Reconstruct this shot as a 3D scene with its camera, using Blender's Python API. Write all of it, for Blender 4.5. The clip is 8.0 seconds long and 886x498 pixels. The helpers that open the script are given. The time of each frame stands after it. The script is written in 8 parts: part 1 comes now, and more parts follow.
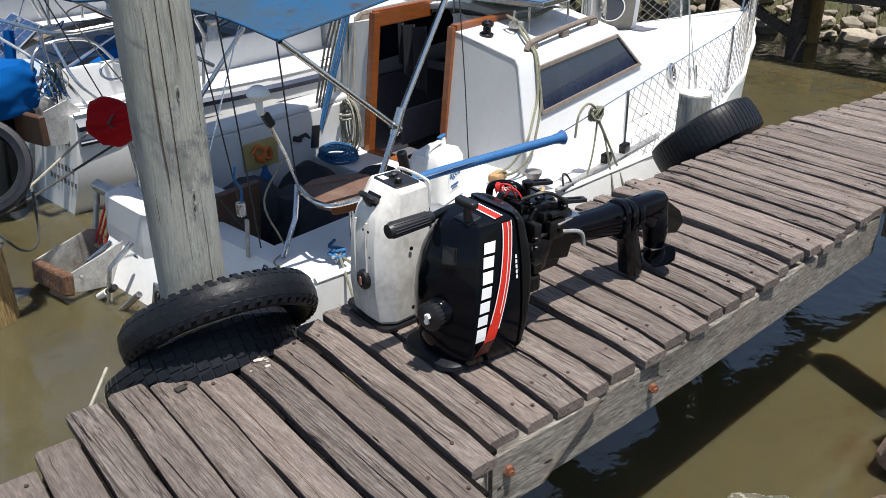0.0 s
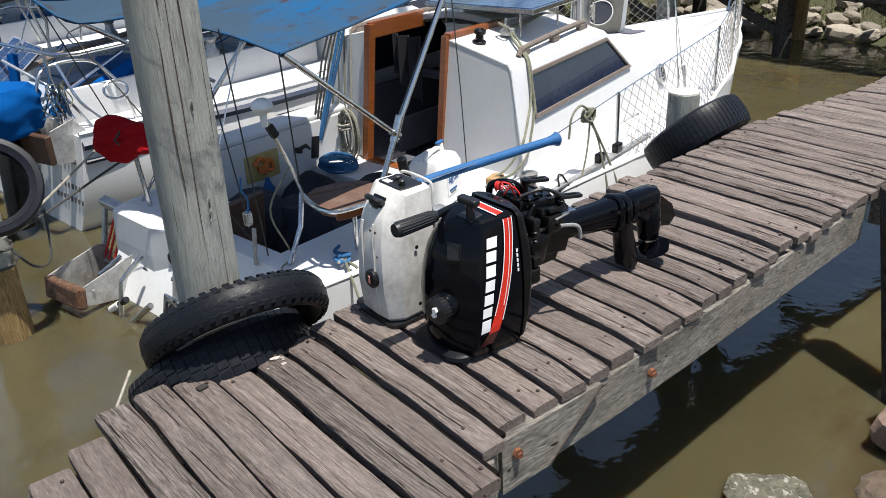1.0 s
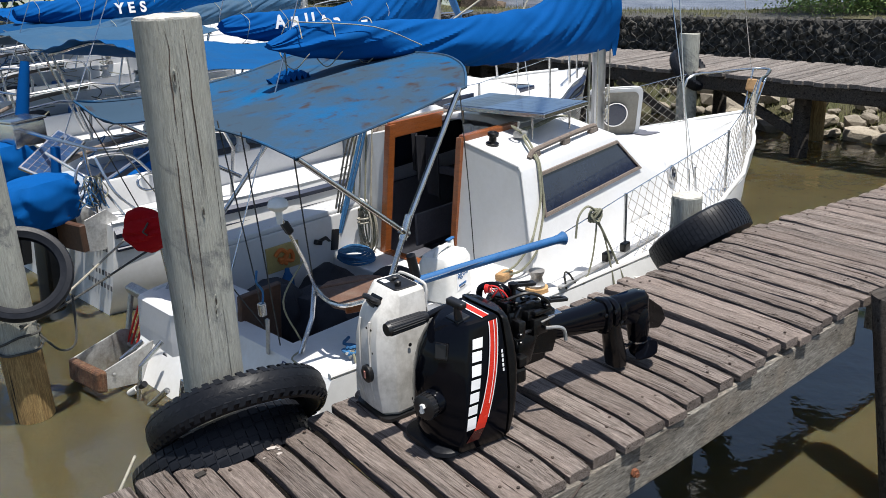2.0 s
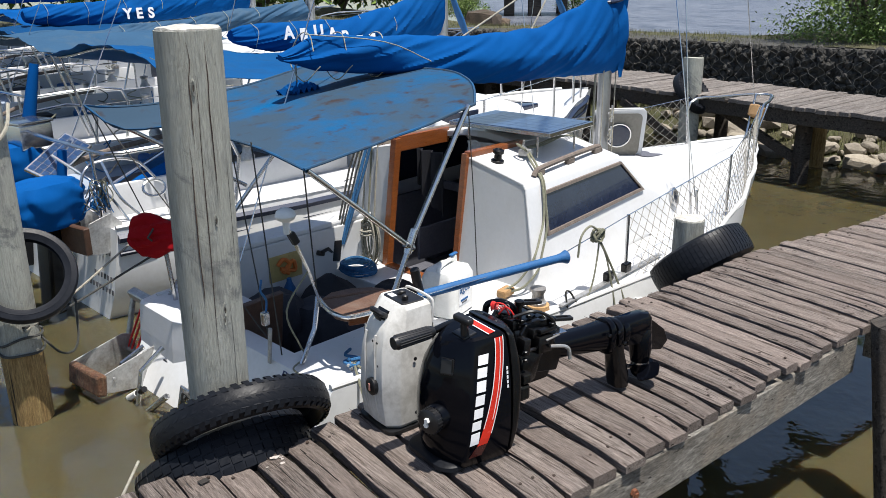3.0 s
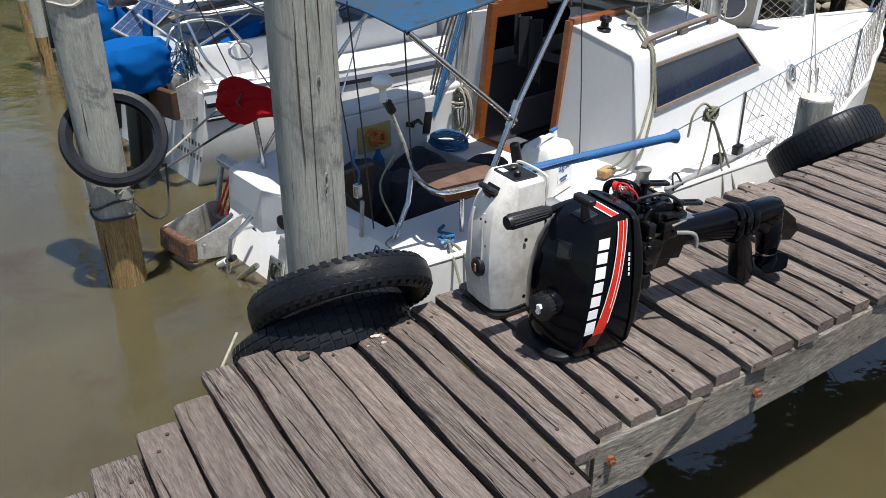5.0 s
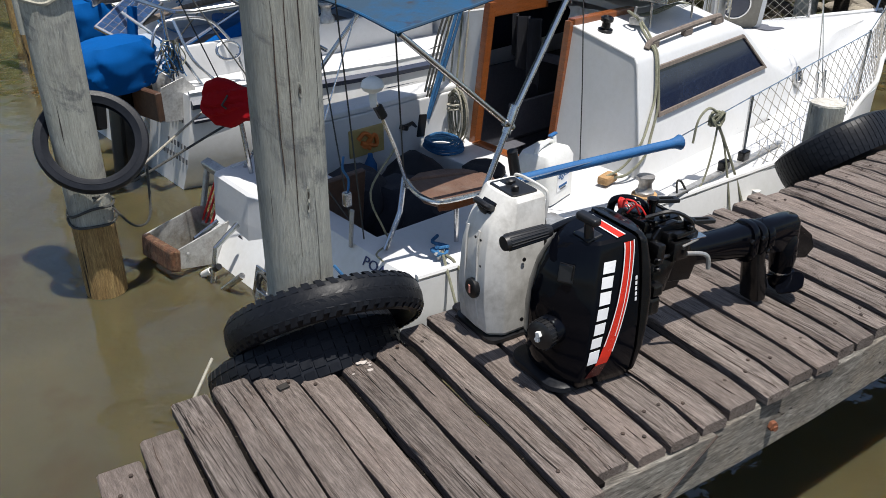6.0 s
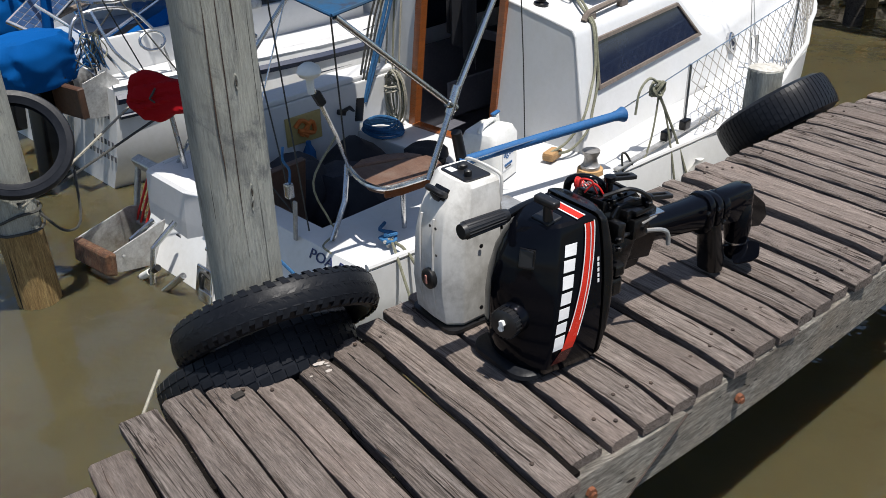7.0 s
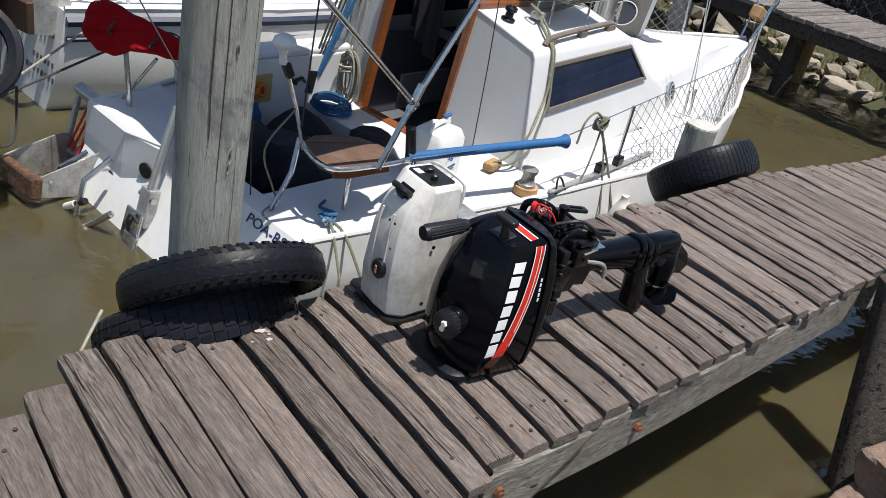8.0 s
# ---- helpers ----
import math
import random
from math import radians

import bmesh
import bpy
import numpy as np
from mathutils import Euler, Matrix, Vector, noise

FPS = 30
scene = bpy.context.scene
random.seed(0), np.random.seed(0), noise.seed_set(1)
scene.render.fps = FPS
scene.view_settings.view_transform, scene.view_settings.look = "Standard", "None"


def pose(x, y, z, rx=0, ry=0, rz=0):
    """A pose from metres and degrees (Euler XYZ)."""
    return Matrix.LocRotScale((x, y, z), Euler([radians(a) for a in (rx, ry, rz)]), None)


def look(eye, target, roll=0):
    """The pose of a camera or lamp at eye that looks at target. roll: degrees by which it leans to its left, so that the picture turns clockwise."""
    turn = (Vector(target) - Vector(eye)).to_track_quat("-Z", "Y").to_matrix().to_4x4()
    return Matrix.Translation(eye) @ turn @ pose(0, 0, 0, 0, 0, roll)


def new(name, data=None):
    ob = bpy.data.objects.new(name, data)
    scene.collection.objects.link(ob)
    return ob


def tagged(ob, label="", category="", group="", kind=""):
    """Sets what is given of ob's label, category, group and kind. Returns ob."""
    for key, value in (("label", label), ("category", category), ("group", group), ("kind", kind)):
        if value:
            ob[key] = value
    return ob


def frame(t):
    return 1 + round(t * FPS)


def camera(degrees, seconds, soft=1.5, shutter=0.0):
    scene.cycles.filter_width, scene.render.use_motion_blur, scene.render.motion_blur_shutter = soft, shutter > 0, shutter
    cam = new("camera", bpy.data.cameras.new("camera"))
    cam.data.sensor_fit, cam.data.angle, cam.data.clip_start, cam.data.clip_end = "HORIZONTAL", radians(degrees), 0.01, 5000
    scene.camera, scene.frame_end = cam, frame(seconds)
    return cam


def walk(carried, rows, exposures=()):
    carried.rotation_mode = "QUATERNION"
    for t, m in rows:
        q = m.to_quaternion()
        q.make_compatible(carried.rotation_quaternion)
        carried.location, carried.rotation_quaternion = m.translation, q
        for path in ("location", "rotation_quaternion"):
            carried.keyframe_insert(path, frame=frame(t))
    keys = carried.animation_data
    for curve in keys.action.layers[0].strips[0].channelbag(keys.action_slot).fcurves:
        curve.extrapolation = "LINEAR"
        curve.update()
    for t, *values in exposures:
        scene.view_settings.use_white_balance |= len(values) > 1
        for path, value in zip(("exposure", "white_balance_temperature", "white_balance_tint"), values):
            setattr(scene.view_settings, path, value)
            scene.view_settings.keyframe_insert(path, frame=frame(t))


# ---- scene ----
cam = camera(55.2, 8.0, soft=0.75)
PATH = [
    (0, (0.318, 0.035, 1.161), (1.262, 1.567, 0.288), -1.1),
    (0.5, (0.268, 0.01, 1.182), (1.218, 1.542, 0.317), -1.7),
    (1, (0.247, -0.047, 1.18), (1.201, 1.49, 0.326), -3.0),
    (1.5, (0.283, -0.17, 1.216), (1.238, 1.404, 0.436), -2.0),
    (1.7, (0.291, -0.199, 1.237), (1.225, 1.412, 0.507), -2.5),
    (2.8, (0.249, -0.198, 1.302), (1.213, 1.45, 0.708), -1.5),
    (3, (0.245, -0.2, 1.28), (1.195, 1.441, 0.646), -0.6),
    (3.5, (0.238, -0.199, 1.24), (1.058, 1.473, 0.513), -0.9),
    (4, (0.235, -0.179, 1.224), (1.0, 1.46, 0.371), -1.0),
    (4.5, (0.23, -0.105, 1.206), (0.962, 1.523, 0.304), -0.5),
    (5, (0.23, -0.003, 1.21), (0.976, 1.62, 0.31), -0.6),
    (6.3, (0.326, 0.183, 1.181), (1.085, 1.794, 0.27), -0.0),
    (6.5, (0.321, 0.205, 1.18), (1.107, 1.794, 0.253), -0.3),
    (7, (0.319, 0.234, 1.174), (1.184, 1.766, 0.223), -1.6),
    (7.5, (0.315, 0.226, 1.195), (1.312, 1.668, 0.231), 2.3),
    (8, (0.155, 0.234, 1.245), (1.22, 1.628, 0.285), 12.8),
]
walk(cam, [(t, look(eye, target, roll)) for t, eye, target, roll in PATH], exposures=[(0, 0.72), (2.5, 0.61), (4.5, 0.65), (5.2, 0.57), (6.5, 0.41), (7.2, 0.41), (8, 0.46)])

# ---- light ----
SUN_TO = Vector((0.10, -0.22, 1.0)).normalized()
world = bpy.data.worlds.new("world")
scene.world = world
world.use_nodes = True
sky = world.node_tree.nodes.new("ShaderNodeTexSky")
sky.sky_type, sky.sun_disc = "NISHITA", False
sky.sun_elevation = math.asin(SUN_TO.z)
sky.sun_rotation = math.atan2(SUN_TO.x, SUN_TO.y)
world.node_tree.links.new(sky.outputs[0], world.node_tree.nodes["Background"].inputs[0])
world.node_tree.nodes["Background"].inputs[1].default_value = 0.098
sun = new("sun", bpy.data.lights.new("sun", "SUN"))
sun.data.energy, sun.data.angle, sun.data.color = 5.0, radians(0.5), (1.0, 0.955, 0.895)
sun.matrix_world = look(SUN_TO * 20, (0, 0, 0))

WATER = -0.68


# ---- materials ----
def shader(name):
    m = bpy.data.materials.new(name)
    m.use_nodes = True
    nt = m.node_tree
    b = nt.nodes["Principled BSDF"]

    def node(kind, links=(), **values):
        n = nt.nodes.new("ShaderNode" + kind)
        for k, v in values.items():
            if k in n.inputs:
                n.inputs[k].default_value = v
        for sock, src in dict(links).items():
            nt.links.new(src, n.inputs[sock])
        return n

    return m, nt, b, node


def rgba(c):
    return (c[0], c[1], c[2], 1.0)


def surface(name, a, b, rough=0.6, scale=8.0, stretch=(1, 1, 1), metal=0.0, bump=0.2, fine=60.0, spread=0.25,
            dirt=None, dirt_amount=0.5, dirt_scale=3.0, coat=0.0, spec=0.5, depth=0.01, sheen=0.0, rough_vary=0.15, island=False, dirt_from=(0.5, 0.75), spots=None):
    """Two colours mixed by a broad and a fine noise, an optional third colour in patches, per-piece lightness, and relief."""
    m, nt, p, node = shader(name)
    tc = node("TexCoord")
    info = node("ObjectInfo")
    rnd = node("NewGeometry").outputs["Random Per Island"] if island else info.outputs["Random"]
    off = node("VectorMath", {0: tc.outputs["Object"]})
    comb = node("CombineXYZ")
    mul = node("Math", {0: rnd})
    mul.operation = "MULTIPLY"
    mul.inputs[1].default_value = 37.0
    for k in ("X", "Y", "Z"):
        nt.links.new(mul.outputs[0], comb.inputs[k])
    nt.links.new(comb.outputs[0], off.inputs[1])
    mp = node("Mapping", {"Vector": off.outputs[0]})
    mp.inputs["Scale"].default_value = stretch
    big = node("TexNoise", {"Vector": mp.outputs[0]}, Scale=scale, Detail=5.0, Roughness=0.6)
    small = node("TexNoise", {"Vector": mp.outputs[0]}, Scale=fine, Detail=6.0, Roughness=0.7)
    add = node("Math", {0: big.outputs[0], 1: small.outputs[0]})
    ramp = node("MapRange", {"Value": add.outputs[0]})
    ramp.inputs["From Min"].default_value, ramp.inputs["From Max"].default_value = 0.75, 1.25
    mix = node("MixRGB", {"Fac": ramp.outputs[0]})
    mix.inputs["Color1"].default_value, mix.inputs["Color2"].default_value = rgba(a), rgba(b)
    col = mix.outputs[0]
    if dirt:
        dn = node("TexNoise", {"Vector": off.outputs[0]}, Scale=dirt_scale, Detail=6.0, Roughness=0.65)
        dr = node("MapRange", {"Value": dn.outputs[0]})
        dr.inputs["From Min"].default_value, dr.inputs["From Max"].default_value = dirt_from
        dr.inputs["To Max"].default_value = dirt_amount
        dm = node("MixRGB", {"Fac": dr.outputs[0], "Color1": col})
        dm.inputs["Color2"].default_value = rgba(dirt)
        col = dm.outputs[0]
    if spots:
        tone, often, lo, hi = spots
        sn = node("TexNoise", {"Vector": off.outputs[0]}, Scale=often, Detail=3.0, Roughness=0.55)
        sr = node("MapRange", {"Value": sn.outputs[0]})
        sr.inputs["From Min"].default_value, sr.inputs["From Max"].default_value = lo, hi
        sm = node("MixRGB", {"Fac": sr.outputs[0], "Color1": col})
        sm.inputs["Color2"].default_value = rgba(tone)
        col = sm.outputs[0]
    vr = node("MapRange", {"Value": rnd})
    vr.inputs["To Min"].default_value, vr.inputs["To Max"].default_value = 1 - spread, 1 + spread
    hsv = node("HueSaturation", {"Color": col, "Value": vr.outputs[0]})
    nt.links.new(hsv.outputs[0], p.inputs["Base Color"])
    rr = node("MapRange", {"Value": small.outputs[0]})
    rr.inputs["To Min"].default_value, rr.inputs["To Max"].default_value = max(0.02, rough - rough_vary), min(1, rough + rough_vary)
    nt.links.new(rr.outputs[0], p.inputs["Roughness"])
    p.inputs["Metallic"].default_value = metal
    p.inputs["Specular IOR Level"].default_value = spec
    p.inputs["Coat Weight"].default_value = coat
    p.inputs["Coat Roughness"].default_value = 0.06
    p.inputs["Sheen Weight"].default_value = sheen
    if bump:
        bp = node("Bump", {"Height": add.outputs[0]}, Strength=bump, Distance=depth)
        nt.links.new(bp.outputs[0], p.inputs["Normal"])
    return m


def wood_planks(name, pale, dark, crack=(0.02, 0.016, 0.013), spread=0.3, axis=1, grain=1.0, tan=None, checks=(42, 1.5, 0.345, 0.385), stain=None, contrast=(0.37, 0.64), fine=(0.5, 1.35), fleck=0.35, slant=False, wavy=0.0, turn=0.0):
    """Weathered sawn wood: long grain, checks along it, grey patches, per-piece tone."""
    m, nt, p, node = shader(name)
    tc, info = node("TexCoord"), node("ObjectInfo")
    mul = node("Math", {0: info.outputs["Random"]})
    mul.operation = "MULTIPLY"
    mul.inputs[1].default_value = 53.0
    comb = node("CombineXYZ", {"X": mul.outputs[0], "Y": mul.outputs[0], "Z": mul.outputs[0]})
    lie = node("Mapping", {"Vector": tc.outputs["Object"]})
    lie.inputs["Rotation"].default_value = (0, 0, radians(turn))
    off = node("VectorMath", {0: lie.outputs[0], 1: comb.outputs[0]})

    def stretched(across, along):
        mp = node("Mapping", {"Vector": off.outputs[0]})
        sc = [across, across, across]
        sc[axis] = along
        mp.inputs["Scale"].default_value = sc
        return mp.outputs[0]

    g = node("TexNoise", {"Vector": stretched(80 * grain, 5.0 * grain)}, Scale=1.0, Detail=8.0, Roughness=0.72, Distortion=0.6)
    f = node("TexNoise", {"Vector": stretched(300 * grain, 26.0 * grain)}, Scale=1.0, Detail=7.0, Roughness=0.75)
    c = node("TexNoise", {"Vector": stretched(checks[0], checks[1])}, Scale=1.0, Detail=3.0, Roughness=0.5, Distortion=0.5)
    s = node("TexNoise", {"Vector": off.outputs[0]}, Scale=6.0, Detail=6.0, Roughness=0.65)
    r1 = node("MapRange", {"Value": g.outputs[0]})
    r1.inputs["From Min"].default_value, r1.inputs["From Max"].default_value = contrast
    mix = node("MixRGB", {"Fac": r1.outputs[0]})
    mix.inputs["Color1"].default_value, mix.inputs["Color2"].default_value = rgba(dark), rgba(pale)
    # browner patches where the grey skin has worn off
    r2 = node("MapRange", {"Value": s.outputs[0]})
    r2.inputs["From Min"].default_value, r2.inputs["From Max"].default_value, r2.inputs["To Max"].default_value = 0.45, 0.7, 0.75
    mix2 = node("MixRGB", {"Fac": r2.outputs[0], "Color1": mix.outputs[0]})
    t = tan or (pale[0] * 0.75, pale[1] * 0.66, pale[2] * 0.58)
    mix2.inputs["Color2"].default_value = rgba(t)
    if stain:
        sn = node("TexNoise", {"Vector": stretched(9.0, 3.5)}, Scale=1.0, Detail=5.0, Roughness=0.6, Distortion=0.8)
        rs_ = node("MapRange", {"Value": sn.outputs[0]})
        rs_.inputs["From Min"].default_value, rs_.inputs["From Max"].default_value, rs_.inputs["To Max"].default_value = 0.53, 0.68, 0.7
        mix2b = node("MixRGB", {"Fac": rs_.outputs[0], "Color1": mix2.outputs[0]})
        mix2b.inputs["Color2"].default_value = rgba(stain)
        mix2 = mix2b
    if slant:
        # dark smears brushed slantwise across the wood
        tilt = node("Mapping", {"Vector": off.outputs[0]})
        tilt.inputs["Rotation"].default_value = (0.75, 0.75, 0.0)
        flat = node("Mapping", {"Vector": tilt.outputs[0]})
        flat.inputs["Scale"].default_value = (26.0, 26.0, 6.0)
        sm = node("TexNoise", {"Vector": flat.outputs[0]}, Scale=1.0, Detail=6.0, Roughness=0.7)
        wide = node("TexNoise", {"Vector": off.outputs[0]}, Scale=3.2, Detail=2.0)
        both = node("Math", {0: sm.outputs[0], 1: wide.outputs[0]})
        rm = node("MapRange", {"Value": both.outputs[0]})
        rm.inputs["From Min"].default_value, rm.inputs["From Max"].default_value, rm.inputs["To Max"].default_value = 1.10, 1.26, 0.7
        mix2c = node("MixRGB", {"Fac": rm.outputs[0], "Color1": mix2.outputs[0]})
        mix2c.inputs["Color2"].default_value = rgba((0.13, 0.14, 0.145))
        mix2 = mix2c
    if wavy:
        # long wavy lines of late wood, stronger on some pieces than on others
        def hairline(across, along, width, seed):
            shift = node("VectorMath", {0: stretched(across, along)})
            shift.inputs[1].default_value = (seed, seed, seed)
            w = node("TexNoise", {"Vector": shift.outputs[0]}, Scale=1.0, Detail=2.5, Roughness=0.55, Distortion=0.3)
            mid = node("Math", {0: w.outputs[0]})
            mid.operation = "SUBTRACT"
            mid.inputs[1].default_value = 0.5
            ab = node("Math", {0: mid.outputs[0]})
            ab.operation = "ABSOLUTE"
            r = node("MapRange", {"Value": ab.outputs[0]})
            r.inputs["From Min"].default_value, r.inputs["From Max"].default_value = width * 0.25, width
            r.inputs["To Min"].default_value, r.inputs["To Max"].default_value = 1.0, 0.0
            # broken up along the board
            gate = node("TexNoise", {"Vector": shift.outputs[0]}, Scale=0.45, Detail=2.0)
            rg = node("MapRange", {"Value": gate.outputs[0]})
            rg.inputs["From Min"].default_value, rg.inputs["From Max"].default_value = 0.36, 0.52
            out = node("Math", {0: r.outputs[0], 1: rg.outputs[0]})
            out.operation = "MULTIPLY"
            return out.outputs[0]

        rw = node("Math", {0: hairline(62, 1.5, 0.030, 3.0), 1: hairline(120, 3.6, 0.034, 11.0)})
        rw.operation = "MAXIMUM"
        part_of = node("Math", {0: info.outputs["Random"]})
        part_of.operation = "MULTIPLY"
        part_of.inputs[1].default_value = 17.3
        fr = node("Math", {0: part_of.outputs[0]})
        fr.operation = "FRACT"
        ra = node("MapRange", {"Value": fr.outputs[0]})
        ra.inputs["To Min"].default_value, ra.inputs["To Max"].default_value = 0.4 * wavy, wavy
        rm2 = node("Math", {0: rw.outputs[0], 1: ra.outputs[0]})
        rm2.operation = "MULTIPLY"
        line = node("MixRGB", {"Fac": rm2.outputs[0], "Color1": mix2.outputs[0]})
        line.inputs["Color2"].default_value = rgba((dark[0] * 0.30, dark[1] * 0.28, dark[2] * 0.26))
        # some boards browner
        inv = node("MapRange", {"Value": fr.outputs[0]})
        inv.inputs["To Min"].default_value, inv.inputs["To Max"].default_value = 0.55, 0.0
        brown = node("MixRGB", {"Fac": inv.outputs[0], "Color1": line.outputs[0]})
        brown.inputs["Color2"].default_value = rgba(t)
        mix2 = brown
    # fine grain
    r3 = node("MapRange", {"Value": f.outputs[0]})
    r3.inputs["From Min"].default_value, r3.inputs["From Max"].default_value = 0.3, 0.7
    r3.inputs["To Min"].default_value, r3.inputs["To Max"].default_value = fine
    h = node("HueSaturation", {"Color": mix2.outputs[0], "Value": r3.outputs[0]})
    # pale and dark flecks
    fl = node("TexNoise", {"Vector": stretched(170, 24)}, Scale=1.0, Detail=6.0, Roughness=0.8)
    rf = node("MapRange", {"Value": fl.outputs[0]})
    rf.inputs["From Min"].default_value, rf.inputs["From Max"].default_value = 0.32, 0.68
    rf.inputs["To Min"].default_value, rf.inputs["To Max"].default_value = 1 - fleck, 1 + fleck
    h = node("HueSaturation", {"Color": h.outputs[0], "Value": rf.outputs[0]})
    # checks
    r4 = node("MapRange", {"Value": c.outputs[0]})
    r4.inputs["From Min"].default_value, r4.inputs["From Max"].default_value = checks[2], checks[3]
    mix3 = node("MixRGB", {"Fac": r4.outputs[0], "Color2": h.outputs[0]})
    mix3.inputs["Color1"].default_value = rgba(crack)
    vr = node("MapRange", {"Value": info.outputs["Random"]})
    vr.inputs["To Min"].default_value, vr.inputs["To Max"].default_value = 1 - spread, 1 + spread
    hv = node("HueSaturation", {"Color": mix3.outputs[0], "Value": vr.outputs[0]})
    nt.links.new(hv.outputs[0], p.inputs["Base Color"])
    p.inputs["Roughness"].default_value = 0.85
    p.inputs["Specular IOR Level"].default_value = 0.25
    a1 = node("Math", {0: f.outputs[0], 1: g.outputs[0]})
    m2 = node("Math", {0: r4.outputs[0]})
    m2.operation = "MULTIPLY"
    m2.inputs[1].default_value = 1.2
    a2 = node("Math", {0: a1.outputs[0], 1: m2.outputs[0]})
    bp = node("Bump", {"Height": a2.outputs[0]}, Strength=1.0, Distance=0.009)
    nt.links.new(bp.outputs[0], p.inputs["Normal"])
    return m


M = {}
M["plank"] = wood_planks("weathered plank", (0.322, 0.277, 0.247), (0.138, 0.114, 0.100), tan=(0.242, 0.192, 0.165), spread=0.18, grain=1.3, checks=(95, 1.7, 0.305, 0.325), stain=(0.155, 0.130, 0.116), fine=(0.60, 1.30), fleck=0.30, wavy=0.9, turn=-2.6)
M["pier_plank"] = wood_planks("grey pier plank", (0.275, 0.250, 0.230), (0.118, 0.104, 0.094), tan=(0.20, 0.17, 0.15), spread=0.2, grain=1.0, checks=(95, 1.7, 0.305, 0.325), stain=(0.12, 0.105, 0.095))
M["beam"] = wood_planks("pale weathered beam", (0.37, 0.348, 0.305), (0.165, 0.15, 0.13), axis=0, grain=0.9, spread=0.1, checks=(110, 2.2, 0.300, 0.325), stain=(0.12, 0.108, 0.094), fleck=0.5)
# darker beam wood; on parts under the decks their shade is in the colour
M["dark_beam"] = wood_planks("dark beam wood", (0.105, 0.092, 0.08), (0.034, 0.03, 0.026), axis=0, grain=0.8, spread=0.15)
M["post"] = wood_planks("grey green post", (0.49, 0.49, 0.43), (0.37, 0.372, 0.325), crack=(0.08, 0.074, 0.063), axis=2, grain=0.7, spread=0.04, tan=(0.37, 0.365, 0.31), checks=(52, 0.7, 0.300, 0.312), stain=(0.185, 0.19, 0.185), contrast=(0.3, 0.7), fine=(0.74, 1.17), fleck=0.14, slant=True)
M["wet_post"] = wood_planks("yellow stripped post", (0.42, 0.30, 0.13), (0.22, 0.14, 0.06), axis=2, grain=0.6, spread=0.05, tan=(0.32, 0.2, 0.08))
M["post_end"] = surface("cut post end", (0.62, 0.6, 0.55), (0.4, 0.38, 0.33), 0.9, 30, bump=0.5)
M["rubber"] = surface("tyre rubber", (0.0062, 0.0072, 0.0100), (0.0110, 0.0124, 0.0160), 0.42, 12, fine=90, bump=0.25, dirt=(0.020, 0.021, 0.025), dirt_amount=0.12, dirt_scale=6, spec=0.15, depth=0.002)
M["gelcoat"] = surface("white gelcoat", (0.60, 0.605, 0.61), (0.545, 0.55, 0.55), 0.32, 4, fine=40, bump=0.04, dirt=(0.55, 0.53, 0.47), dirt_amount=0.45, dirt_scale=2.2, spread=0.02, depth=0.003)
M["hull_white"] = surface("chalky white hull paint", (0.65, 0.655, 0.65), (0.58, 0.585, 0.575), 0.4, 3, fine=30, bump=0.05, dirt=(0.45, 0.42, 0.33), dirt_amount=0.5, dirt_scale=2.6, spread=0.03, depth=0.003)
M["deck_grey"] = surface("blue grey deck paint", (0.30, 0.35, 0.42), (0.24, 0.29, 0.36), 0.55, 5, fine=60, bump=0.1, dirt=(0.2, 0.2, 0.2), spread=0.04)
M["teak"] = surface("varnished mahogany", (0.28, 0.085, 0.022), (0.17, 0.05, 0.014), 0.3, 10, (1, 1, 6), fine=45, bump=0.1, coat=0.5, spread=0.12)
M["grey_teak"] = surface("weathered teak rail", (0.185, 0.150, 0.125), (0.095, 0.074, 0.060), 0.8, 10, (8, 1, 1), fine=60, bump=0.3, spread=0.1, dirt=(0.24, 0.21, 0.17), dirt_amount=0.5, dirt_scale=7)
M["liner"] = surface("grubby beige liner", (0.24, 0.225, 0.19), (0.17, 0.158, 0.13), 0.7, 8, fine=60, bump=0.1, dirt=(0.12, 0.11, 0.09), dirt_amount=0.6)
M["ply"] = surface("brown cockpit board", (0.085, 0.042, 0.024), (0.045, 0.024, 0.015), 0.5, 6, fine=40, bump=0.1, dirt=(0.2, 0.17, 0.13), dirt_amount=0.3)
M["steel"] = surface("stainless steel", (0.62, 0.62, 0.62), (0.5, 0.5, 0.5), 0.22, 20, metal=1.0, bump=0.03, fine=120, spread=0.05)
M["dull_metal"] = surface("dull scratched aluminium", (0.52, 0.52, 0.51), (0.30, 0.30, 0.29), 0.40, 16, metal=0.6, bump=0.15, fine=70, dirt=(0.16, 0.12, 0.085), dirt_amount=0.8, dirt_scale=6, spread=0.08)
# near black base paints the gaps' shade; the pale spots are litter
M["litter"] = surface("grit darkened for joint shade", (0.004, 0.0035, 0.003), (0.010, 0.008, 0.007), 0.95, 60, fine=220, bump=0.8, spots=((0.14, 0.12, 0.09), 150, 0.66, 0.70), spread=0, spec=0.1)
# dark colour for the shade in a hole that is not cut
M["hole"] = surface("shaded hole", (0.030, 0.026, 0.022), (0.018, 0.015, 0.013), 0.95, 60)
M["dropping"] = surface("dried white droppings", (0.46, 0.43, 0.40), (0.34, 0.29, 0.26), 0.95, 60, fine=300, bump=0.5)
M["rust"] = surface("rusty iron", (0.26, 0.09, 0.035), (0.10, 0.035, 0.018), 0.85, 30, bump=0.6, fine=150)
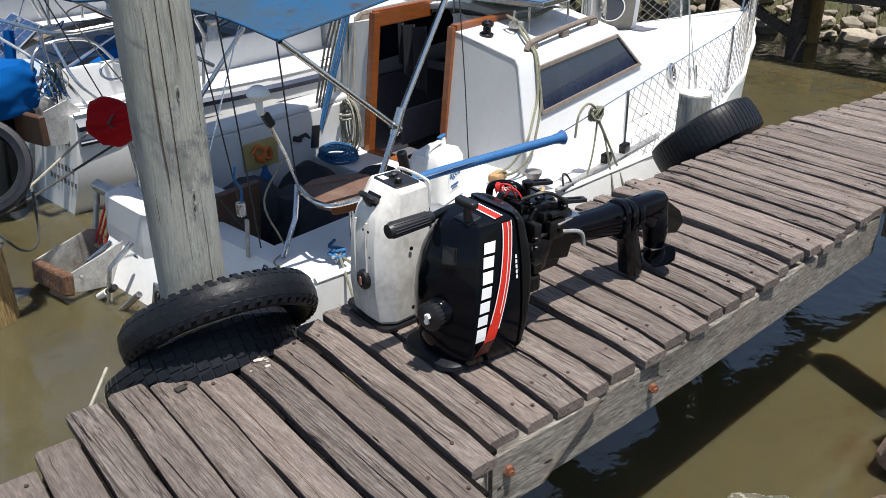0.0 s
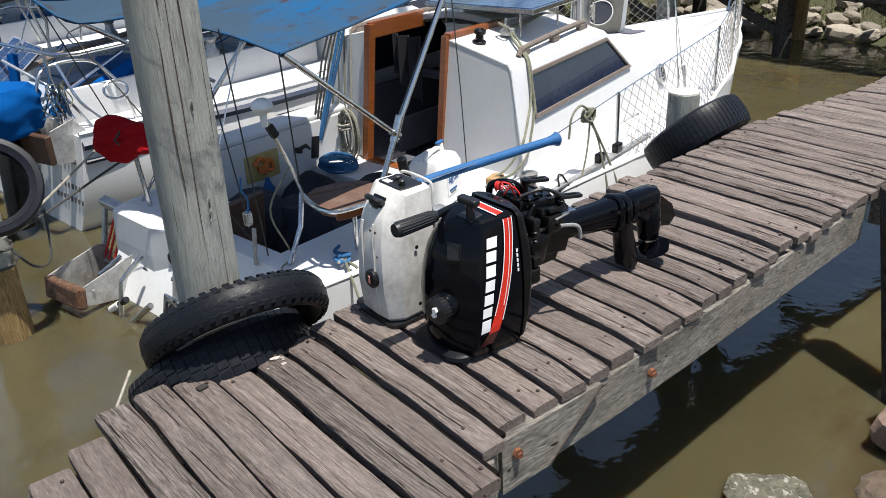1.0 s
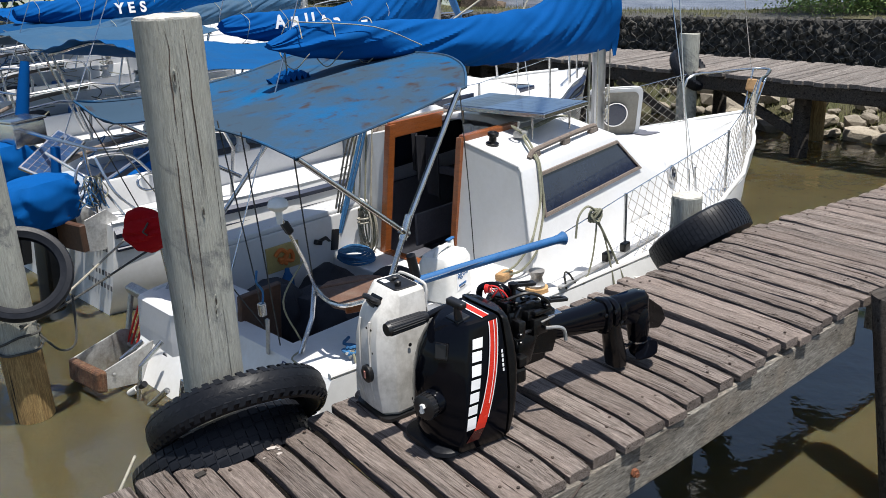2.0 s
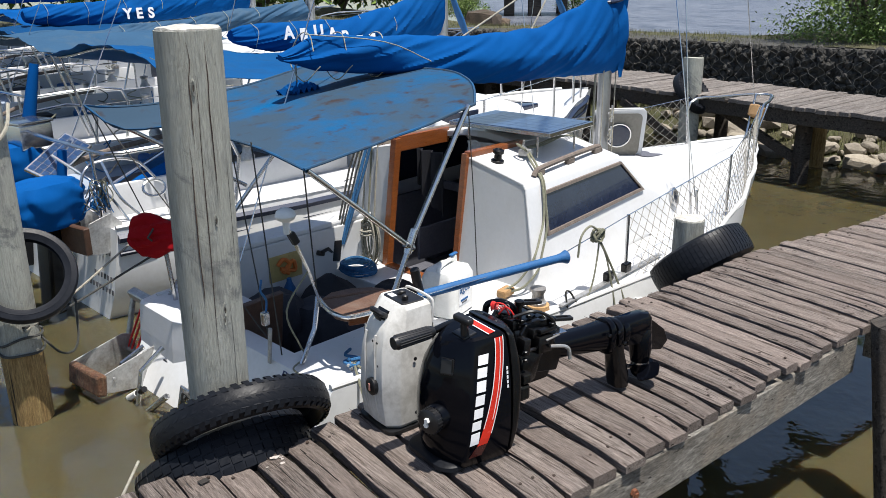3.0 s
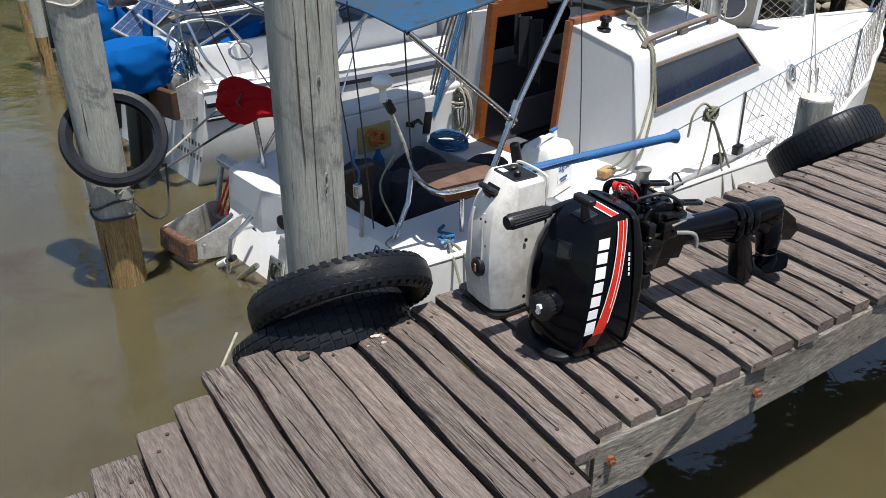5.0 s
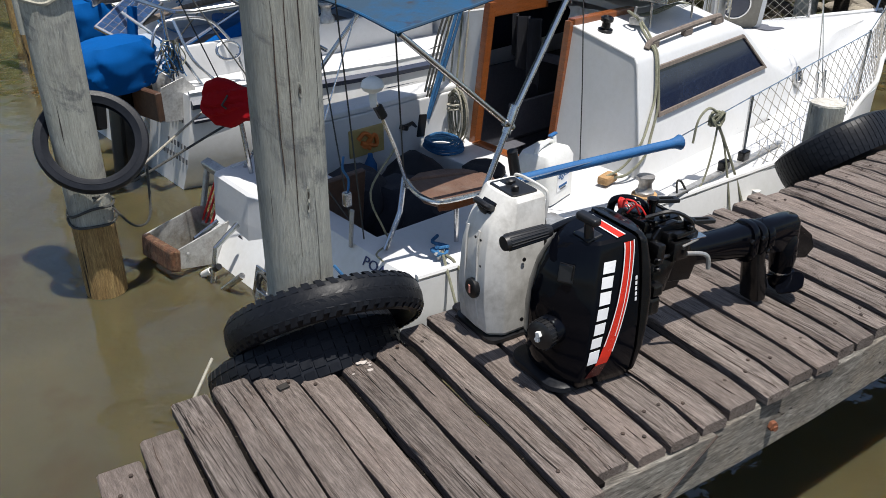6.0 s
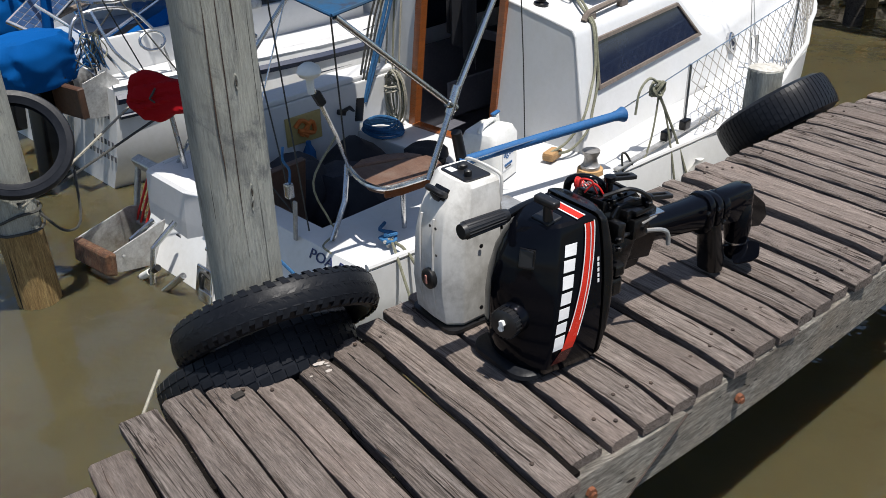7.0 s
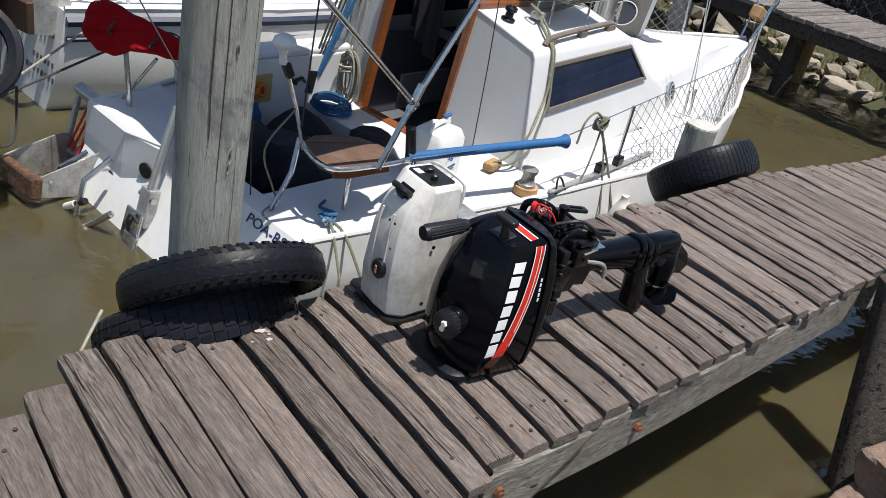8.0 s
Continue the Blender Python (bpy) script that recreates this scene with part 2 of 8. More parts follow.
M["nail"] = surface("dark iron nail", (0.03, 0.022, 0.018), (0.06, 0.035, 0.022), 0.7, 40, bump=0.3)
M["canvas"] = surface("bright blue canvas", (0.001, 0.070, 0.255), (0.0008, 0.052, 0.195), 0.85, 3, fine=250, bump=0.15, spec=0.06, spread=0.05, depth=0.002, dirt=(0.004, 0.05, 0.15), dirt_amount=0.5, dirt_scale=2.0)
M["old_canvas"] = surface("grimy blue canvas", (0.003, 0.082, 0.215), (0.003, 0.064, 0.160), 0.9, 2.5, fine=120, bump=0.2, dirt=(0.034, 0.054, 0.075), dirt_amount=0.9, dirt_scale=1.6, dirt_from=(0.35, 0.54), spots=((0.036, 0.030, 0.032), 11, 0.575, 0.72), spec=0.06, depth=0.002)
M["dull_canvas"] = surface("dull dark blue canvas", (0.003, 0.062, 0.185), (0.004, 0.045, 0.135), 0.85, 2.2, fine=200, bump=0.2, spec=0.08, dirt=(0.012, 0.045, 0.10), dirt_amount=0.7, dirt_scale=2.5, depth=0.003)
M["teal_canvas"] = surface("faded teal blue canvas", (0.008, 0.06, 0.13), (0.005, 0.045, 0.10), 0.8, 2.5, fine=120, bump=0.2, dirt=(0.05, 0.08, 0.1), dirt_amount=0.6, dirt_scale=3, depth=0.002)
M["red_canvas"] = surface("red canvas", (0.27, 0.004, 0.008), (0.24, 0.003, 0.006), 0.85, 5, fine=150, bump=0.25, spread=0.03, spec=0.1)
M["black_gloss"] = surface("gloss black cowl paint", (0.0016, 0.002, 0.0036), (0.0022, 0.0026, 0.0044), 0.08, 6, fine=80, bump=0.008, dirt=(0.008, 0.008, 0.008), dirt_amount=0.2, dirt_scale=14, spread=0.0, rough_vary=0.03, spec=0.14, depth=0.0005)
M["black_metal"] = surface("satin black cast metal", (0.002, 0.002, 0.0025), (0.0045, 0.0045, 0.005), 0.22, 14, fine=90, bump=0.08, dirt=(0.02, 0.019, 0.018), dirt_amount=0.3, dirt_scale=16, spread=0.1, spec=0.35, depth=0.001)
M["rotten"] = surface("rotted brown wood", (0.125, 0.055, 0.026), (0.035, 0.018, 0.012), 0.9, 26, (1, 1, 0.4), fine=120, bump=0.9, dirt=(0.23, 0.16, 0.09), dirt_amount=0.6, dirt_scale=30, depth=0.01)
M["seat_wood"] = surface("worn brown seat board", (0.155, 0.085, 0.055), (0.085, 0.045, 0.03), 0.6, 8, (3, 1, 1), fine=70, bump=0.2, dirt=(0.19, 0.15, 0.12), dirt_amount=0.5, dirt_scale=8, spread=0.08)
M["black_plastic"] = surface("matt black plastic", (0.004, 0.004, 0.005), (0.009, 0.009, 0.010), 0.42, 20, fine=120, bump=0.08, spread=0.1, depth=0.001)
M["pink_plastic"] = surface("faded pink plastic", (0.48, 0.22, 0.17), (0.38, 0.17, 0.13), 0.6, 30)
M["grey_cowl"] = surface("aged light grey plastic", (0.62, 0.61, 0.575), (0.50, 0.49, 0.46), 0.5, 5, (1, 1, 0.45), fine=60, bump=0.1, dirt=(0.20, 0.185, 0.155), dirt_amount=0.7, dirt_scale=9, spread=0.02, depth=0.002)
M["white_plastic"] = surface("white plastic", (0.72, 0.72, 0.70), (0.62, 0.62, 0.58), 0.4, 6, fine=50, bump=0.05, dirt=(0.45, 0.42, 0.33), dirt_amount=0.4, spread=0.03)
M["decal_red"] = surface("red decal", (0.62, 0.03, 0.012), (0.52, 0.02, 0.01), 0.25, 10, bump=0.0, spread=0)
M["decal_dark_red"] = surface("dark red decal", (0.055, 0.010, 0.008), (0.035, 0.007, 0.006), 0.25, 10, bump=0.0, spread=0)
M["decal_white"] = surface("white decal", (0.78, 0.78, 0.78), (0.7, 0.7, 0.7), 0.3, 10, bump=0.0, spread=0)
M["red_plastic"] = surface("red lanyard", (0.6, 0.02, 0.015), (0.4, 0.012, 0.01), 0.5, 20, spread=0.1)
M["blue_paint"] = surface("blue cloth sleeve", (0.01, 0.10, 0.27), (0.008, 0.075, 0.21), 0.7, 20, fine=120, bump=0.3, spread=0.04)
M["navy"] = surface("dark navy stripe", (0.012, 0.02, 0.05), (0.02, 0.03, 0.06), 0.4, 8, bump=0.02)
M["rope_pale"] = surface("pale worn rope", (0.42, 0.40, 0.33), (0.25, 0.23, 0.18), 0.9, 60, bump=0.6, fine=300, spread=0.15)
M["rope_blue"] = surface("blue rope", (0.03, 0.15, 0.32), (0.015, 0.08, 0.2), 0.9, 60, bump=0.6, fine=300, spread=0.15)
M["rope_dark"] = surface("dark rope", (0.03, 0.032, 0.03), (0.06, 0.06, 0.055), 0.9, 60, bump=0.6, fine=300, spread=0.15)
M["rope_grey"] = surface("grey green rope", (0.24, 0.24, 0.17), (0.13, 0.13, 0.09), 0.9, 60, bump=0.6, fine=300, spread=0.15)
M["net"] = surface("dirty net cord", (0.26, 0.25, 0.22), (0.15, 0.14, 0.12), 0.9, 60, bump=0.3)
# blue of the reflected sky put into the tint and the dirt patches
M["smoke"] = surface("smoked acrylic", (0.010, 0.015, 0.034), (0.016, 0.024, 0.048), 0.08, 5, bump=0.0, dirt=(0.05, 0.06, 0.08), dirt_amount=0.25, spread=0.0, rough_vary=0.03)
# cabin gloom put into the lining's colour; panels of it also stand for openings
M["dark_inside"] = surface("dark cabin inside", (0.105, 0.108, 0.13), (0.07, 0.072, 0.09), 0.7, 5, bump=0.05)
M["dark_cloth"] = surface("dark cloth", (0.008, 0.009, 0.015), (0.020, 0.021, 0.028), 0.9, 12, fine=100, bump=0.3, spread=0.4)
M["cell"] = surface("solar cell", (0.014, 0.034, 0.085), (0.024, 0.055, 0.13), 0.12, 30, bump=0.0, spread=0.15, rough_vary=0.05)
M["yellow_box"] = surface("yellowed clear plastic", (0.42, 0.33, 0.13), (0.33, 0.25, 0.09), 0.35, 10, bump=0.05)
M["orange"] = surface("orange cord", (0.5, 0.14, 0.02), (0.4, 0.1, 0.02), 0.7, 40, bump=0.3)
M["cork"] = surface("worn plywood block", (0.42, 0.26, 0.12), (0.3, 0.17, 0.07), 0.8, 20, (1, 1, 5), fine=90, bump=0.3)
M["stone"] = surface("pinkish rubble stone", (0.27, 0.19, 0.14), (0.14, 0.10, 0.08), 0.95, 9, fine=70, bump=0.9, dirt=(0.16, 0.13, 0.10), dirt_scale=6, depth=0.02, spread=0.2)
M["boulder"] = surface("brown boulder", (0.12, 0.085, 0.058), (0.06, 0.045, 0.032), 0.95, 3, fine=25, bump=0.8, dirt=(0.06, 0.06, 0.03), dirt_scale=3, depth=0.05, spread=0.3)
M["grey_stone"] = surface("grey bank stone", (0.34, 0.30, 0.24), (0.2, 0.175, 0.14), 0.95, 6, fine=50, bump=0.8, dirt=(0.1, 0.1, 0.06), dirt_scale=4, depth=0.02, spread=0.3)
M["pebbled"] = surface("pebbled old concrete", (0.16, 0.15, 0.11), (0.055, 0.055, 0.035), 0.9, 26, fine=70, bump=0.9, dirt=(0.42, 0.40, 0.35), dirt_amount=0.8, dirt_scale=34, dirt_from=(0.56, 0.62), depth=0.02)
M["gabion"] = surface("dark gabion stone", (0.055, 0.052, 0.046), (0.02, 0.02, 0.018), 0.95, 9, fine=50, bump=0.8, depth=0.02, spread=0.5, island=True)
M["earth"] = surface("damp bank earth", (0.085, 0.075, 0.035), (0.05, 0.05, 0.022), 0.95, 2.5, fine=30, bump=0.6, dirt=(0.06, 0.09, 0.02), dirt_amount=0.8, dirt_scale=2, depth=0.03)
M["grass"] = surface("grass blades", (0.085, 0.105, 0.025), (0.15, 0.135, 0.06), 0.8, 3, bump=0, spread=0.4, island=True)
M["leaf"] = surface("small leaves", (0.085, 0.15, 0.026), (0.17, 0.24, 0.05), 0.55, 3, bump=0, spread=0.4, island=True)
M["bark"] = surface("bark", (0.10, 0.075, 0.05), (0.05, 0.04, 0.03), 0.9, 8, bump=0.5)
M["lettering"] = surface("navy lettering", (0.012, 0.02, 0.09), (0.02, 0.03, 0.1), 0.5, 8, bump=0, spread=0)
M["faded_letter"] = surface("faded dark lettering", (0.06, 0.065, 0.075), (0.1, 0.1, 0.11), 0.6, 8, bump=0, spread=0)
M["galv"] = surface("anodised mast", (0.55, 0.55, 0.55), (0.46, 0.46, 0.46), 0.35, 5, metal=0.85, bump=0.03)
M["brown_shutter"] = surface("dark red shutter", (0.07, 0.02, 0.017), (0.05, 0.015, 0.013), 0.5, 8, bump=0.1)


def water_material():
    m, nt, p, node = shader("murky river water")
    tc = node("TexCoord")
    n1 = node("TexNoise", {"Vector": tc.outputs["Object"]}, Scale=1.1, Detail=4.0, Roughness=0.55)
    n2 = node("TexNoise", {"Vector": tc.outputs["Object"]}, Scale=5.0, Detail=3.0, Roughness=0.5)
    r = node("MapRange", {"Value": n1.outputs[0]})
    r.inputs["From Min"].default_value, r.inputs["From Max"].default_value = 0.35, 0.68
    mix = node("MixRGB", {"Fac": r.outputs[0]})
    mix.inputs["Color1"].default_value, mix.inputs["Color2"].default_value = rgba((0.058, 0.050, 0.024)), rgba((0.077, 0.067, 0.034))
    n3 = node("TexNoise", {"Vector": tc.outputs["Object"]}, Scale=0.9, Detail=5.0, Roughness=0.6, Distortion=0.4)
    r3 = node("MapRange", {"Value": n3.outputs[0]})
    r3.inputs["From Min"].default_value, r3.inputs["From Max"].default_value, r3.inputs["To Max"].default_value = 0.56, 0.68, 0.75
    weed = node("MixRGB", {"Fac": r3.outputs[0], "Color1": mix.outputs[0]})
    weed.inputs["Color2"].default_value = rgba((0.046, 0.025, 0.008))
    nt.links.new(weed.outputs[0], p.inputs["Base Color"])
    p.inputs["Roughness"].default_value = 0.03
    p.inputs["IOR"].default_value = 1.6
    p.inputs["Subsurface Weight"].default_value = 0.9
    p.inputs["Subsurface Radius"].default_value = (1.0, 0.62, 0.25)
    p.inputs["Subsurface Scale"].default_value = 0.24
    n4 = node("TexNoise", {"Vector": tc.outputs["Object"]}, Scale=17.0, Detail=2.0, Roughness=0.5, Distortion=0.5)
    small = node("Math", {0: n4.outputs[0]})
    small.operation = "MULTIPLY"
    small.inputs[1].default_value = 0.22
    wide = node("Math", {0: n1.outputs[0], 1: n2.outputs[0]})
    a = node("Math", {0: wide.outputs[0], 1: small.outputs[0]})
    bp = node("Bump", {"Height": a.outputs[0]}, Strength=0.11, Distance=0.05)
    nt.links.new(bp.outputs[0], p.inputs["Normal"])
    return m


M["water"] = water_material()


def lake_material():
    m, nt, p, node = shader("wind ruffled lake water")
    tc = node("TexCoord")
    mp = node("Mapping", {"Vector": tc.outputs["Object"]})
    mp.inputs["Scale"].default_value = (1.0, 0.35, 1.0)
    n1 = node("TexNoise", {"Vector": mp.outputs[0]}, Scale=2.2, Detail=7.0, Roughness=0.75)
    r = node("MapRange", {"Value": n1.outputs[0]})
    r.inputs["From Min"].default_value, r.inputs["From Max"].default_value = 0.35, 0.65
    # reflected sky painted into the ripples as two blue greys
    mix = node("MixRGB", {"Fac": r.outputs[0]})
    mix.inputs["Color1"].default_value, mix.inputs["Color2"].default_value = rgba((0.045, 0.055, 0.080)), rgba((0.16, 0.172, 0.205))
    nt.links.new(mix.outputs[0], p.inputs["Base Color"])
    p.inputs["Roughness"].default_value = 0.35
    p.inputs["Specular IOR Level"].default_value = 0.2
    bp = node("Bump", {"Height": n1.outputs[0]}, Strength=0.6, Distance=0.2)
    nt.links.new(bp.outputs[0], p.inputs["Normal"])
    return m


M["lake"] = lake_material()


# ---- building blocks ----
def mesh_of(bm, name, smooth=False, sharp=40):
    me = bpy.data.meshes.new(name)
    bmesh.ops.recalc_face_normals(bm, faces=bm.faces)
    if smooth:
        for f in bm.faces:
            f.smooth = True
        for e in bm.edges:
            e.smooth = len(e.link_faces) != 2 or e.calc_face_angle(0) < radians(sharp)
    bm.to_mesh(me)
    bm.free()
    return me


def part(name, bm, material, parent=None, label="", smooth=False, at=None):
    me = bm if isinstance(bm, bpy.types.Mesh) else mesh_of(bm, name, smooth)
    if not me.materials:
        me.materials.append(M[material])
    ob = new(name, me)
    if parent is not None:
        ob.parent = parent
    if at is not None:
        ob.matrix_basis = at
    if label:
        tagged(ob, label)
    return ob


def thing(name, m, label, category, group="", kind=""):
    ob = new(name)
    ob.empty_display_size = 0.1
    ob.matrix_basis = m
    return tagged(ob, label, category, group, kind)


def box(size, at=None, bevel=0.0, segs=1, bm=None):
    """A box of that size centred at the pose, its edges rounded."""
    b = bmesh.new()
    bmesh.ops.create_cube(b, size=1.0)
    bmesh.ops.scale(b, vec=size, verts=b.verts)
    if bevel:
        bmesh.ops.bevel(b, geom=list(b.edges), offset=min(bevel, min(size) * 0.45), segments=segs, profile=0.6, affect="EDGES")
    if at is not None:
        bmesh.ops.transform(b, matrix=at, verts=b.verts)
    return join(bm, b)


def join(bm, b):
    if bm is None:
        return b
    me = bpy.data.meshes.new("tmp")
    b.to_mesh(me)
    b.free()
    bm.from_mesh(me)
    bpy.data.meshes.remove(me)
    return bm


def rod(p, q, r, r2=None, segs=10, bm=None, caps=True):
    """A round bar from p to q."""
    p, q = Vector(p), Vector(q)
    b = bmesh.new()
    bmesh.ops.create_cone(b, cap_ends=caps, segments=segs, radius1=r, radius2=r if r2 is None else r2, depth=(q - p).length)
    m = Matrix.Translation((p + q) / 2) @ (q - p).to_track_quat("Z", "Y").to_matrix().to_4x4()
    bmesh.ops.transform(b, matrix=m, verts=b.verts)
    return join(bm, b)


def smooth_path(points, steps=6):
    """Points along a Catmull-Rom curve."""
    pts = [Vector(p) for p in points]
    if len(pts) < 3:
        return pts
    ext = [pts[0] * 2 - pts[1]] + pts + [pts[-1] * 2 - pts[-2]]
    out = []
    for i in range(1, len(ext) - 2):
        a, b, c, d = ext[i - 1:i + 3]
        for k in range(steps):
            t = k / steps
            out.append(0.5 * ((2 * b) + (c - a) * t + (2 * a - 5 * b + 4 * c - d) * t * t + (3 * b - a - 3 * c + d) * t ** 3))
    return out + [pts[-1]]


def sweep(points, r, segs=8, bm=None, curve=0, radii=None):
    """A tube along the points, bent smoothly where curve > 0."""
    pts = smooth_path(points, curve) if curve else [Vector(p) for p in points]
    b = bmesh.new()
    rings, up = [], None
    for i, p in enumerate(pts):
        d = (pts[min(i + 1, len(pts) - 1)] - pts[max(i - 1, 0)]).normalized()
        if up is None:
            up = d.orthogonal().normalized()
        up = (up - d * up.dot(d)).normalized()
        side = d.cross(up)
        rr = r if radii is None else radii[min(len(radii) - 1, int(i / max(1, len(pts) - 1) * (len(radii) - 1) + 0.5))]
        rings.append([b.verts.new(p + (up * math.cos(a) + side * math.sin(a)) * rr) for a in (2 * math.pi * k / segs for k in range(segs))])
    for u, v in zip(rings, rings[1:]):
        for k in range(segs):
            b.faces.new((u[k], u[(k + 1) % segs], v[(k + 1) % segs], v[k]))
    b.faces.new(rings[0][::-1])
    b.faces.new(rings[-1])
    return join(bm, b)


def loft(rings, bm=None, closed=True, cap=True):
    """A skin over rings of points, each ring with the same count."""
    b = bmesh.new()
    rs = [[b.verts.new(p) for p in ring] for ring in rings]
    n = len(rs[0])
    for u, v in zip(rs, rs[1:]):
        for k in range(n if closed else n - 1):
            f = [u[k], u[(k + 1) % n], v[(k + 1) % n], v[k]]
            if len({tuple(x.co) for x in f}) > 2:
                b.faces.new(f)
    if cap and closed:
        b.faces.new(rs[0][::-1])
        b.faces.new(rs[-1])
    bmesh.ops.remove_doubles(b, verts=b.verts, dist=1e-5)
    return join(bm, b)


def lathe(profile, segs=20, at=None, bm=None):
    """A body turned about z from (radius, height) pairs."""
    rings = [[Vector((r * math.cos(a), r * math.sin(a), z)) for a in (2 * math.pi * k / segs for k in range(segs))] for r, z in profile]
    b = loft(rings)
    if at is not None:
        bmesh.ops.transform(b, matrix=at, verts=b.verts)
    return join(bm, b)


def sheet(fn, nu, nv, thick=0.0, bm=None):
    """A surface fn(u, v) over the unit square, with thickness."""
    b = bmesh.new()
    g = [[b.verts.new(fn(i / nu, j / nv)) for j in range(nv + 1)] for i in range(nu + 1)]
    for i in range(nu):
        for j in range(nv):
            b.faces.new((g[i][j], g[i + 1][j], g[i + 1][j + 1], g[i][j + 1]))
    if thick:
        bmesh.ops.recalc_face_normals(b, faces=b.faces)
        bmesh.ops.solidify(b, geom=list(b.faces), thickness=thick)
    return join(bm, b)


def prism(outline, depth, at=None, bevel=0.0, bm=None, segs=1):
    """A plate with that outline in xy, going depth up in z."""
    b = bmesh.new()
    f = b.faces.new([b.verts.new((x, y, 0)) for x, y in outline])
    r = bmesh.ops.extrude_face_region(b, geom=[f])
    bmesh.ops.translate(b, vec=(0, 0, depth), verts=[v for v in r["geom"] if isinstance(v, bmesh.types.BMVert)])
    if bevel:
        bmesh.ops.bevel(b, geom=list(b.edges), offset=bevel, segments=segs, affect="EDGES")
    if at is not None:
        bmesh.ops.transform(b, matrix=at, verts=b.verts)
    return join(bm, b)


def letters(text, size, depth=0.001, bold=0.0):
    cu = bpy.data.curves.new("text", "FONT")
    cu.body, cu.size, cu.extrude, cu.align_x, cu.align_y = text, size, depth, "LEFT", "BOTTOM"
    cu.offset = bold
    tmp = bpy.data.objects.new("tmp", cu)
    me = bpy.data.meshes.new_from_object(tmp)
    bpy.data.objects.remove(tmp)
    return me


def jitter(bm, amount, scale=8.0, seed=0.0):
    for v in bm.verts:
        v.co += noise.noise_vector(v.co * scale + Vector((seed, seed * 1.7, -seed))) * amount
    return bm

# ---- water, banks ----
def flat(name, x0, x1, y0, y1, z, material, label, category):
    b = bmesh.new()
    b.faces.new([b.verts.new(p) for p in ((x0, y0, z), (x1, y0, z), (x1, y1, z), (x0, y1, z))])
    ob = part(name, b, material)
    return tagged(ob, label, category, kind="structure")


flat("water", -2500, 2500, -2500, 2500, WATER, "water", "murky olive brown river water, almost calm", "water")

# ---- dock ----
W = Vector((-0.1, 0.995, 0)).normalized()
WANG = math.degrees(math.atan2(W.y, W.x)) - 90


def on_line(table, x):
    for (xa, ya), (xb, yb) in zip(table, table[1:]):
        if x <= xb or (xb, yb) == table[-1]:
            return ya + (yb - ya) * (x - xa) / (xb - xa)


NEAR = [(-2.2, -1.80), (0.934, 0.975), (1.16, 1.215), (1.40, 1.240), (1.78, 1.296), (2.36, 1.40), (3.15, 1.54), (4.0, 1.66), (7.0, 1.92)]
FAR = [(-2.2, -0.25), (-0.033, 1.456), (0.12, 1.55), (0.30, 1.69), (0.37, 1.745), (0.45, 1.825), (0.535, 1.865), (0.64, 1.840), (0.80, 1.835), (0.95, 1.865), (1.09, 1.935), (1.6, 2.05), (2.53, 2.165), (3.36, 2.33), (4.34, 2.37), (7.0, 2.62)]


def near_end(fx):
    """Where a joint that starts at FAR over fx meets the near edge."""
    lo, hi = 0.1, 2.4
    p = Vector((fx, on_line(FAR, fx), 0))
    for _ in range(40):
        mid = (lo + hi) / 2
        q = p - W * mid
        lo, hi = (mid, hi) if q.y > on_line(NEAR, q.x) else (lo, mid)
    return p - W * lo


joints = [-2.1]
while joints[-1] < -0.14:
    joints.append(joints[-1] + 0.098)
joints = [j for j in joints if j < -0.1] + [-0.045, 0.034, 0.122, 0.224, 0.318, 0.41, 0.50, 0.592, 0.697, 0.794, 0.892, 0.992, 1.084]
rs = random.Random(5)
while joints[-1] < 6.6:
    joints.append(joints[-1] + rs.choice((0.08, 0.088, 0.09, 0.092, 0.098, 0.104)))

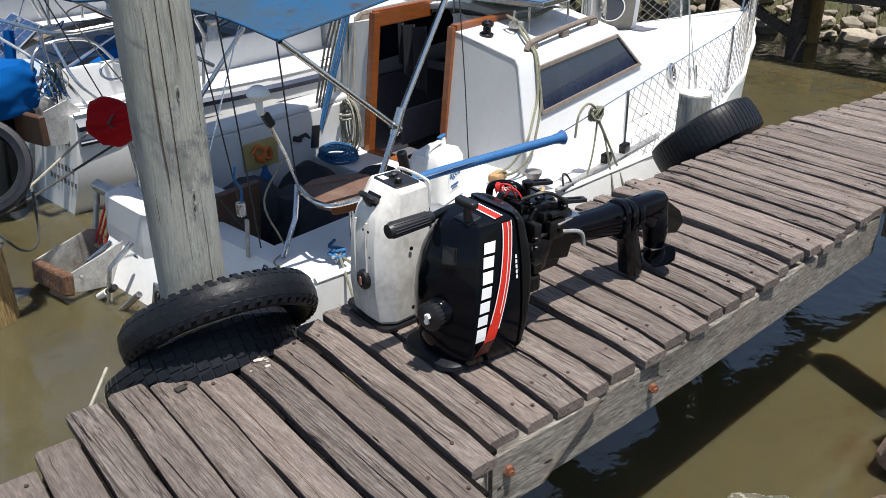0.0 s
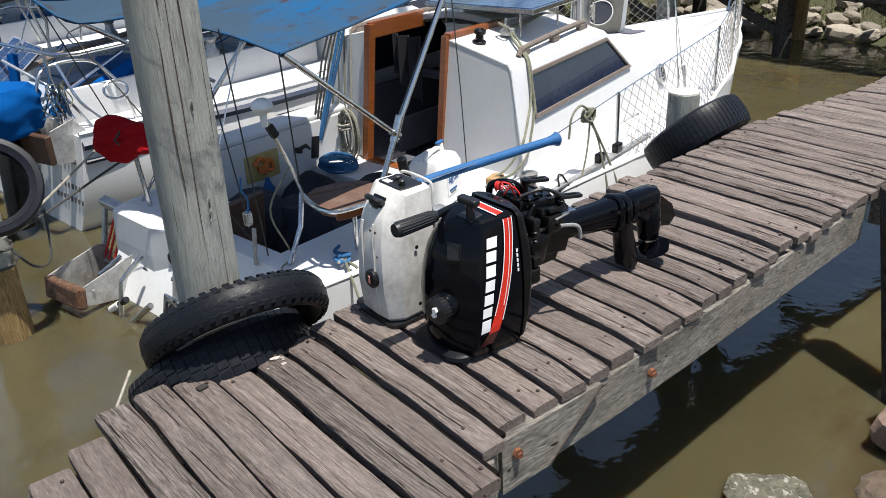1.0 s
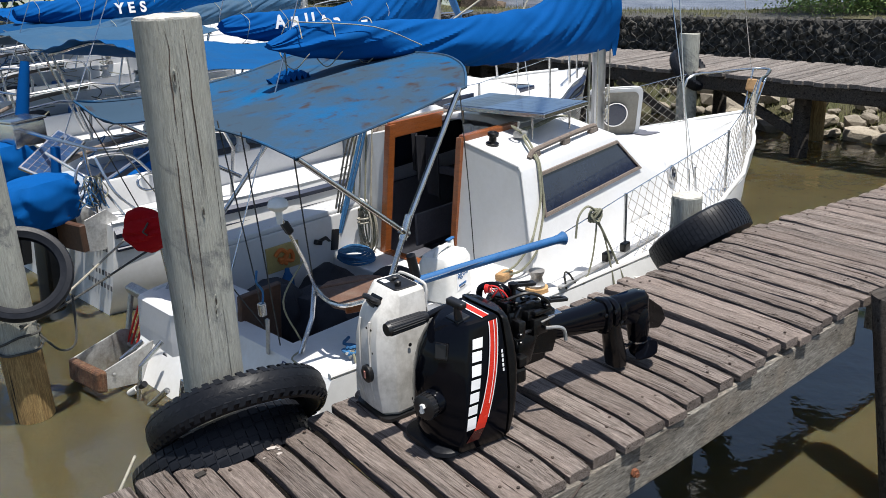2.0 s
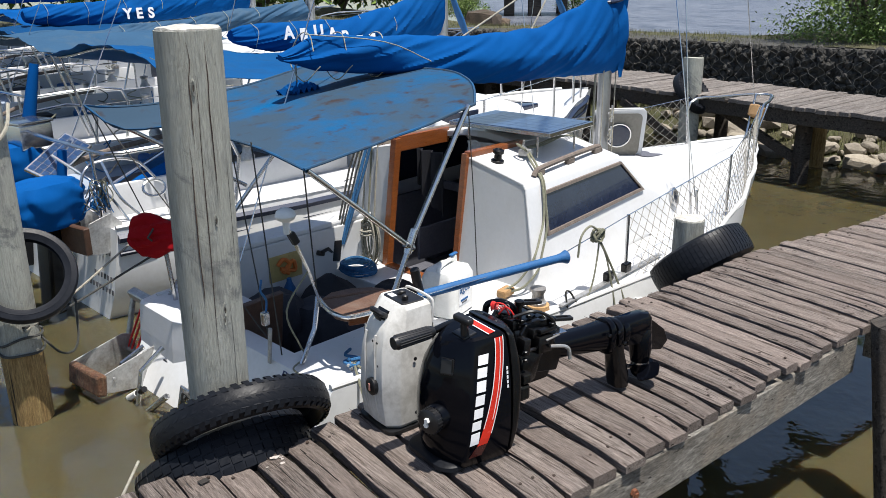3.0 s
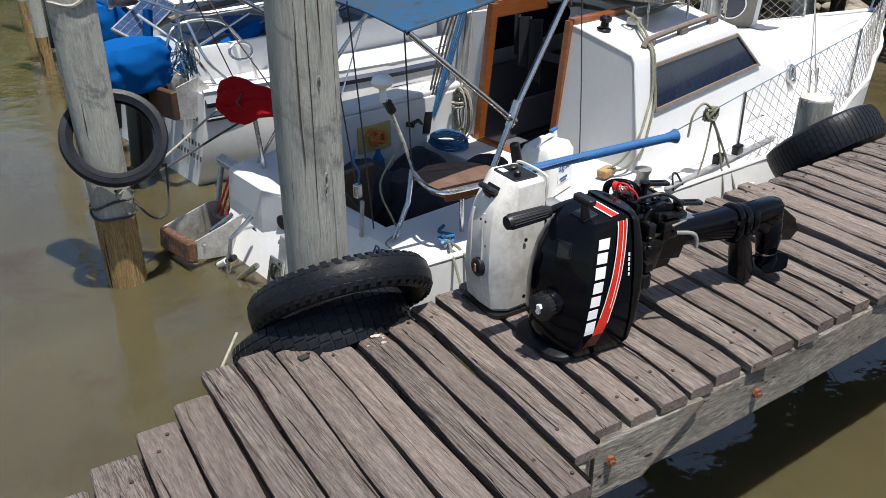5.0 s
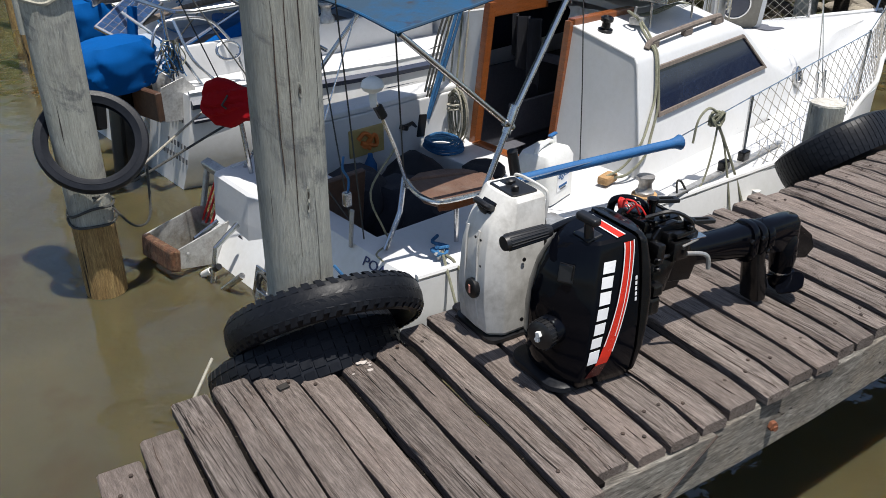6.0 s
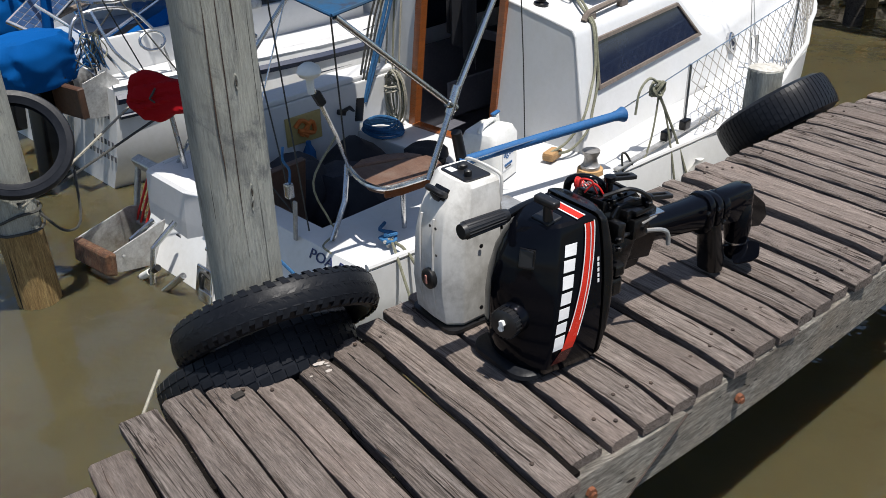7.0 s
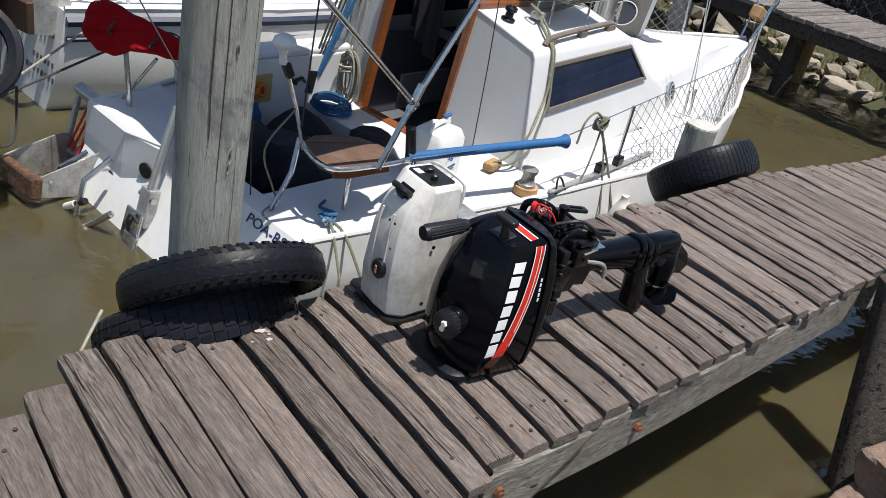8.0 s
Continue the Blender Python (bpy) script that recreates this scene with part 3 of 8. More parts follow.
dock = thing("dock_deck", Matrix(), "weathered grey brown plank walkway that bends, over the water", "walkway", kind="structure")
nails = bmesh.new()
litter = bmesh.new()
checks = bmesh.new()
rc = random.Random(77)
for a, b_ in zip(joints, joints[1:]):
    fx = (a + b_) / 2
    far, near = Vector((fx, on_line(FAR, fx), 0)), near_end(fx)
    far += W * rs.uniform(-0.012, 0.012)
    near += W * rs.uniform(-0.012, 0.012)
    wid, length = (b_ - a) * 0.995 - rs.uniform(0.012, 0.021) * (0.25 if fx < 0.62 else 0.9 if fx < 1.0 else 1.0), (far - near).length
    th, lift = 0.036, rs.uniform(-0.004, 0.003)
    if 2.35 < fx < 2.47:
        lift += 0.014
    n, rings = 9, []
    bow, w2 = rs.uniform(-0.004, 0.004), wid / 2
    for k in range(n):
        t = k / (n - 1)
        y = (t - 0.5) * length
        dx, dz = bow * (1 - (2 * t - 1) ** 2) + rs.uniform(-0.0015, 0.0015), rs.uniform(-0.0012, 0.0012)
        ww = w2 + rs.uniform(-0.0026, 0.0014)
        c = rs.uniform(0.004, 0.009)
        e = rs.uniform(0.004, 0.010) if k in (0, n - 1) else 0
        rings.append([(dx - ww, y, -th), (dx + ww, y, -th), (dx + ww, y, -c - e), (dx + ww - c, y, dz - e), (dx, y, dz - e + rs.uniform(-0.001, 0.001)), (dx - ww + c, y, dz - e), (dx - ww, y, -c - e)])
    m = Matrix.Translation((far + near) / 2 + Vector((0, 0, lift))) @ pose(0, 0, 0, rs.uniform(-0.25, 0.25), rs.uniform(-0.9, 0.9), WANG + rs.uniform(-0.5, 0.5))
    ob = part("plank", loft(rings), "plank", dock, at=m)
    # grit wedged in the joint beside this plank, near black for the gap's shade
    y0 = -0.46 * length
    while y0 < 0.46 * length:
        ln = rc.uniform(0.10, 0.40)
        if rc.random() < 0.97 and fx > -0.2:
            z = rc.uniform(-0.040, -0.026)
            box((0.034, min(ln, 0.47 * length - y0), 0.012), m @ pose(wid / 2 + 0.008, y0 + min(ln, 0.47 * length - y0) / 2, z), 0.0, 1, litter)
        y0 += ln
    if -1.0 < fx < 3.4:
        for _ in range(rc.randint(2, 6)):
            x0, y0, ln = rc.uniform(-0.42, 0.42) * wid, rc.uniform(-0.5, 0.42) * length, rc.uniform(0.04, 0.34)
            if rc.random() < 0.4:
                y0 = rc.choice((-0.5 * length + 0.004, 0.5 * length - ln - 0.004))
            ln = min(ln, 0.498 * length - y0)
            dx, wob = rc.uniform(-0.03, 0.03), rc.uniform(0, 9)
            pts = [m @ Vector((max(-0.44 * wid, min(0.44 * wid, x0 + dx * ln * t + 0.0015 * math.sin(wob + 7 * t))), y0 + ln * t, 0.0002)) for t in (0, 0.2, 0.45, 0.7, 1)]
            w = rc.uniform(0.0005, 0.0013)
            sweep(pts, w, 4, checks, radii=(w * 0.3, w, w * 1.2, w * 0.8, w * 0.2))
    for end in (-1, 1):
        for side in (-1, 1):
            if rs.random() < 0.45:
                continue
            p = m @ Vector((side * wid * rs.uniform(0.16, 0.3), end * (length / 2 - rs.uniform(0.035, 0.12)), 0.0005))
            lathe([(0.0001, -0.004), (0.0048, -0.003), (0.0048, 0.0010), (0.0001, 0.0015)], 7, Matrix.Translation(p), nails)
# square mortise, its shade a dark painted block; bird droppings on two boards
part("mortise", box((0.026, 0.019, 0.003), pose(0.657, 1.780, 0.0014, 0, 0, WANG + 8)), "hole", dock, "small square hole in a board, drawn as a dark block")
spl = bmesh.new()
for k in range(7):
    n = 14
    c, r = Vector((0.848 + rc.uniform(-0.030, 0.030), 1.772 + rc.uniform(-0.022, 0.022), 0.0018 + 0.0004 * k)), rc.uniform(0.003, 0.012)
    spl.faces.new([spl.verts.new(c + Vector((math.cos(a), 0.7 * math.sin(a), 0)) * r * (0.7 + 0.5 * rc.random())) for a in (2 * math.pi * q / n for q in range(n))])
part("bird_dropping", spl, "dropping", dock, "dried white bird droppings")
tagged(part("joint_grit", litter, "litter"), "grit and leaf litter wedged between planks, gap shade in its colour", "grit", kind="stuff")
tagged(part("drying_cracks", checks, "nail"), "dark drying cracks along the plank grain", "cracks", kind="stuff")
part("nails", nails, "nail", dock, "rusted nail heads along the plank ends")


def beam_between(name, pts, h, w, top, material, label):
    """A stringer along the points."""
    rings = []
    for i, p in enumerate(pts):
        d = (Vector(pts[min(i + 1, len(pts) - 1)]) - Vector(pts[max(i - 1, 0)])).normalized()
        s = Vector((-d.y, d.x))
        p = Vector(p)
        o = [p, p + s * w]
        rings.append([(o[0].x, o[0].y, top - 0.006), (o[0].x + s.x * 0.006, o[0].y + s.y * 0.006, top), (o[1].x, o[1].y, top), (o[1].x, o[1].y, top - h), (o[0].x + s.x * 0.008, o[0].y + s.y * 0.008, top - h), (o[0].x, o[0].y, top - h + 0.01)])
    return part(name, loft(rings), material, dock, label)


def stations(x0, x1, n, inset, table):
    return [(x, on_line(table, x) + inset) for x in (x0 + (x1 - x0) * k / n for k in range(n + 1))]


# first length of edge beam, cut slantwise where the next one laps it
cut = [(1.152, -0.038), (1.490, -0.038), (1.305, -0.189), (1.152, -0.189)]
part("stringer", loft([[(x + dx, 1.208 + 0.117 * (x - 1.152) + dy, z) for x, z in cut] for dx, dy in ((0.0006, -0.005), (-0.0053, 0.045))]), "beam", dock, "pale grey weathered edge beam cut slantwise at its end")
part("lap_joint", sweep([(1.492, 1.2425, -0.040), (1.40, 1.2325, -0.112), (1.306, 1.2215, -0.189)], 0.0035, 5), "nail", dock, "dark slanting lap joint")
beam_between("stringer", stations(1.33, 3.02, 6, 0.003, NEAR), 0.155, 0.05, -0.041, "beam", "pale grey weathered edge beam")
beam_between("stringer", stations(3.2, 6.5, 5, 0.003, NEAR), 0.155, 0.05, -0.041, "beam", "pale grey weathered edge beam")
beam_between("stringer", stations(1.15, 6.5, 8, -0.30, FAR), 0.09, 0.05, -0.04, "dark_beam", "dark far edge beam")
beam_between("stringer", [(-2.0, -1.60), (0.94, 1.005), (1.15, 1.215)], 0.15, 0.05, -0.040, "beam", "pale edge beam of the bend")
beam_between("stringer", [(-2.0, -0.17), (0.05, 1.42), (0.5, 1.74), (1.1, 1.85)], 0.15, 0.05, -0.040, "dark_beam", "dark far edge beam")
for x in (2.17, 3.9, 5.2, 6.3):
    p, q = Vector((x, on_line(NEAR, x) + 0.10, 0)), Vector((x - 0.07, on_line(FAR, x) - 0.02, 0))
    a = math.degrees(math.atan2(q.y - p.y, q.x - p.x))
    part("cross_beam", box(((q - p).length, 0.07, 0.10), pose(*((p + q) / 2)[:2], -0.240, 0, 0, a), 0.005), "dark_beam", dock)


def bolt(x, y, z):
    b = rod((x, y + 0.03, z), (x + 0.002, y - 0.028, z - 0.004), 0.0075, segs=8)
    lathe([(0.013, 0), (0.013, 0.011)], 6, pose(x, y - 0.012, z, 90, 0, 0), b)
    box((0.034, 0.004, 0.036), pose(x, y - 0.003, z), 0.001, 1, b)
    part("bolt", b, "rust", dock, "rusted through bolt and nut", True)


bolt(1.197, 1.222, -0.088)
bolt(1.712, 1.302, -0.118)
bolt(1.06, 1.105, -0.155)


# ---- posts ----
def post(name, x, y, z0, z1, r0, r1, label, material="post", lean=(0, 0), bare=None, end=True, notch=None):
    """A round wooden pile with flats and a sawn top."""
    ob = thing(name, pose(x, y, z0), label, "post", "mooring posts")
    n, k = 26, 16
    rings = []
    for j in range(k + 1):
        t = j / k
        z = t * (z1 - z0)
        r = r0 + (r1 - r0) * t
        ring = []
        for i in range(n):
            a = 2 * math.pi * i / n
            rr = r * (1 + 0.05 * noise.noise(Vector((math.cos(a) * 1.2, math.sin(a) * 1.2, z * 1.1 + x * 7))) + 0.012 * noise.noise(Vector((math.cos(a) * 5, math.sin(a) * 5, z * 0.7 + y))))
            ring.append((lean[0] * z + rr * math.cos(a), lean[1] * z + rr * math.sin(a), z))
        rings.append(ring)
    cut = 0 if bare is None else max(1, round(bare / (z1 - z0) * k))
    if cut:
        part("stripped_foot", loft(rings[:cut + 1]), "wet_post", ob, "yellowish stripped wood at the waterline", True)
    part("shaft", loft(rings[cut:]), material, ob, smooth=True)
    if end:
        top = Vector((lean[0] * (z1 - z0), lean[1] * (z1 - z0), z1 - z0))
        b = lathe([(r1 * 0.97, -0.004), (r1 * 0.95, 0.006), (r1 * 0.5, 0.010), (0.001, 0.008)], 22, Matrix.Translation(top))
        part("sawn_top", jitter(b, 0.006, 30, x), "post_end", ob, "pale sawn end grain", True)
    return ob


POST_LEAN = 0.012
tall_post = post("mooring_post", 0.766, 2.012, WATER - 0.3, 1.135, 0.086, 0.083, "tall grey weathered mooring post with cracks and knots", lean=(POST_LEAN, 0))
for z, a, s in ((1.0, 258, 0.006), (0.655, 277, 0.005), (0.405, 279, 0.006), (0.375, 277, 0.004)):
    zl = z - WATER + 0.3
    at = pose(math.cos(radians(a)) * 0.0845 + POST_LEAN * zl, math.sin(radians(a)) * 0.0845, zl, 0, 90, a) @ Matrix.Diagonal((2.8, 0.6, 1, 1))
    k = part("knot", lathe([(s * 1.5, -0.003), (s * 1.1, 0.0024), (s * 0.7, 0.001), (0.0005, -0.002)], 12, at), "post", tall_post, smooth=True)
    part("pith", lathe([(s * 0.65, 0.0), (s * 0.5, 0.0022), (0.0005, 0.0018)], 10, at), "dark_beam", k, smooth=True)
crk = random.Random(21)
for a0, z0, z1 in ((262, 0.25, 1.10), (284, 0.72, 1.11), (243, 0.40, 0.85), (252, 0.86, 1.11)):
    pts = []
    for k in range(13):
        t = k / 12
        a = radians(a0 + 5 * noise.noise(Vector((t * 3, a0, 0))))
        r = (0.0862 - 0.0025 * t) * (1 + 0.05 * noise.noise(Vector((math.cos(a) * 1.2, math.sin(a) * 1.2, (z0 + (z1 - z0) * t - WATER + 0.3) * 1.1 + 0.766 * 7)))) - 0.0004
        zl = z0 + (z1 - z0) * t - WATER + 0.3
        pts.append((r * math.cos(a) + POST_LEAN * zl, r * math.sin(a), zl))
    w = crk.uniform(0.0009, 0.0018)
    part("crack", sweep(pts, w, 4, radii=(w * 0.3, w, w * 1.3, w, w * 0.3)), "nail", tall_post)
post("mooring_post", 0.345, 3.76, WATER - 0.3, 1.6, 0.086, 0.098, "tall grey mooring post, its foot stripped yellow", bare=0.60, lean=(-0.005, 0))
post("mooring_post", 0.18, 7.88, WATER - 0.3, 1.5, 0.052, 0.058, "grey mooring post standing far off in the water", bare=0.65)
post("mooring_post", 0.07, 9.75, WATER - 0.3, 1.5, 0.050, 0.056, "grey mooring post standing far off in the water", bare=0.65)
post("short_post", 3.225, 2.58, WATER - 0.3, 0.115, 0.078, 0.072, "short grey dock post with a pale sawn top")
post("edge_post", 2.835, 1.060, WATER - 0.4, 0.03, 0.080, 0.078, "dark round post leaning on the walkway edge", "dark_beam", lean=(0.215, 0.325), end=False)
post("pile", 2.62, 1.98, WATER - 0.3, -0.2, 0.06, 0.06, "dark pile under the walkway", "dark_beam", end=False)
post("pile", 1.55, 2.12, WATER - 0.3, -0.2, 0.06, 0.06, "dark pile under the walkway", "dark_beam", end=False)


# ---- tyres ----
def tyre(name, m, R, width, rim, label, pattern, group="tyre fenders"):
    """A worn tyre about the local z axis with its tread blocks; pattern: (rows, blocks round, height)."""
    ob = thing(name, m, label, "tyre", group)
    h = width / 2
    prof = [(rim, h * 0.55), (rim + 0.012, h * 0.72), (rim + (R - rim) * 0.45, h * 1.0), (R - 0.035, h * 0.96), (R - 0.010, h * 0.80), (R - 0.004, h * 0.5), (R - 0.002, 0),
            (R - 0.004, -h * 0.5), (R - 0.010, -h * 0.80), (R - 0.035, -h * 0.96), (rim + (R - rim) * 0.45, -h), (rim + 0.012, -h * 0.72), (rim, -h * 0.55),
            (rim + 0.014, -h * 0.5), (R - 0.035, -h * 0.78), (R - 0.022, 0), (R - 0.035, h * 0.78), (rim + 0.014, h * 0.5)]
    n = 64
    ang = [2 * math.pi * i / n for i in range(n)]
    b = bmesh.new()
    g = [[b.verts.new((r * math.cos(a), r * math.sin(a), z)) for r, z in prof] for a in ang]
    for i in range(n):
        u, v = g[i], g[(i + 1) % n]
        for k in range(len(prof)):
            b.faces.new((u[k], u[(k + 1) % len(prof)], v[(k + 1) % len(prof)], v[k]))
    part("carcass", b, "rubber", ob, smooth=True)
    rows, count, hh = pattern
    b = bmesh.new()
    pitch = 2 * math.pi / count

    def bar(a, z0, z1, lean, wide, high):
        """One lug across the tread from z0 to z1, its far end turned on by lean."""
        c = []
        for z, aa in ((z0, a), (z1, a + lean)):
            drop = 0.016 * abs(z / h) ** 3 + 0.004
            for da, r in ((-wide / 2, -0.006), (wide / 2, -0.006), (wide / 2 * 0.86, high), (-wide / 2 * 0.86, high)):
                c.append(b.verts.new(((R - drop + r) * math.cos(aa + da), (R - drop + r) * math.sin(aa + da), z)))
        for q in ((0, 1, 2, 3), (7, 6, 5, 4), (0, 4, 5, 1), (1, 5, 6, 2), (2, 6, 7, 3), (3, 7, 4, 0)):
            b.faces.new([c[k] for k in q])

    if rows == 2:
        for i in range(count):
            a = pitch * i
            for sgn, shift in ((1, 0.0), (-1, 0.5)):
                bar(a + pitch * shift, sgn * 0.60 * h, sgn * 1.0 * h, pitch * 0.30, pitch * 0.62, hh * 0.7)
                bar(a + pitch * shift, sgn * 0.05 * h, sgn * 0.60 * h, pitch * -0.75, pitch * 0.66, hh * 0.5)
    else:
        for j in range(rows):
            zc, w = (j - (rows - 1) / 2) * width * 0.86 / rows, width * 0.86 / rows * 0.365
            for i in range(count):
                # ribs between stepped grooves
                step = width * 0.022 * (1 if i % 2 else -1) * (0.0 if j in (0, rows - 1) else 1.0)
                bar(pitch * i, zc - w + step, zc + w + step, 0.0, pitch * (0.97 if j not in (0, rows - 1) else 0.90), hh)
    part("tread", b, "rubber", ob, "worn tread blocks")
    return ob


def leaning(x, y, z, face, tip, lean=0):
    """A tyre's pose: its axis points along the heading face, tipped down by tip degrees, its right side dropped by lean."""
    return pose(x, y, z, 0, lean, 0) @ pose(0, 0, 0, 0, 0, face) @ pose(0, 0, 0, 0, 90 + tip, 0)


tyre("tyre", leaning(0.830, 1.985, 0.024, -86, 46, 6), 0.262, 0.094, 0.192, "black lug treaded motorcycle tyre hooped over a mooring post", (2, 50, 0.005))
tyre("tyre", leaning(0.782, 2.018, -0.128, -76, 46, 6), 0.262, 0.155, 0.16, "worn black car tyre hooped over a mooring post, under another", (5, 52, 0.005))
tyre("tyre", leaning(3.262, 2.520, -0.085, -88, 48, -7), 0.248, 0.165, 0.155, "worn black car tyre leaning over a short post", (5, 70, 0.0040))


# ---- outboard motors on the walkway ----
def rounded(w, d, r, n=5, cx=0.0, cy=0.0):
    """Corner-rounded rectangle outline, w by d."""
    pts = []
    for sx, sy, a0 in ((1, 1, 0), (-1, 1, 90), (-1, -1, 180), (1, -1, 270)):
        for k in range(n):
            a = radians(a0 + 90 * k / (n - 1))
            pts.append((cx + sx * (w / 2 - r) + r * math.cos(a), cy + sy * (d / 2 - r) + r * math.sin(a)))
    return pts


def black_outboard(m):
    """Lies on its back: the cowl's rear on the planks, its lid towards -x, the leg along +x."""
    ob = thing("outboard_motor", m, "gloss black outboard motor with red and white stripes, on planks", "outboard motor", "outboard motors")
    # cowl by height: (height, rim x and y, crease x and y, lid x near and middle, far y, pan x)
    rows = [(0.004, 0.148, -0.112, 0.034, -0.098, 0.012, 0.010, 0.080, 0.166), (0.012, 0.155, -0.124, 0.020, -0.112, -0.006, -0.010, 0.090, 0.170), (0.035, 0.161, -0.131, 0.016, -0.123, -0.016, -0.022, 0.098, 0.177),
            (0.090, 0.168, -0.133, 0.030, -0.128, -0.020, -0.030, 0.101, 0.193), (0.160, 0.171, -0.131, 0.041, -0.124, -0.018, -0.030, 0.098, 0.203), (0.220, 0.171, -0.128, 0.048, -0.117, -0.012, -0.026, 0.090, 0.207),
            (0.280, 0.169, -0.123, 0.058, -0.104, 0.000, -0.013, 0.078, 0.203), (0.325, 0.166, -0.118, 0.067, -0.094, 0.016, 0.003, 0.066, 0.195), (0.352, 0.163, -0.115, 0.073, -0.087, 0.032, 0.020, 0.056, 0.189), (0.366, 0.160, -0.111, 0.077, -0.083, 0.044, 0.036, 0.049, 0.183), (0.373, 0.154, -0.103, 0.082, -0.076, 0.054, 0.048, 0.042, 0.174)]

    def at_height(v):
        for p, q in zip(rows, rows[1:]):
            if v <= q[0]:
                f = (v - p[0]) / (q[0] - p[0])
                return [c + (d - c) * f for c, d in zip(p, q)]
        return rows[-1]

    def tilt(x, v):
        """The top facet falls a little towards the lid."""
        return 0.16 * (x - 0.16) * max(0.0, (v - 0.28) / 0.09)

    def side(x, v, lift=0.0025):
        """A place on the side panel."""
        # front beam takes the dark wood to paint the shade under the plank ends
        _, xs, ys, xc, yc = at_height(v)[:5]
        return Vector((x, ys + (yc - ys) * (xs - x) / (xs - xc) - lift, v + tilt(x, v)))

    # posts below the deck are painted dark for its shade
    def bent(ring):
        """Rounds the corners of a ring of (point, cut)."""
        out = []
        for i, (c, cut) in enumerate(ring):
            pa, pb = ring[i - 1][0], ring[(i + 1) % len(ring)][0]
            for t in (0.0, 0.33, 0.67, 1.0):
                out.append((c + (pa - c).normalized() * cut) * (1 - t) ** 2 + c * 2 * t * (1 - t) + (c + (pb - c).normalized() * cut) * t * t)
        return out

    fine = [rows[0][0]]
    for p, q in zip(rows, rows[1:]):
        fine += [p[0] + (q[0] - p[0]) * k / 3 for k in (1, 2, 3)]
    rings, pan = [], []
    for v in fine:
        _, xs, ys, xc, yc, x1, x2, yf, xp = at_height(v)
        ring = bent([(Vector((xs, ys, 0)), 0.003), (Vector((xc, yc, 0)), 0.007), (Vector((x1, -0.052, 0)), 0.024), (Vector((x2, 0.016, 0)), 0.024), (Vector((x2 + 0.036, yf * 0.86, 0)), 0.018), (Vector((xs, yf, 0)), 0.003)])
        rings.append([(q.x, q.y, v + tilt(q.x, v)) for q in ring])
        k = 1.0 if 0.02 < v < 0.36 else 0.96
        ring = bent([(Vector((xs + 0.004, ys * k - 0.003, 0)), 0.002), (Vector((xp - 0.004, ys * k - 0.007, 0)), 0.010), (Vector((xp + 0.016, ys * 0.62, 0)), 0.02), (Vector((xp + 0.018, yf * 0.6, 0)), 0.02), (Vector((xp - 0.004, yf + 0.005, 0)), 0.010), (Vector((xs + 0.004, yf + 0.002, 0)), 0.002)])
        pan.append([(q.x, q.y, v * 1.012) for q in ring])
    part("cowl", mesh_of(loft(rings), "cowl", True, 24), "black_gloss", ob, "gloss black cowl")
    part("base_lip", loft([[(x, y - 0.004, z) for x, y in rounded(w, d, 0.05, 8, 0.045)] for z, w, d in ((0.0015, 0.150, 0.196), (0.006, 0.162, 0.208), (0.016, 0.158, 0.204), (0.022, 0.140, 0.19))]), "rubber", ob, "thick dark lip the motor stands on", True)
    part("cowl_pan", mesh_of(loft(pan), "cowl_pan", True, 34), "black_metal", ob, "rounded black lower pan")

    def stripe(name, f, z0, z1, material, label, lift=0.0025, n=18):
        b = bmesh.new()
        grid = []
        for k in range(n + 1):
            t = k / n
            grid.append([b.verts.new(side(x, z0 + (z1 - z0) * t, lift)) for x in f(z0 + (z1 - z0) * t)])
        for u, w in zip(grid, grid[1:]):
            b.faces.new((u[0], u[1], w[1], w[0]))
        bmesh.ops.recalc_face_normals(b, faces=b.faces)
        bmesh.ops.solidify(b, geom=list(b.faces), thickness=0.0006)
        return part(name, b, material, ob, label)

    climb = lambda z: min(1.0, max(0.0, (z - 0.074) / 0.288))
    edge = lambda z: 0.088 + 0.062 * (1 - (1 - climb(z)) ** 1.9)
    wide = lambda z: 0.020 + 0.013 * (1 - climb(z)) ** 1.3
    stripe("stripe", lambda z: (edge(z) - wide(z), edge(z)), 0.074, 0.362, "decal_red", "broad red swoosh stripe")
    stripe("stripe_foot", lambda z: (0.030 + 0.8 * (z - 0.044), 0.070 + 0.6 * (z - 0.044)), 0.044, 0.073, "decal_dark_red", "dark end of the swoosh")
    stripe("pinstripe", lambda z: (edge(z) - 0.0085, edge(z) - 0.0068), 0.14, 0.362, "decal_white", "white pinstripe", 0.0040)
    stripe("pinstripe", lambda z: (edge(z) - wide(z) - 0.0010, edge(z) - wide(z) + 0.0012), 0.12, 0.362, "decal_white", "white pinstripe", 0.0040)
    stripe("pinstripe", lambda z: (edge(z) + 0.0008, edge(z) + 0.0030), 0.10, 0.364, "decal_white", "white pinstripe")
    v = 0.082
    for k, hgt in enumerate((0.041, 0.032, 0.034, 0.035, 0.037, 0.035, 0.037)):
        xc = 0.030 + 0.046 * (k / 6)
        stripe("wordmark_bar", lambda z, xc=xc, v=v: (xc + 0.19 * (z - v), xc + 0.028 + 0.19 * (z - v)), v, v + hgt - 0.008, "decal_white", "white bar of the wordmark", n=3)
        v += hgt
    for k in range(5):
        stripe("model_bar", lambda z: (0.1560, 0.1610), 0.215 + k * 0.013, 0.224 + k * 0.013, "decal_white", "small white bar", n=2)
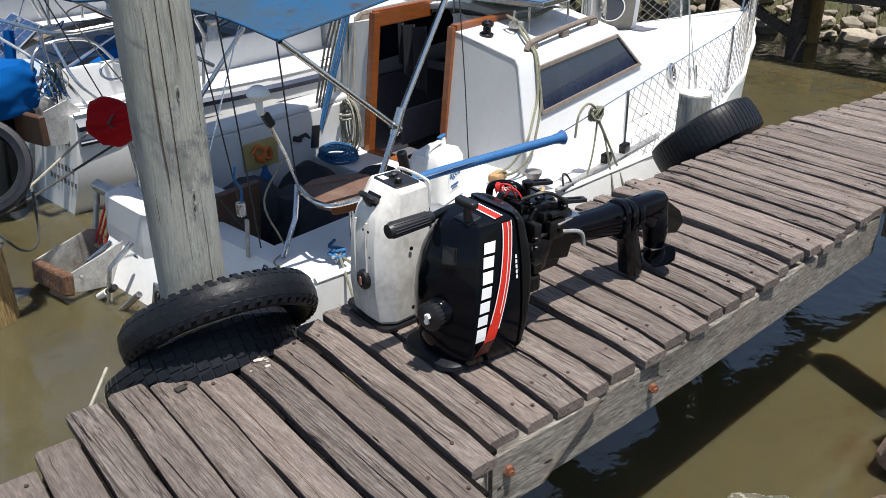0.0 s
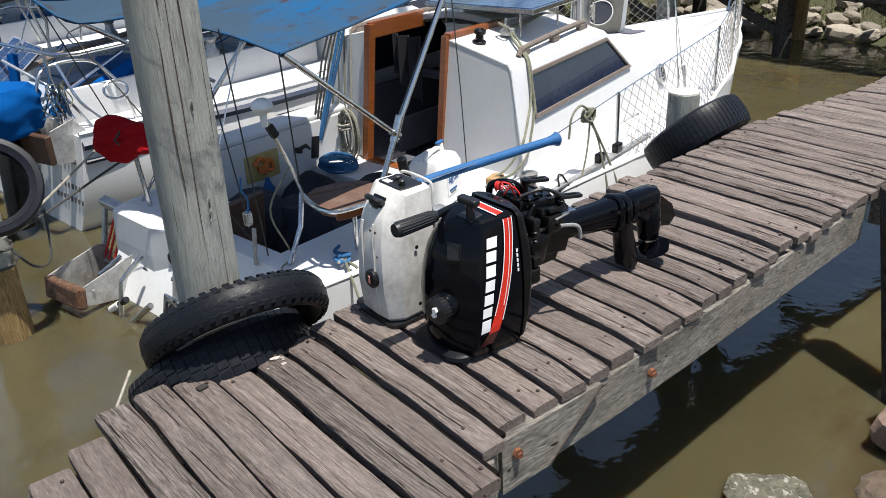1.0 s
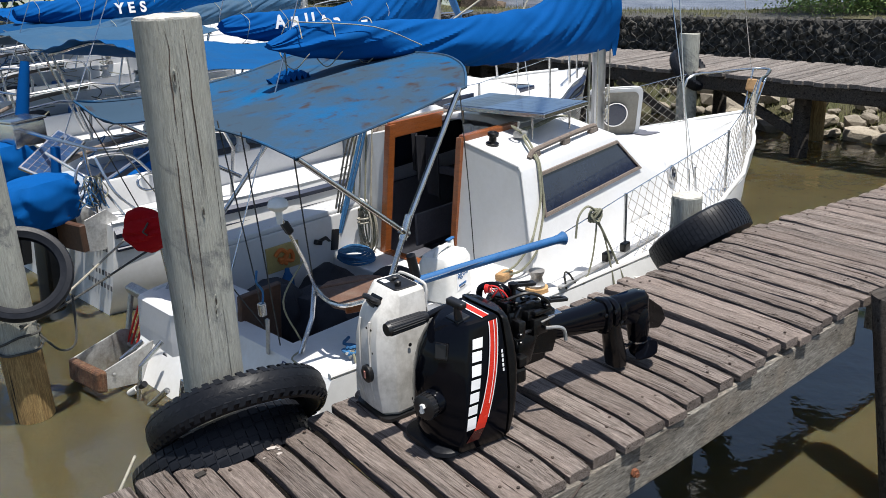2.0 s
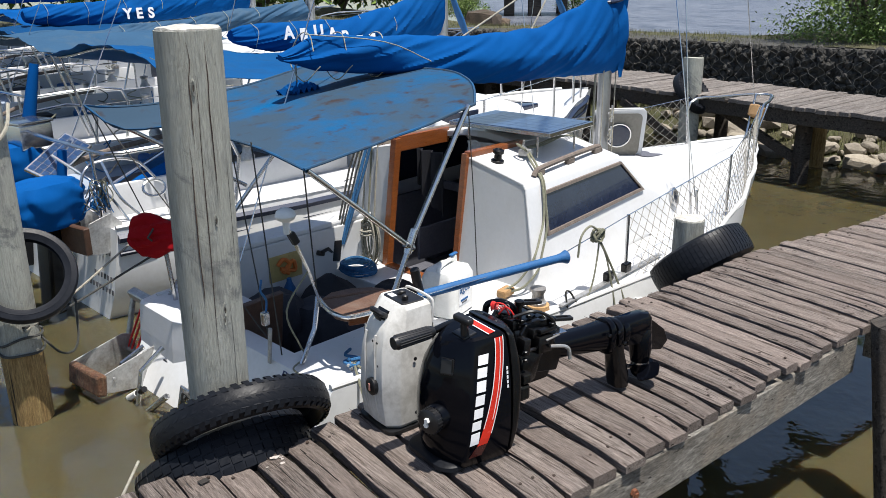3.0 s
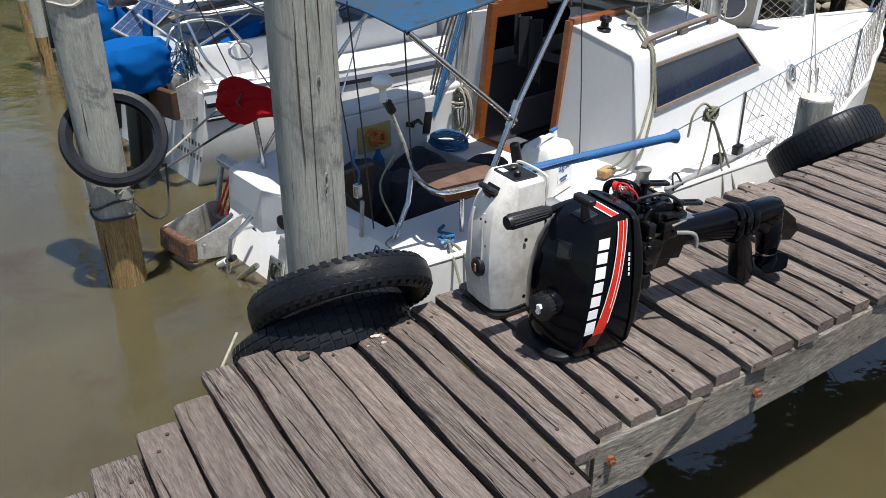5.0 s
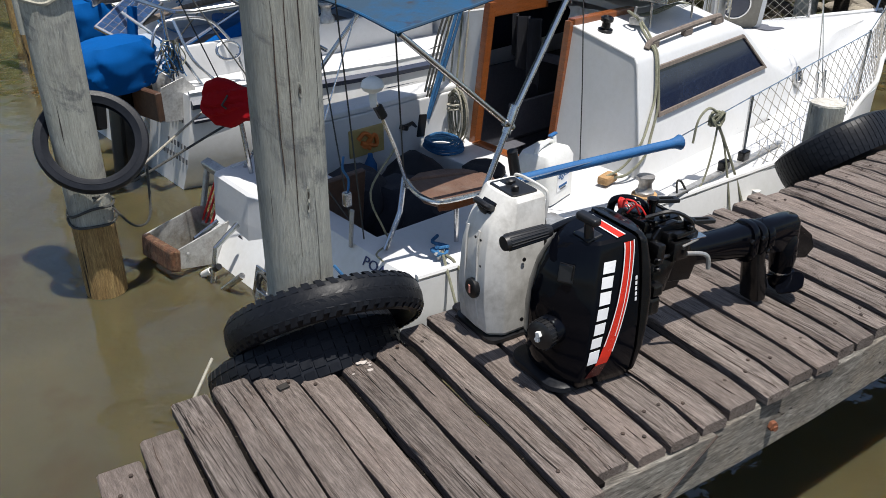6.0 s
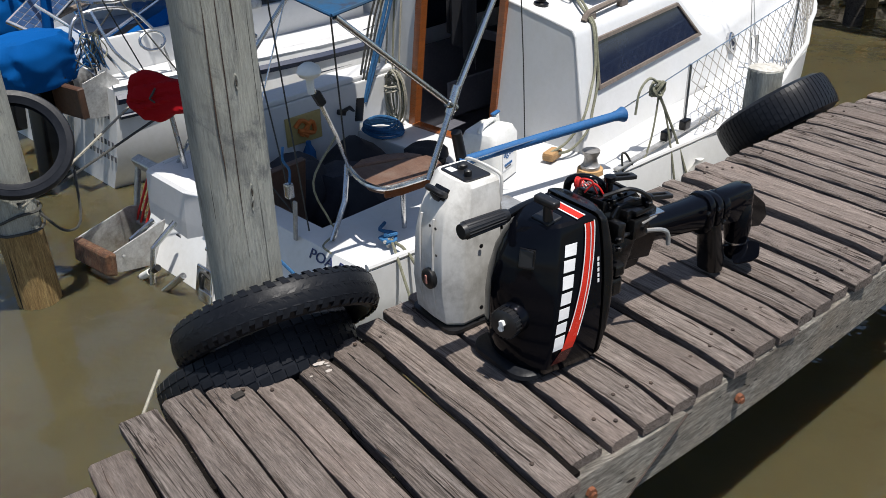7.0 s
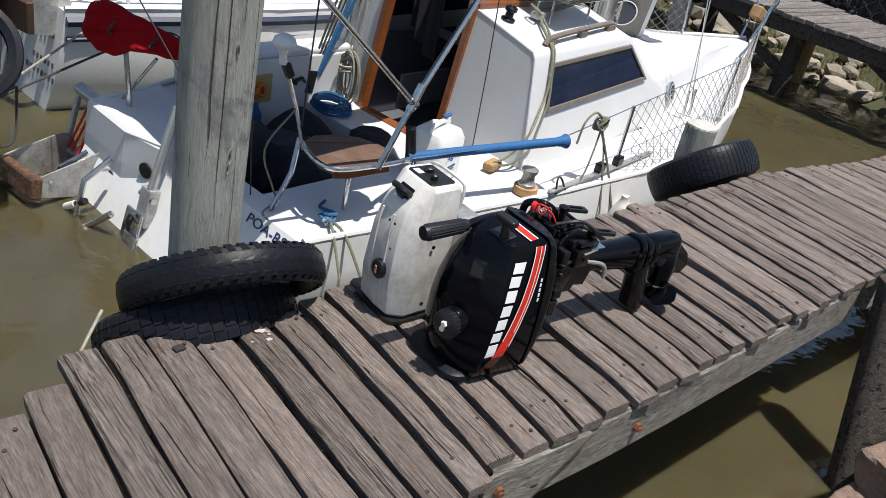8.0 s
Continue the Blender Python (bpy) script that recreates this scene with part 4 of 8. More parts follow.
    # stripes over the cowl's top
    for dx, wdt, mat in ((0.0, 0.017, "decal_red"), (-0.010, 0.003, "decal_white"), (0.010, 0.003, "decal_white")):
        xm = 0.131 + dx
        part("stripe", box((wdt, 0.118, 0.0012 if mat == "decal_red" else 0.0018), pose(xm, -0.036, 0.3750 + tilt(xm, 0.373), 0, -9, -2), 0.0003), mat, ob, "stripe running over the cowl")
    # fuel cap on the lid face
    CAP = pose(-0.026, -0.050, 0.150, 0, 0, 16) @ pose(0, 0, 0, 0, -88, 0)
    part("cap_neck", lathe([(0.038, -0.02), (0.036, 0.000), (0.033, 0.004), (0.0005, 0.004)], 26, CAP), "black_gloss", ob, smooth=True)
    cap = part("fuel_cap", lathe([(0.030, -0.006), (0.030, 0.006), (0.034, 0.008), (0.034, 0.026), (0.030, 0.029), (0.0005, 0.029)], 22, CAP), "black_plastic", ob, "ribbed black fuel cap", True)
    b = bmesh.new()
    for k in range(22):
        box((0.004, 0.003, 0.019), CAP @ pose(0, 0, 0, 0, 0, 360 * k / 22) @ pose(0.034, 0, 0.017), 0, 1, b)
    part("ribs", b, "black_plastic", cap)
    b = prism([(-0.004, -0.014), (0.006, -0.011), (0.004, 0.0), (0.008, 0.007), (0.003, 0.014), (-0.005, 0.012), (-0.003, 0.002), (-0.009, -0.004)], 0.009, CAP @ pose(0, 0, 0.029, 0, 0, 90), 0.001)
    part("vent_screw", b, "white_plastic", cap, "white vent screw")
    # recessed latch on the lid face
    part("latch", box((0.010, 0.036, 0.044), pose(0.012, -0.058, 0.292, 0, 14, 32), 0.005, 2), "black_plastic", ob, "moulded latch hollow")
    part("latch_lip", sweep([(0.004, -0.044, 0.316), (0.018, -0.074, 0.316), (0.013, -0.076, 0.282)], 0.0018, 6), "black_metal", ob, smooth=True)
    # recoil handle
    part("starter_recess", box((0.044, 0.056, 0.010), pose(0.084, -0.036, 0.3592, 0, -9, 0), 0.004, 2), "black_plastic", ob, "hollow round the pull handle")
    h = part("starter_handle", box((0.024, 0.058, 0.018), pose(0.070, -0.050, 0.408, 4, 0, 8), 0.006, 3), "black_plastic", ob, "black pull start handle", True)
    part("stem", rod((0.076, -0.050, 0.355), (0.071, -0.050, 0.404), 0.012, 0.009), "black_plastic", h, smooth=True)
    # tiller arm and grip, folded up beside the cowl
    arm = part("tiller_arm", sweep([(0.25, 0.070, 0.325), (0.18, 0.068, 0.342), (0.10, 0.052, 0.352), (0.030, 0.038, 0.352)], 0.010, 10, curve=4), "black_metal", ob, smooth=True)
    g0, g1 = Vector((0.036, 0.039, 0.352)), Vector((-0.092, 0.038, 0.351))
    grip = part("grip", sweep([g0, g0.lerp(g1, 0.1), g0.lerp(g1, 0.5), g0.lerp(g1, 0.9), g1], 0.017, 16, radii=(0.014, 0.017, 0.018, 0.0195, 0.017)), "black_plastic", arm, "ribbed rubber twist grip", True)
    b = bmesh.new()
    ax = (g1 - g0).normalized()
    s1 = ax.orthogonal().normalized()
    for k in range(18):
        d = Matrix.Rotation(2 * math.pi * k / 18, 3, ax) @ s1
        rod(g0.lerp(g1, 0.12) + d * 0.0172, g0.lerp(g1, 0.92) + d * 0.0195, 0.0014, segs=4, bm=b)
    part("ribs", b, "black_plastic", grip)
    # powerhead parts, bracket and clamp
    part("powerhead", loft([[(x, y, z) for x, y in rounded(w, d, 0.02, 4, 0.235 + w / 2)] for z, w, d in ((0.15, 0.04, 0.12), (0.18, 0.07, 0.17), (0.25, 0.09, 0.18), (0.33, 0.06, 0.12))]), "black_metal", ob, smooth=True)
    part("swivel_bracket", loft([[(x, y, z) for x, y in rounded(w, d, 0.012, 3, cx)] for z, w, d, cx in ((0.15, 0.10, 0.10, 0.33), (0.22, 0.14, 0.11, 0.34), (0.30, 0.13, 0.10, 0.33), (0.345, 0.08, 0.09, 0.32))]), "black_metal", ob)
    for y in (-0.062, 0.062):
        c = part("clamp_bracket", prism([(0.25, 0.20), (0.39, 0.175), (0.41, 0.23), (0.37, 0.28), (0.36, 0.335), (0.32, 0.350), (0.27, 0.345), (0.25, 0.32)], 0.018, pose(0, y + 0.009, 0, 90), 0.003), "black_metal", ob, "black cast clamp bracket")
    for y, x, zt in ((-0.072, 0.372, 0.340), (-0.030, 0.290, 0.396)):
        sc = part("clamp_screw", rod((x - 0.012, y, 0.27), (x - 0.012, y, zt - 0.004), 0.008), "black_metal", ob, smooth=True)
        part("clamp_lever", box((0.020, 0.022, 0.010), pose(x - 0.006, y, zt, 0, 6, -14), 0.003, 2), "black_plastic", sc)
        lv = pose(x + 0.022, y - 0.006, zt - 0.003, 0, 6, -14)
        for w in (-0.0085, 0.0085):
            part("clamp_lever", box((0.052, 0.006, 0.010), lv @ pose(0, w, 0), 0.002, 2), "black_plastic", sc, "flat black clamp lever")
        part("lever_tip", box((0.014, 0.023, 0.010), lv @ pose(0.026, 0, 0), 0.003, 2), "black_plastic", sc)
        part("lever_boss", lathe([(0.013, -0.006), (0.014, 0.006), (0.008, 0.009), (0.0005, 0.009)], 14, pose(x - 0.012, y, zt)), "black_metal", sc, smooth=True)
    part("carry_handle", sweep([(0.222, 0.05, 0.35), (0.226, 0.045, 0.380), (0.250, 0.025, 0.388), (0.272, 0.0, 0.380), (0.282, -0.012, 0.355), (0.285, -0.015, 0.30)], 0.0095, 10, curve=5), "black_gloss", ob, smooth=True)
    b = sweep([(0.33, -0.105, 0.278), (0.365, -0.118, 0.274), (0.382, -0.124, 0.262), (0.386, -0.126, 0.232)], 0.0055, 8, curve=4)
    box((0.06, 0.03, 0.006), pose(0.345, -0.085, 0.300, 10, 0, 10), 0.002, 1, b)
    part("tilt_lever", b, "dull_metal", ob, "bare metal tilt lever", True)
    part("red_lanyard", sweep([(0.222, 0.02, 0.370), (0.219, 0.02, 0.388), (0.230, 0.025, 0.394), (0.240, 0.015, 0.385), (0.232, 0.008, 0.377), (0.248, -0.005, 0.380), (0.256, -0.015, 0.360)], 0.0022, 6, curve=5), "red_plastic", ob, "red coiled kill cord", True)
    part("kill_switch", lathe([(0.009, 0), (0.009, 0.014), (0.006, 0.018)], 14, pose(0.228, 0.02, 0.375)), "red_plastic", ob, smooth=True)
    # cables, linkage, small castings round the powerhead
    for p, sz, r in (((0.245, -0.035, 0.345), (0.03, 0.04, 0.03), 10), ((0.262, 0.010, 0.335), (0.04, 0.05, 0.05), -8), ((0.300, -0.070, 0.318), (0.05, 0.03, 0.03), 14), ((0.330, -0.060, 0.322), (0.075, 0.07, 0.014), 8), ((0.318, -0.085, 0.285), (0.06, 0.03, 0.05), 6), ((0.240, -0.095, 0.300), (0.025, 0.035, 0.05), 0), ((0.365, -0.050, 0.300), (0.05, 0.06, 0.03), -4)):
        part("casting", box(sz, pose(*p, 0, 4, r), 0.006, 2), "black_metal", ob, smooth=True)
    part("choke_spring", sweep([(0.225 + 0.0012 * k, 0.0 + 0.007 * math.cos(k * 0.9), 0.380 + 0.007 * math.sin(k * 0.9)) for k in range(42)], 0.0014, 5), "dull_metal", ob, smooth=True)
    part("red_lanyard", sweep([(0.228, -0.002, 0.366), (0.240, -0.015, 0.392), (0.226, 0.004, 0.398), (0.236, 0.02, 0.376), (0.250, -0.012, 0.384), (0.262, -0.028, 0.362), (0.268, -0.034, 0.338)], 0.0024, 6, curve=5), "red_plastic", ob, "red coiled kill cord", True)
    part("bare_plate", prism([(0.0, 0.0), (0.085, -0.012), (0.095, 0.012), (0.02, 0.045)], 0.004, pose(0.318, -0.098, 0.305, 0, 6, 12), 0.001), "steel", ob, "bare worn metal plate")
    for p in ((0.262, -0.060, 0.352), (0.300, -0.045, 0.352), (0.345, -0.092, 0.332), (0.232, -0.112, 0.262), (0.232, -0.112, 0.285)):
        part("bolt_head", lathe([(0.008, 0), (0.008, 0.008), (0.005, 0.010), (0.0005, 0.010)], 8, pose(*p)), "black_metal", ob)
    part("side_lug", box((0.035, 0.03, 0.045), pose(0.225, -0.110, 0.175), 0.008, 2), "black_metal", ob)
    part("side_lug", box((0.03, 0.03, 0.03), pose(0.232, -0.110, 0.215), 0.006, 2), "black_metal", ob)
    # leg
    rings = []
    for x, zc, hz, hy in ((0.26, 0.232, 0.040, 0.036), (0.36, 0.224, 0.038, 0.034), (0.46, 0.214, 0.037, 0.033), (0.57, 0.202, 0.042, 0.033), (0.645, 0.196, 0.048, 0.036)):
        rings.append([(x, y - 0.012, z) for y, z in rounded(hy * 2, hz * 2, 0.026, 5, 0, zc)])
    part("drive_shaft_housing", loft(rings), "black_gloss", ob, "gloss black leg", True)
    for x0, x1, wy, hz, zc in ((0.632, 0.652, 0.084, 0.116, 0.194), (0.664, 0.684, 0.086, 0.098, 0.194), (0.694, 0.716, 0.082, 0.092, 0.192)):
        part("gearcase_flange", loft([[(x, y - 0.014, z) for y, z in rounded(wy - e, hz - e, 0.034, 6, 0, zc)] for x, e in ((x0 - 0.004, 0.02), (x0, 0.004), ((x0 + x1) / 2, 0), (x1, 0.004), (x1 + 0.004, 0.02))]), "black_gloss", ob, smooth=True)
    rings = []
    for z, x0, x1, hy in ((0.238, 0.70, 0.79, 0.016), (0.232, 0.68, 0.822, 0.024), (0.215, 0.67, 0.836, 0.028), (0.18, 0.675, 0.840, 0.029), (0.150, 0.685, 0.840, 0.026), (0.135, 0.785, 0.838, 0.024), (0.10, 0.792, 0.836, 0.022)):
        rings.append([(x, y - 0.018, z) for x, y in rounded(x1 - x0, hy * 2, hy * 0.9, 5, (x0 + x1) / 2)])
    part("lower_leg", loft(rings), "black_gloss", ob, smooth=True)
    rings = []
    for z, x0, x1, hy in ((0.006, 0.690, 0.722, 0.022), (0.012, 0.680, 0.730, 0.032), (0.05, 0.672, 0.728, 0.033), (0.10, 0.662, 0.715, 0.030), (0.14, 0.655, 0.705, 0.028), (0.17, 0.65, 0.71, 0.026)):
        rings.append([(x, y - 0.022, z) for x, y in rounded(x1 - x0, hy * 2, 0.018, 5, (x0 + x1) / 2)])
    part("cavitation_plate", loft(rings), "black_metal", ob, smooth=True)
    part("gearcase", lathe([(0.004, 0), (0.022, 0.016), (0.033, 0.05), (0.037, 0.10), (0.033, 0.13), (0.029, 0.155)], 18, pose(0.805, -0.02, 0.212, 180, 0, 0)), "black_gloss", ob, smooth=True)
    part("skeg", prism([(0, 0), (0.075, -0.02), (0.105, 0.005), (0.085, 0.05), (0.02, 0.10), (0, 0.11)], 0.009, pose(0.83, -0.014, 0.095, 90, 0, 0), 0.002), "black_metal", ob)
    prop = part("propeller", lathe([(0.028, 0), (0.030, 0.028), (0.024, 0.046), (0.012, 0.058), (0.0005, 0.060)], 18, pose(0.805, -0.02, 0.064, 180, 0, 0)), "black_gloss", ob, "three bladed propeller", True)
    for k in range(3):
        a = 120 * k + 20
        def blade(u, v):
            r = 0.022 + 0.058 * u
            w = (v - 0.5) * (0.050 + 0.03 * math.sin(math.pi * u)) * (1 - 0.55 * u ** 3)
            return Vector((r, w, w * 0.70 * (1 - 0.4 * u)))
        part("blade", sheet(blade, 6, 4, 0.004), "black_gloss", prop, smooth=True, at=pose(0.805, -0.02, 0.045, 0, 0, a))
    part("hub_ring", lathe([(0.0300, 0), (0.0308, 0.004), (0.0300, 0.008)], 18, pose(0.805, -0.02, 0.068, 180)), "steel", prop, smooth=True)
    for p in ((0.655, -0.058, 0.215), (0.688, -0.054, 0.17), (0.616, -0.056, 0.215), (0.36, -0.070, 0.25), (0.31, -0.070, 0.31)):
        part("bolt_head", lathe([(0.007, 0), (0.007, 0.006), (0.004, 0.008)], 6, pose(*p, 90)), "black_metal", ob)
    for pts in (((0.23, -0.09, 0.27), (0.26, -0.10, 0.285), (0.30, -0.085, 0.27), (0.32, -0.08, 0.25)), ((0.25, 0.02, 0.37), (0.30, 0.0, 0.375), (0.34, -0.03, 0.35)), ((0.24, -0.05, 0.37), (0.29, -0.08, 0.385), (0.35, -0.085, 0.35), (0.37, -0.08, 0.31))):
        part("hose", sweep(pts, 0.005, 6, None, 4), "black_plastic", ob, smooth=True)
    return ob


black_outboard(pose(1.232, 1.575, 0.0, 0, 0, 5.5))


def grey_outboard(m):
    ob = thing("outboard_motor", m, "older outboard motor with a scuffed light grey cowl, on planks", "outboard motor", "outboard motors")
    levels = [(0.010, 0.016, 0.058, 0.054, 0.086, 0.150), (0.024, 0.004, 0.068, 0.046, 0.096, 0.158), (0.12, -0.006, 0.066, 0.042, 0.102, 0.166), (0.25, 0.002, 0.060, 0.050, 0.100, 0.174), (0.315, 0.018, 0.054, 0.066, 0.095, 0.178),
              (0.335, 0.026, 0.051, 0.074, 0.092, 0.180), (0.386, 0.070, 0.050, 0.088, 0.082, 0.182), (0.395, 0.078, 0.046, 0.092, 0.075, 0.178)]
    rings = []
    for z, x0, df, xc, d, x1 in levels:
        ring = []
        pts = [Vector(p) for p in ((x1, -d * 0.95), (xc, -d), (x0, -df), (x0 - 0.004, 0.0), (x0, df), (xc, d), (x1, d * 0.95))]
        for n, c in enumerate(pts):
            pa, pb = pts[n - 1], pts[(n + 1) % len(pts)]
            for t in (0.0, 0.5, 1.0):
                q = (c + (pa - c).normalized() * 0.006) * (1 - t) ** 2 + c * 2 * t * (1 - t) + (c + (pb - c).normalized() * 0.006) * t * t
                ring.append((q.x, q.y, z))
        rings.append(ring)
    part("cowl", mesh_of(loft(rings), "cowl", True, 22), "grey_cowl", ob, "scuffed grey plastic cowl with moulded facets")
    for y in (-0.030, 0.030):
        part("cowl_ridge", sweep([(0.001, y, 0.05), (-0.0065, y, 0.12), (-0.0045, y * 0.95, 0.26), (0.004, y * 0.9, 0.31)], 0.004, 6, curve=4), "grey_cowl", ob, smooth=True)
    # black block painted in for the shaded hollow behind the pull handle
    part("handle_hollow", box((0.010, 0.058, 0.034), pose(0.047, 0, 0.3615, 0, 41, 0), 0.004, 2), "black_metal", ob)
    part("rubber_pad", loft([[(x, y, z) for x, y in rounded(0.166, 0.200, 0.03, 4, 0.082)] for z in (0.0, 0.010)]), "black_plastic", ob, "thin black slab under the cowl")
    part("lower_pan", loft([[(x, y, z) for x, y in rounded(w, d, 0.03, 4, 0.185)] for z, w, d in ((0.03, 0.05, 0.17), (0.1, 0.08, 0.18), (0.25, 0.07, 0.17), (0.33, 0.04, 0.13))]), "dull_metal", ob, smooth=True)
    pnl = part("control_panel", prism(rounded(0.086, 0.118, 0.010, 4, 0.130), 0.006, pose(0, 0, 0.393), 0.002), "black_plastic", ob, "black control panel with knobs")
    part("choke_knob", lathe([(0.010, 0), (0.011, 0.014), (0.006, 0.018)], 12, pose(0.115, -0.03, 0.399)), "black_plastic", pnl, smooth=True)
    part("throttle_knob", lathe([(0.014, 0), (0.014, 0.01), (0.008, 0.014)], 14, pose(0.135, 0.02, 0.399)), "black_plastic", pnl, smooth=True)
    part("dial_mark", box((0.02, 0.03, 0.001), pose(0.105, 0.03, 0.3995)), "decal_white", pnl)
    b = sweep([(0.045, -0.026, 0.362), (0.026, -0.026, 0.374), (0.022, 0.0, 0.378), (0.026, 0.026, 0.374), (0.045, 0.026, 0.362)], 0.009, 8, curve=4)
    box((0.02, 0.030, 0.03), pose(0.034, 0, 0.358, 0, -30, 0), 0.006, 2, b)
    part("pull_handle", b, "black_plastic", ob, "black pull start handle", True)
    part("carry_handle", sweep([(0.180, -0.084, 0.33), (0.186, -0.082, 0.385), (0.186, -0.06, 0.402), (0.186, 0.05, 0.402), (0.186, 0.075, 0.385), (0.180, 0.080, 0.34)], 0.0045, 8, curve=5), "grey_cowl", ob, "bent wire carry handle", True)
    k = part("fuel_cap", lathe([(0.026, 0), (0.028, 0.004), (0.028, 0.022), (0.023, 0.026), (0.0005, 0.026)], 20, pose(0.004, -0.02, 0.145, 0, -90, 0)), "black_plastic", ob, "round black knob", True)
    part("vent_screw", prism([(-0.012, -0.005), (0.012, -0.004), (0.012, 0.004), (-0.012, 0.005)], 0.008, pose(-0.017, -0.02, 0.145, 0, -90, 0), 0.001), "pink_plastic", k, "pinkish vent tab")
    # black discs stand for the shade in the screw holes
    for y, z in ((-0.04, 0.29), (-0.015, 0.29), (-0.04, 0.215), (-0.02, 0.205)):
        part("screw_hole", lathe([(0.004, 0), (0.004, 0.002)], 8, pose(0.0, y, z, 0, -90, 0)), "black_plastic", ob)
    for x, z in ((0.10, 0.235), (0.10, 0.055)):
        part("screw_hole", lathe([(0.006, 0), (0.006, 0.002)], 8, pose(x, -0.1025, z, 90)), "black_plastic", ob)
    part("instruction_label", box((0.03, 0.001, 0.07), pose(0.192, -0.06, 0.33, 0, 0, 28), 0.0), "white_plastic", ob, "small white label with blue bars")
    # short leg and bracket behind the cowl
    part("leg", sweep([(0.19, 0.0, 0.20), (0.42, 0.02, 0.17), (0.66, 0.03, 0.14)], 0.035, 12), "dull_metal", ob, smooth=True)
    part("clamp_bracket", box((0.09, 0.10, 0.14), pose(0.27, 0, 0.20), 0.012, 2), "dull_metal", ob)
    for z in (0.12, 0.17):
        part("carburettor_port", lathe([(0.018, 0), (0.018, 0.02), (0.012, 0.022)], 14, pose(0.185, -0.085, z, 90)), "black_metal", ob, smooth=True)
    part("gearcase", lathe([(0.004, 0), (0.03, 0.04), (0.03, 0.14), (0.02, 0.18)], 16, pose(0.67, 0.03, 0.21, 180)), "dull_metal", ob, smooth=True)
    return ob


grey_outboard(pose(1.168, 1.812, 0.0, 0, 0, 6) @ Matrix.Diagonal((0.9, 0.9, 0.95, 1.0)))


# ---- the white sailing boat beside the walkway; x forward, y to port, z up from the waterline ----
def table(pairs, s):
    if s <= pairs[0][0]:
        return pairs[0][1]
    for (a, u), (b, v) in zip(pairs, pairs[1:]):
        if s <= b:
            t = (s - a) / (b - a)
            t = t * t * (3 - 2 * t) * 0.35 + t * 0.65
            return u + (v - u) * t
    return pairs[-1][1]


HB = [(0.0, 0.81), (0.6, 0.90), (1.3, 0.99), (2.0, 1.06), (2.6, 1.04), (3.4, 0.84), (4.2, 0.55), (4.8, 0.28), (5.2, 0.09), (5.34, 0.02)]
SHEER = [(0.0, 0.33), (1.3, 0.335), (2.0, 0.35), (3.4, 0.40), (4.5, 0.45), (5.34, 0.48)]
boat = thing("sailing_boat", pose(1.161, 3.415, -0.65 - 0.0, 0, 0, 15), "small white sailing yacht moored beside the walkway, blue canvas up", "sailing boat", "moored boats")


def hull_mesh(HB, SHEER, L, rake=0.27, draft=0.3, port=None, tumble=0.07):
    """A hull skin with a raked transom; the foot of the transom lies further aft than its top."""
    secs = []
    for s in [L * k / 26 for k in range(27)]:
        hb, zs = table(HB, s), table(SHEER, s)
        bow = max(0.0, (s - 0.55 * L) / (0.45 * L))
        full = tumble * (1 - bow) * min(1.0, s / 0.8)
        side = [(hb, zs), (hb * (0.99 + 0.5 * full - 0.10 * bow), zs * 0.62), (hb * (0.965 + full - 0.22 * bow), zs * 0.25), (hb * (0.90 + full - 0.34 * bow), -0.03), (hb * (0.62 - 0.3 * bow), -draft * 0.7), (0.0, -draft)]
        ring = []
        pk = table(port, s) / hb if port else 1.0
        for o, z in side:
            x = s - rake * (1 - s / L) ** 4 * (1 - z / zs) - 0.16 * bow ** 3 * (1 - z / zs)
            ring.append((x, -o, z))
        for o, z in side[-2::-1]:
            x = s - rake * (1 - s / L) ** 4 * (1 - z / zs) - 0.16 * bow ** 3 * (1 - z / zs)
            ring.append((x, o * pk, z))
        secs.append(ring)
    b = loft(secs, closed=False, cap=False)
    b.verts.ensure_lookup_table()
    f = b.faces.new([b.verts.new(p) for p in secs[0]])
    bmesh.ops.remove_doubles(b, verts=b.verts, dist=1e-4)
    return b


HBP = [(0.0, 0.64), (0.6, 0.82), (1.3, 0.97)] + HB[3:]
hull = part("hull", hull_mesh(HB, SHEER, 5.34, 0.19, port=HBP), "hull_white", boat, "chalky white hull with faint waterline stains", True)


def strip(s0, s1, n, inner, outer, z, bm=None, drop=0.0):
    """A deck strip between two offsets along s, with a small turned-down edge."""
    def fn(u, v):
        s = s0 + (s1 - s0) * u
        a, c = inner(s), outer(s)
        return Vector((s, a + (c - a) * v, z(s) + drop))
    return sheet(fn, n, 4, 0.0, bm)


deck_z = lambda s: table(SHEER, s)
deck = bmesh.new()
strip(0.0, 1.42, 8, lambda s: -0.42, lambda s: -table(HB, s), deck_z, deck)
strip(0.0, 1.42, 8, lambda s: 0.56, lambda s: table(HBP, s), deck_z, deck)
strip(0.0, 0.10, 2, lambda s: -0.42, lambda s: 0.56, deck_z, deck)
strip(1.42, 2.55, 8, lambda s: -0.69, lambda s: -table(HB, s), deck_z, deck)
strip(1.42, 2.55, 8, lambda s: 0.69, lambda s: table(HB, s), deck_z, deck)
strip(2.55, 5.22, 18, lambda s: -table(HB, s), lambda s: table(HB, s), deck_z, deck)
bmesh.ops.remove_doubles(deck, verts=deck.verts, dist=1e-4)
part("deck", deck, "gelcoat", boat, "white gelcoat deck", True)

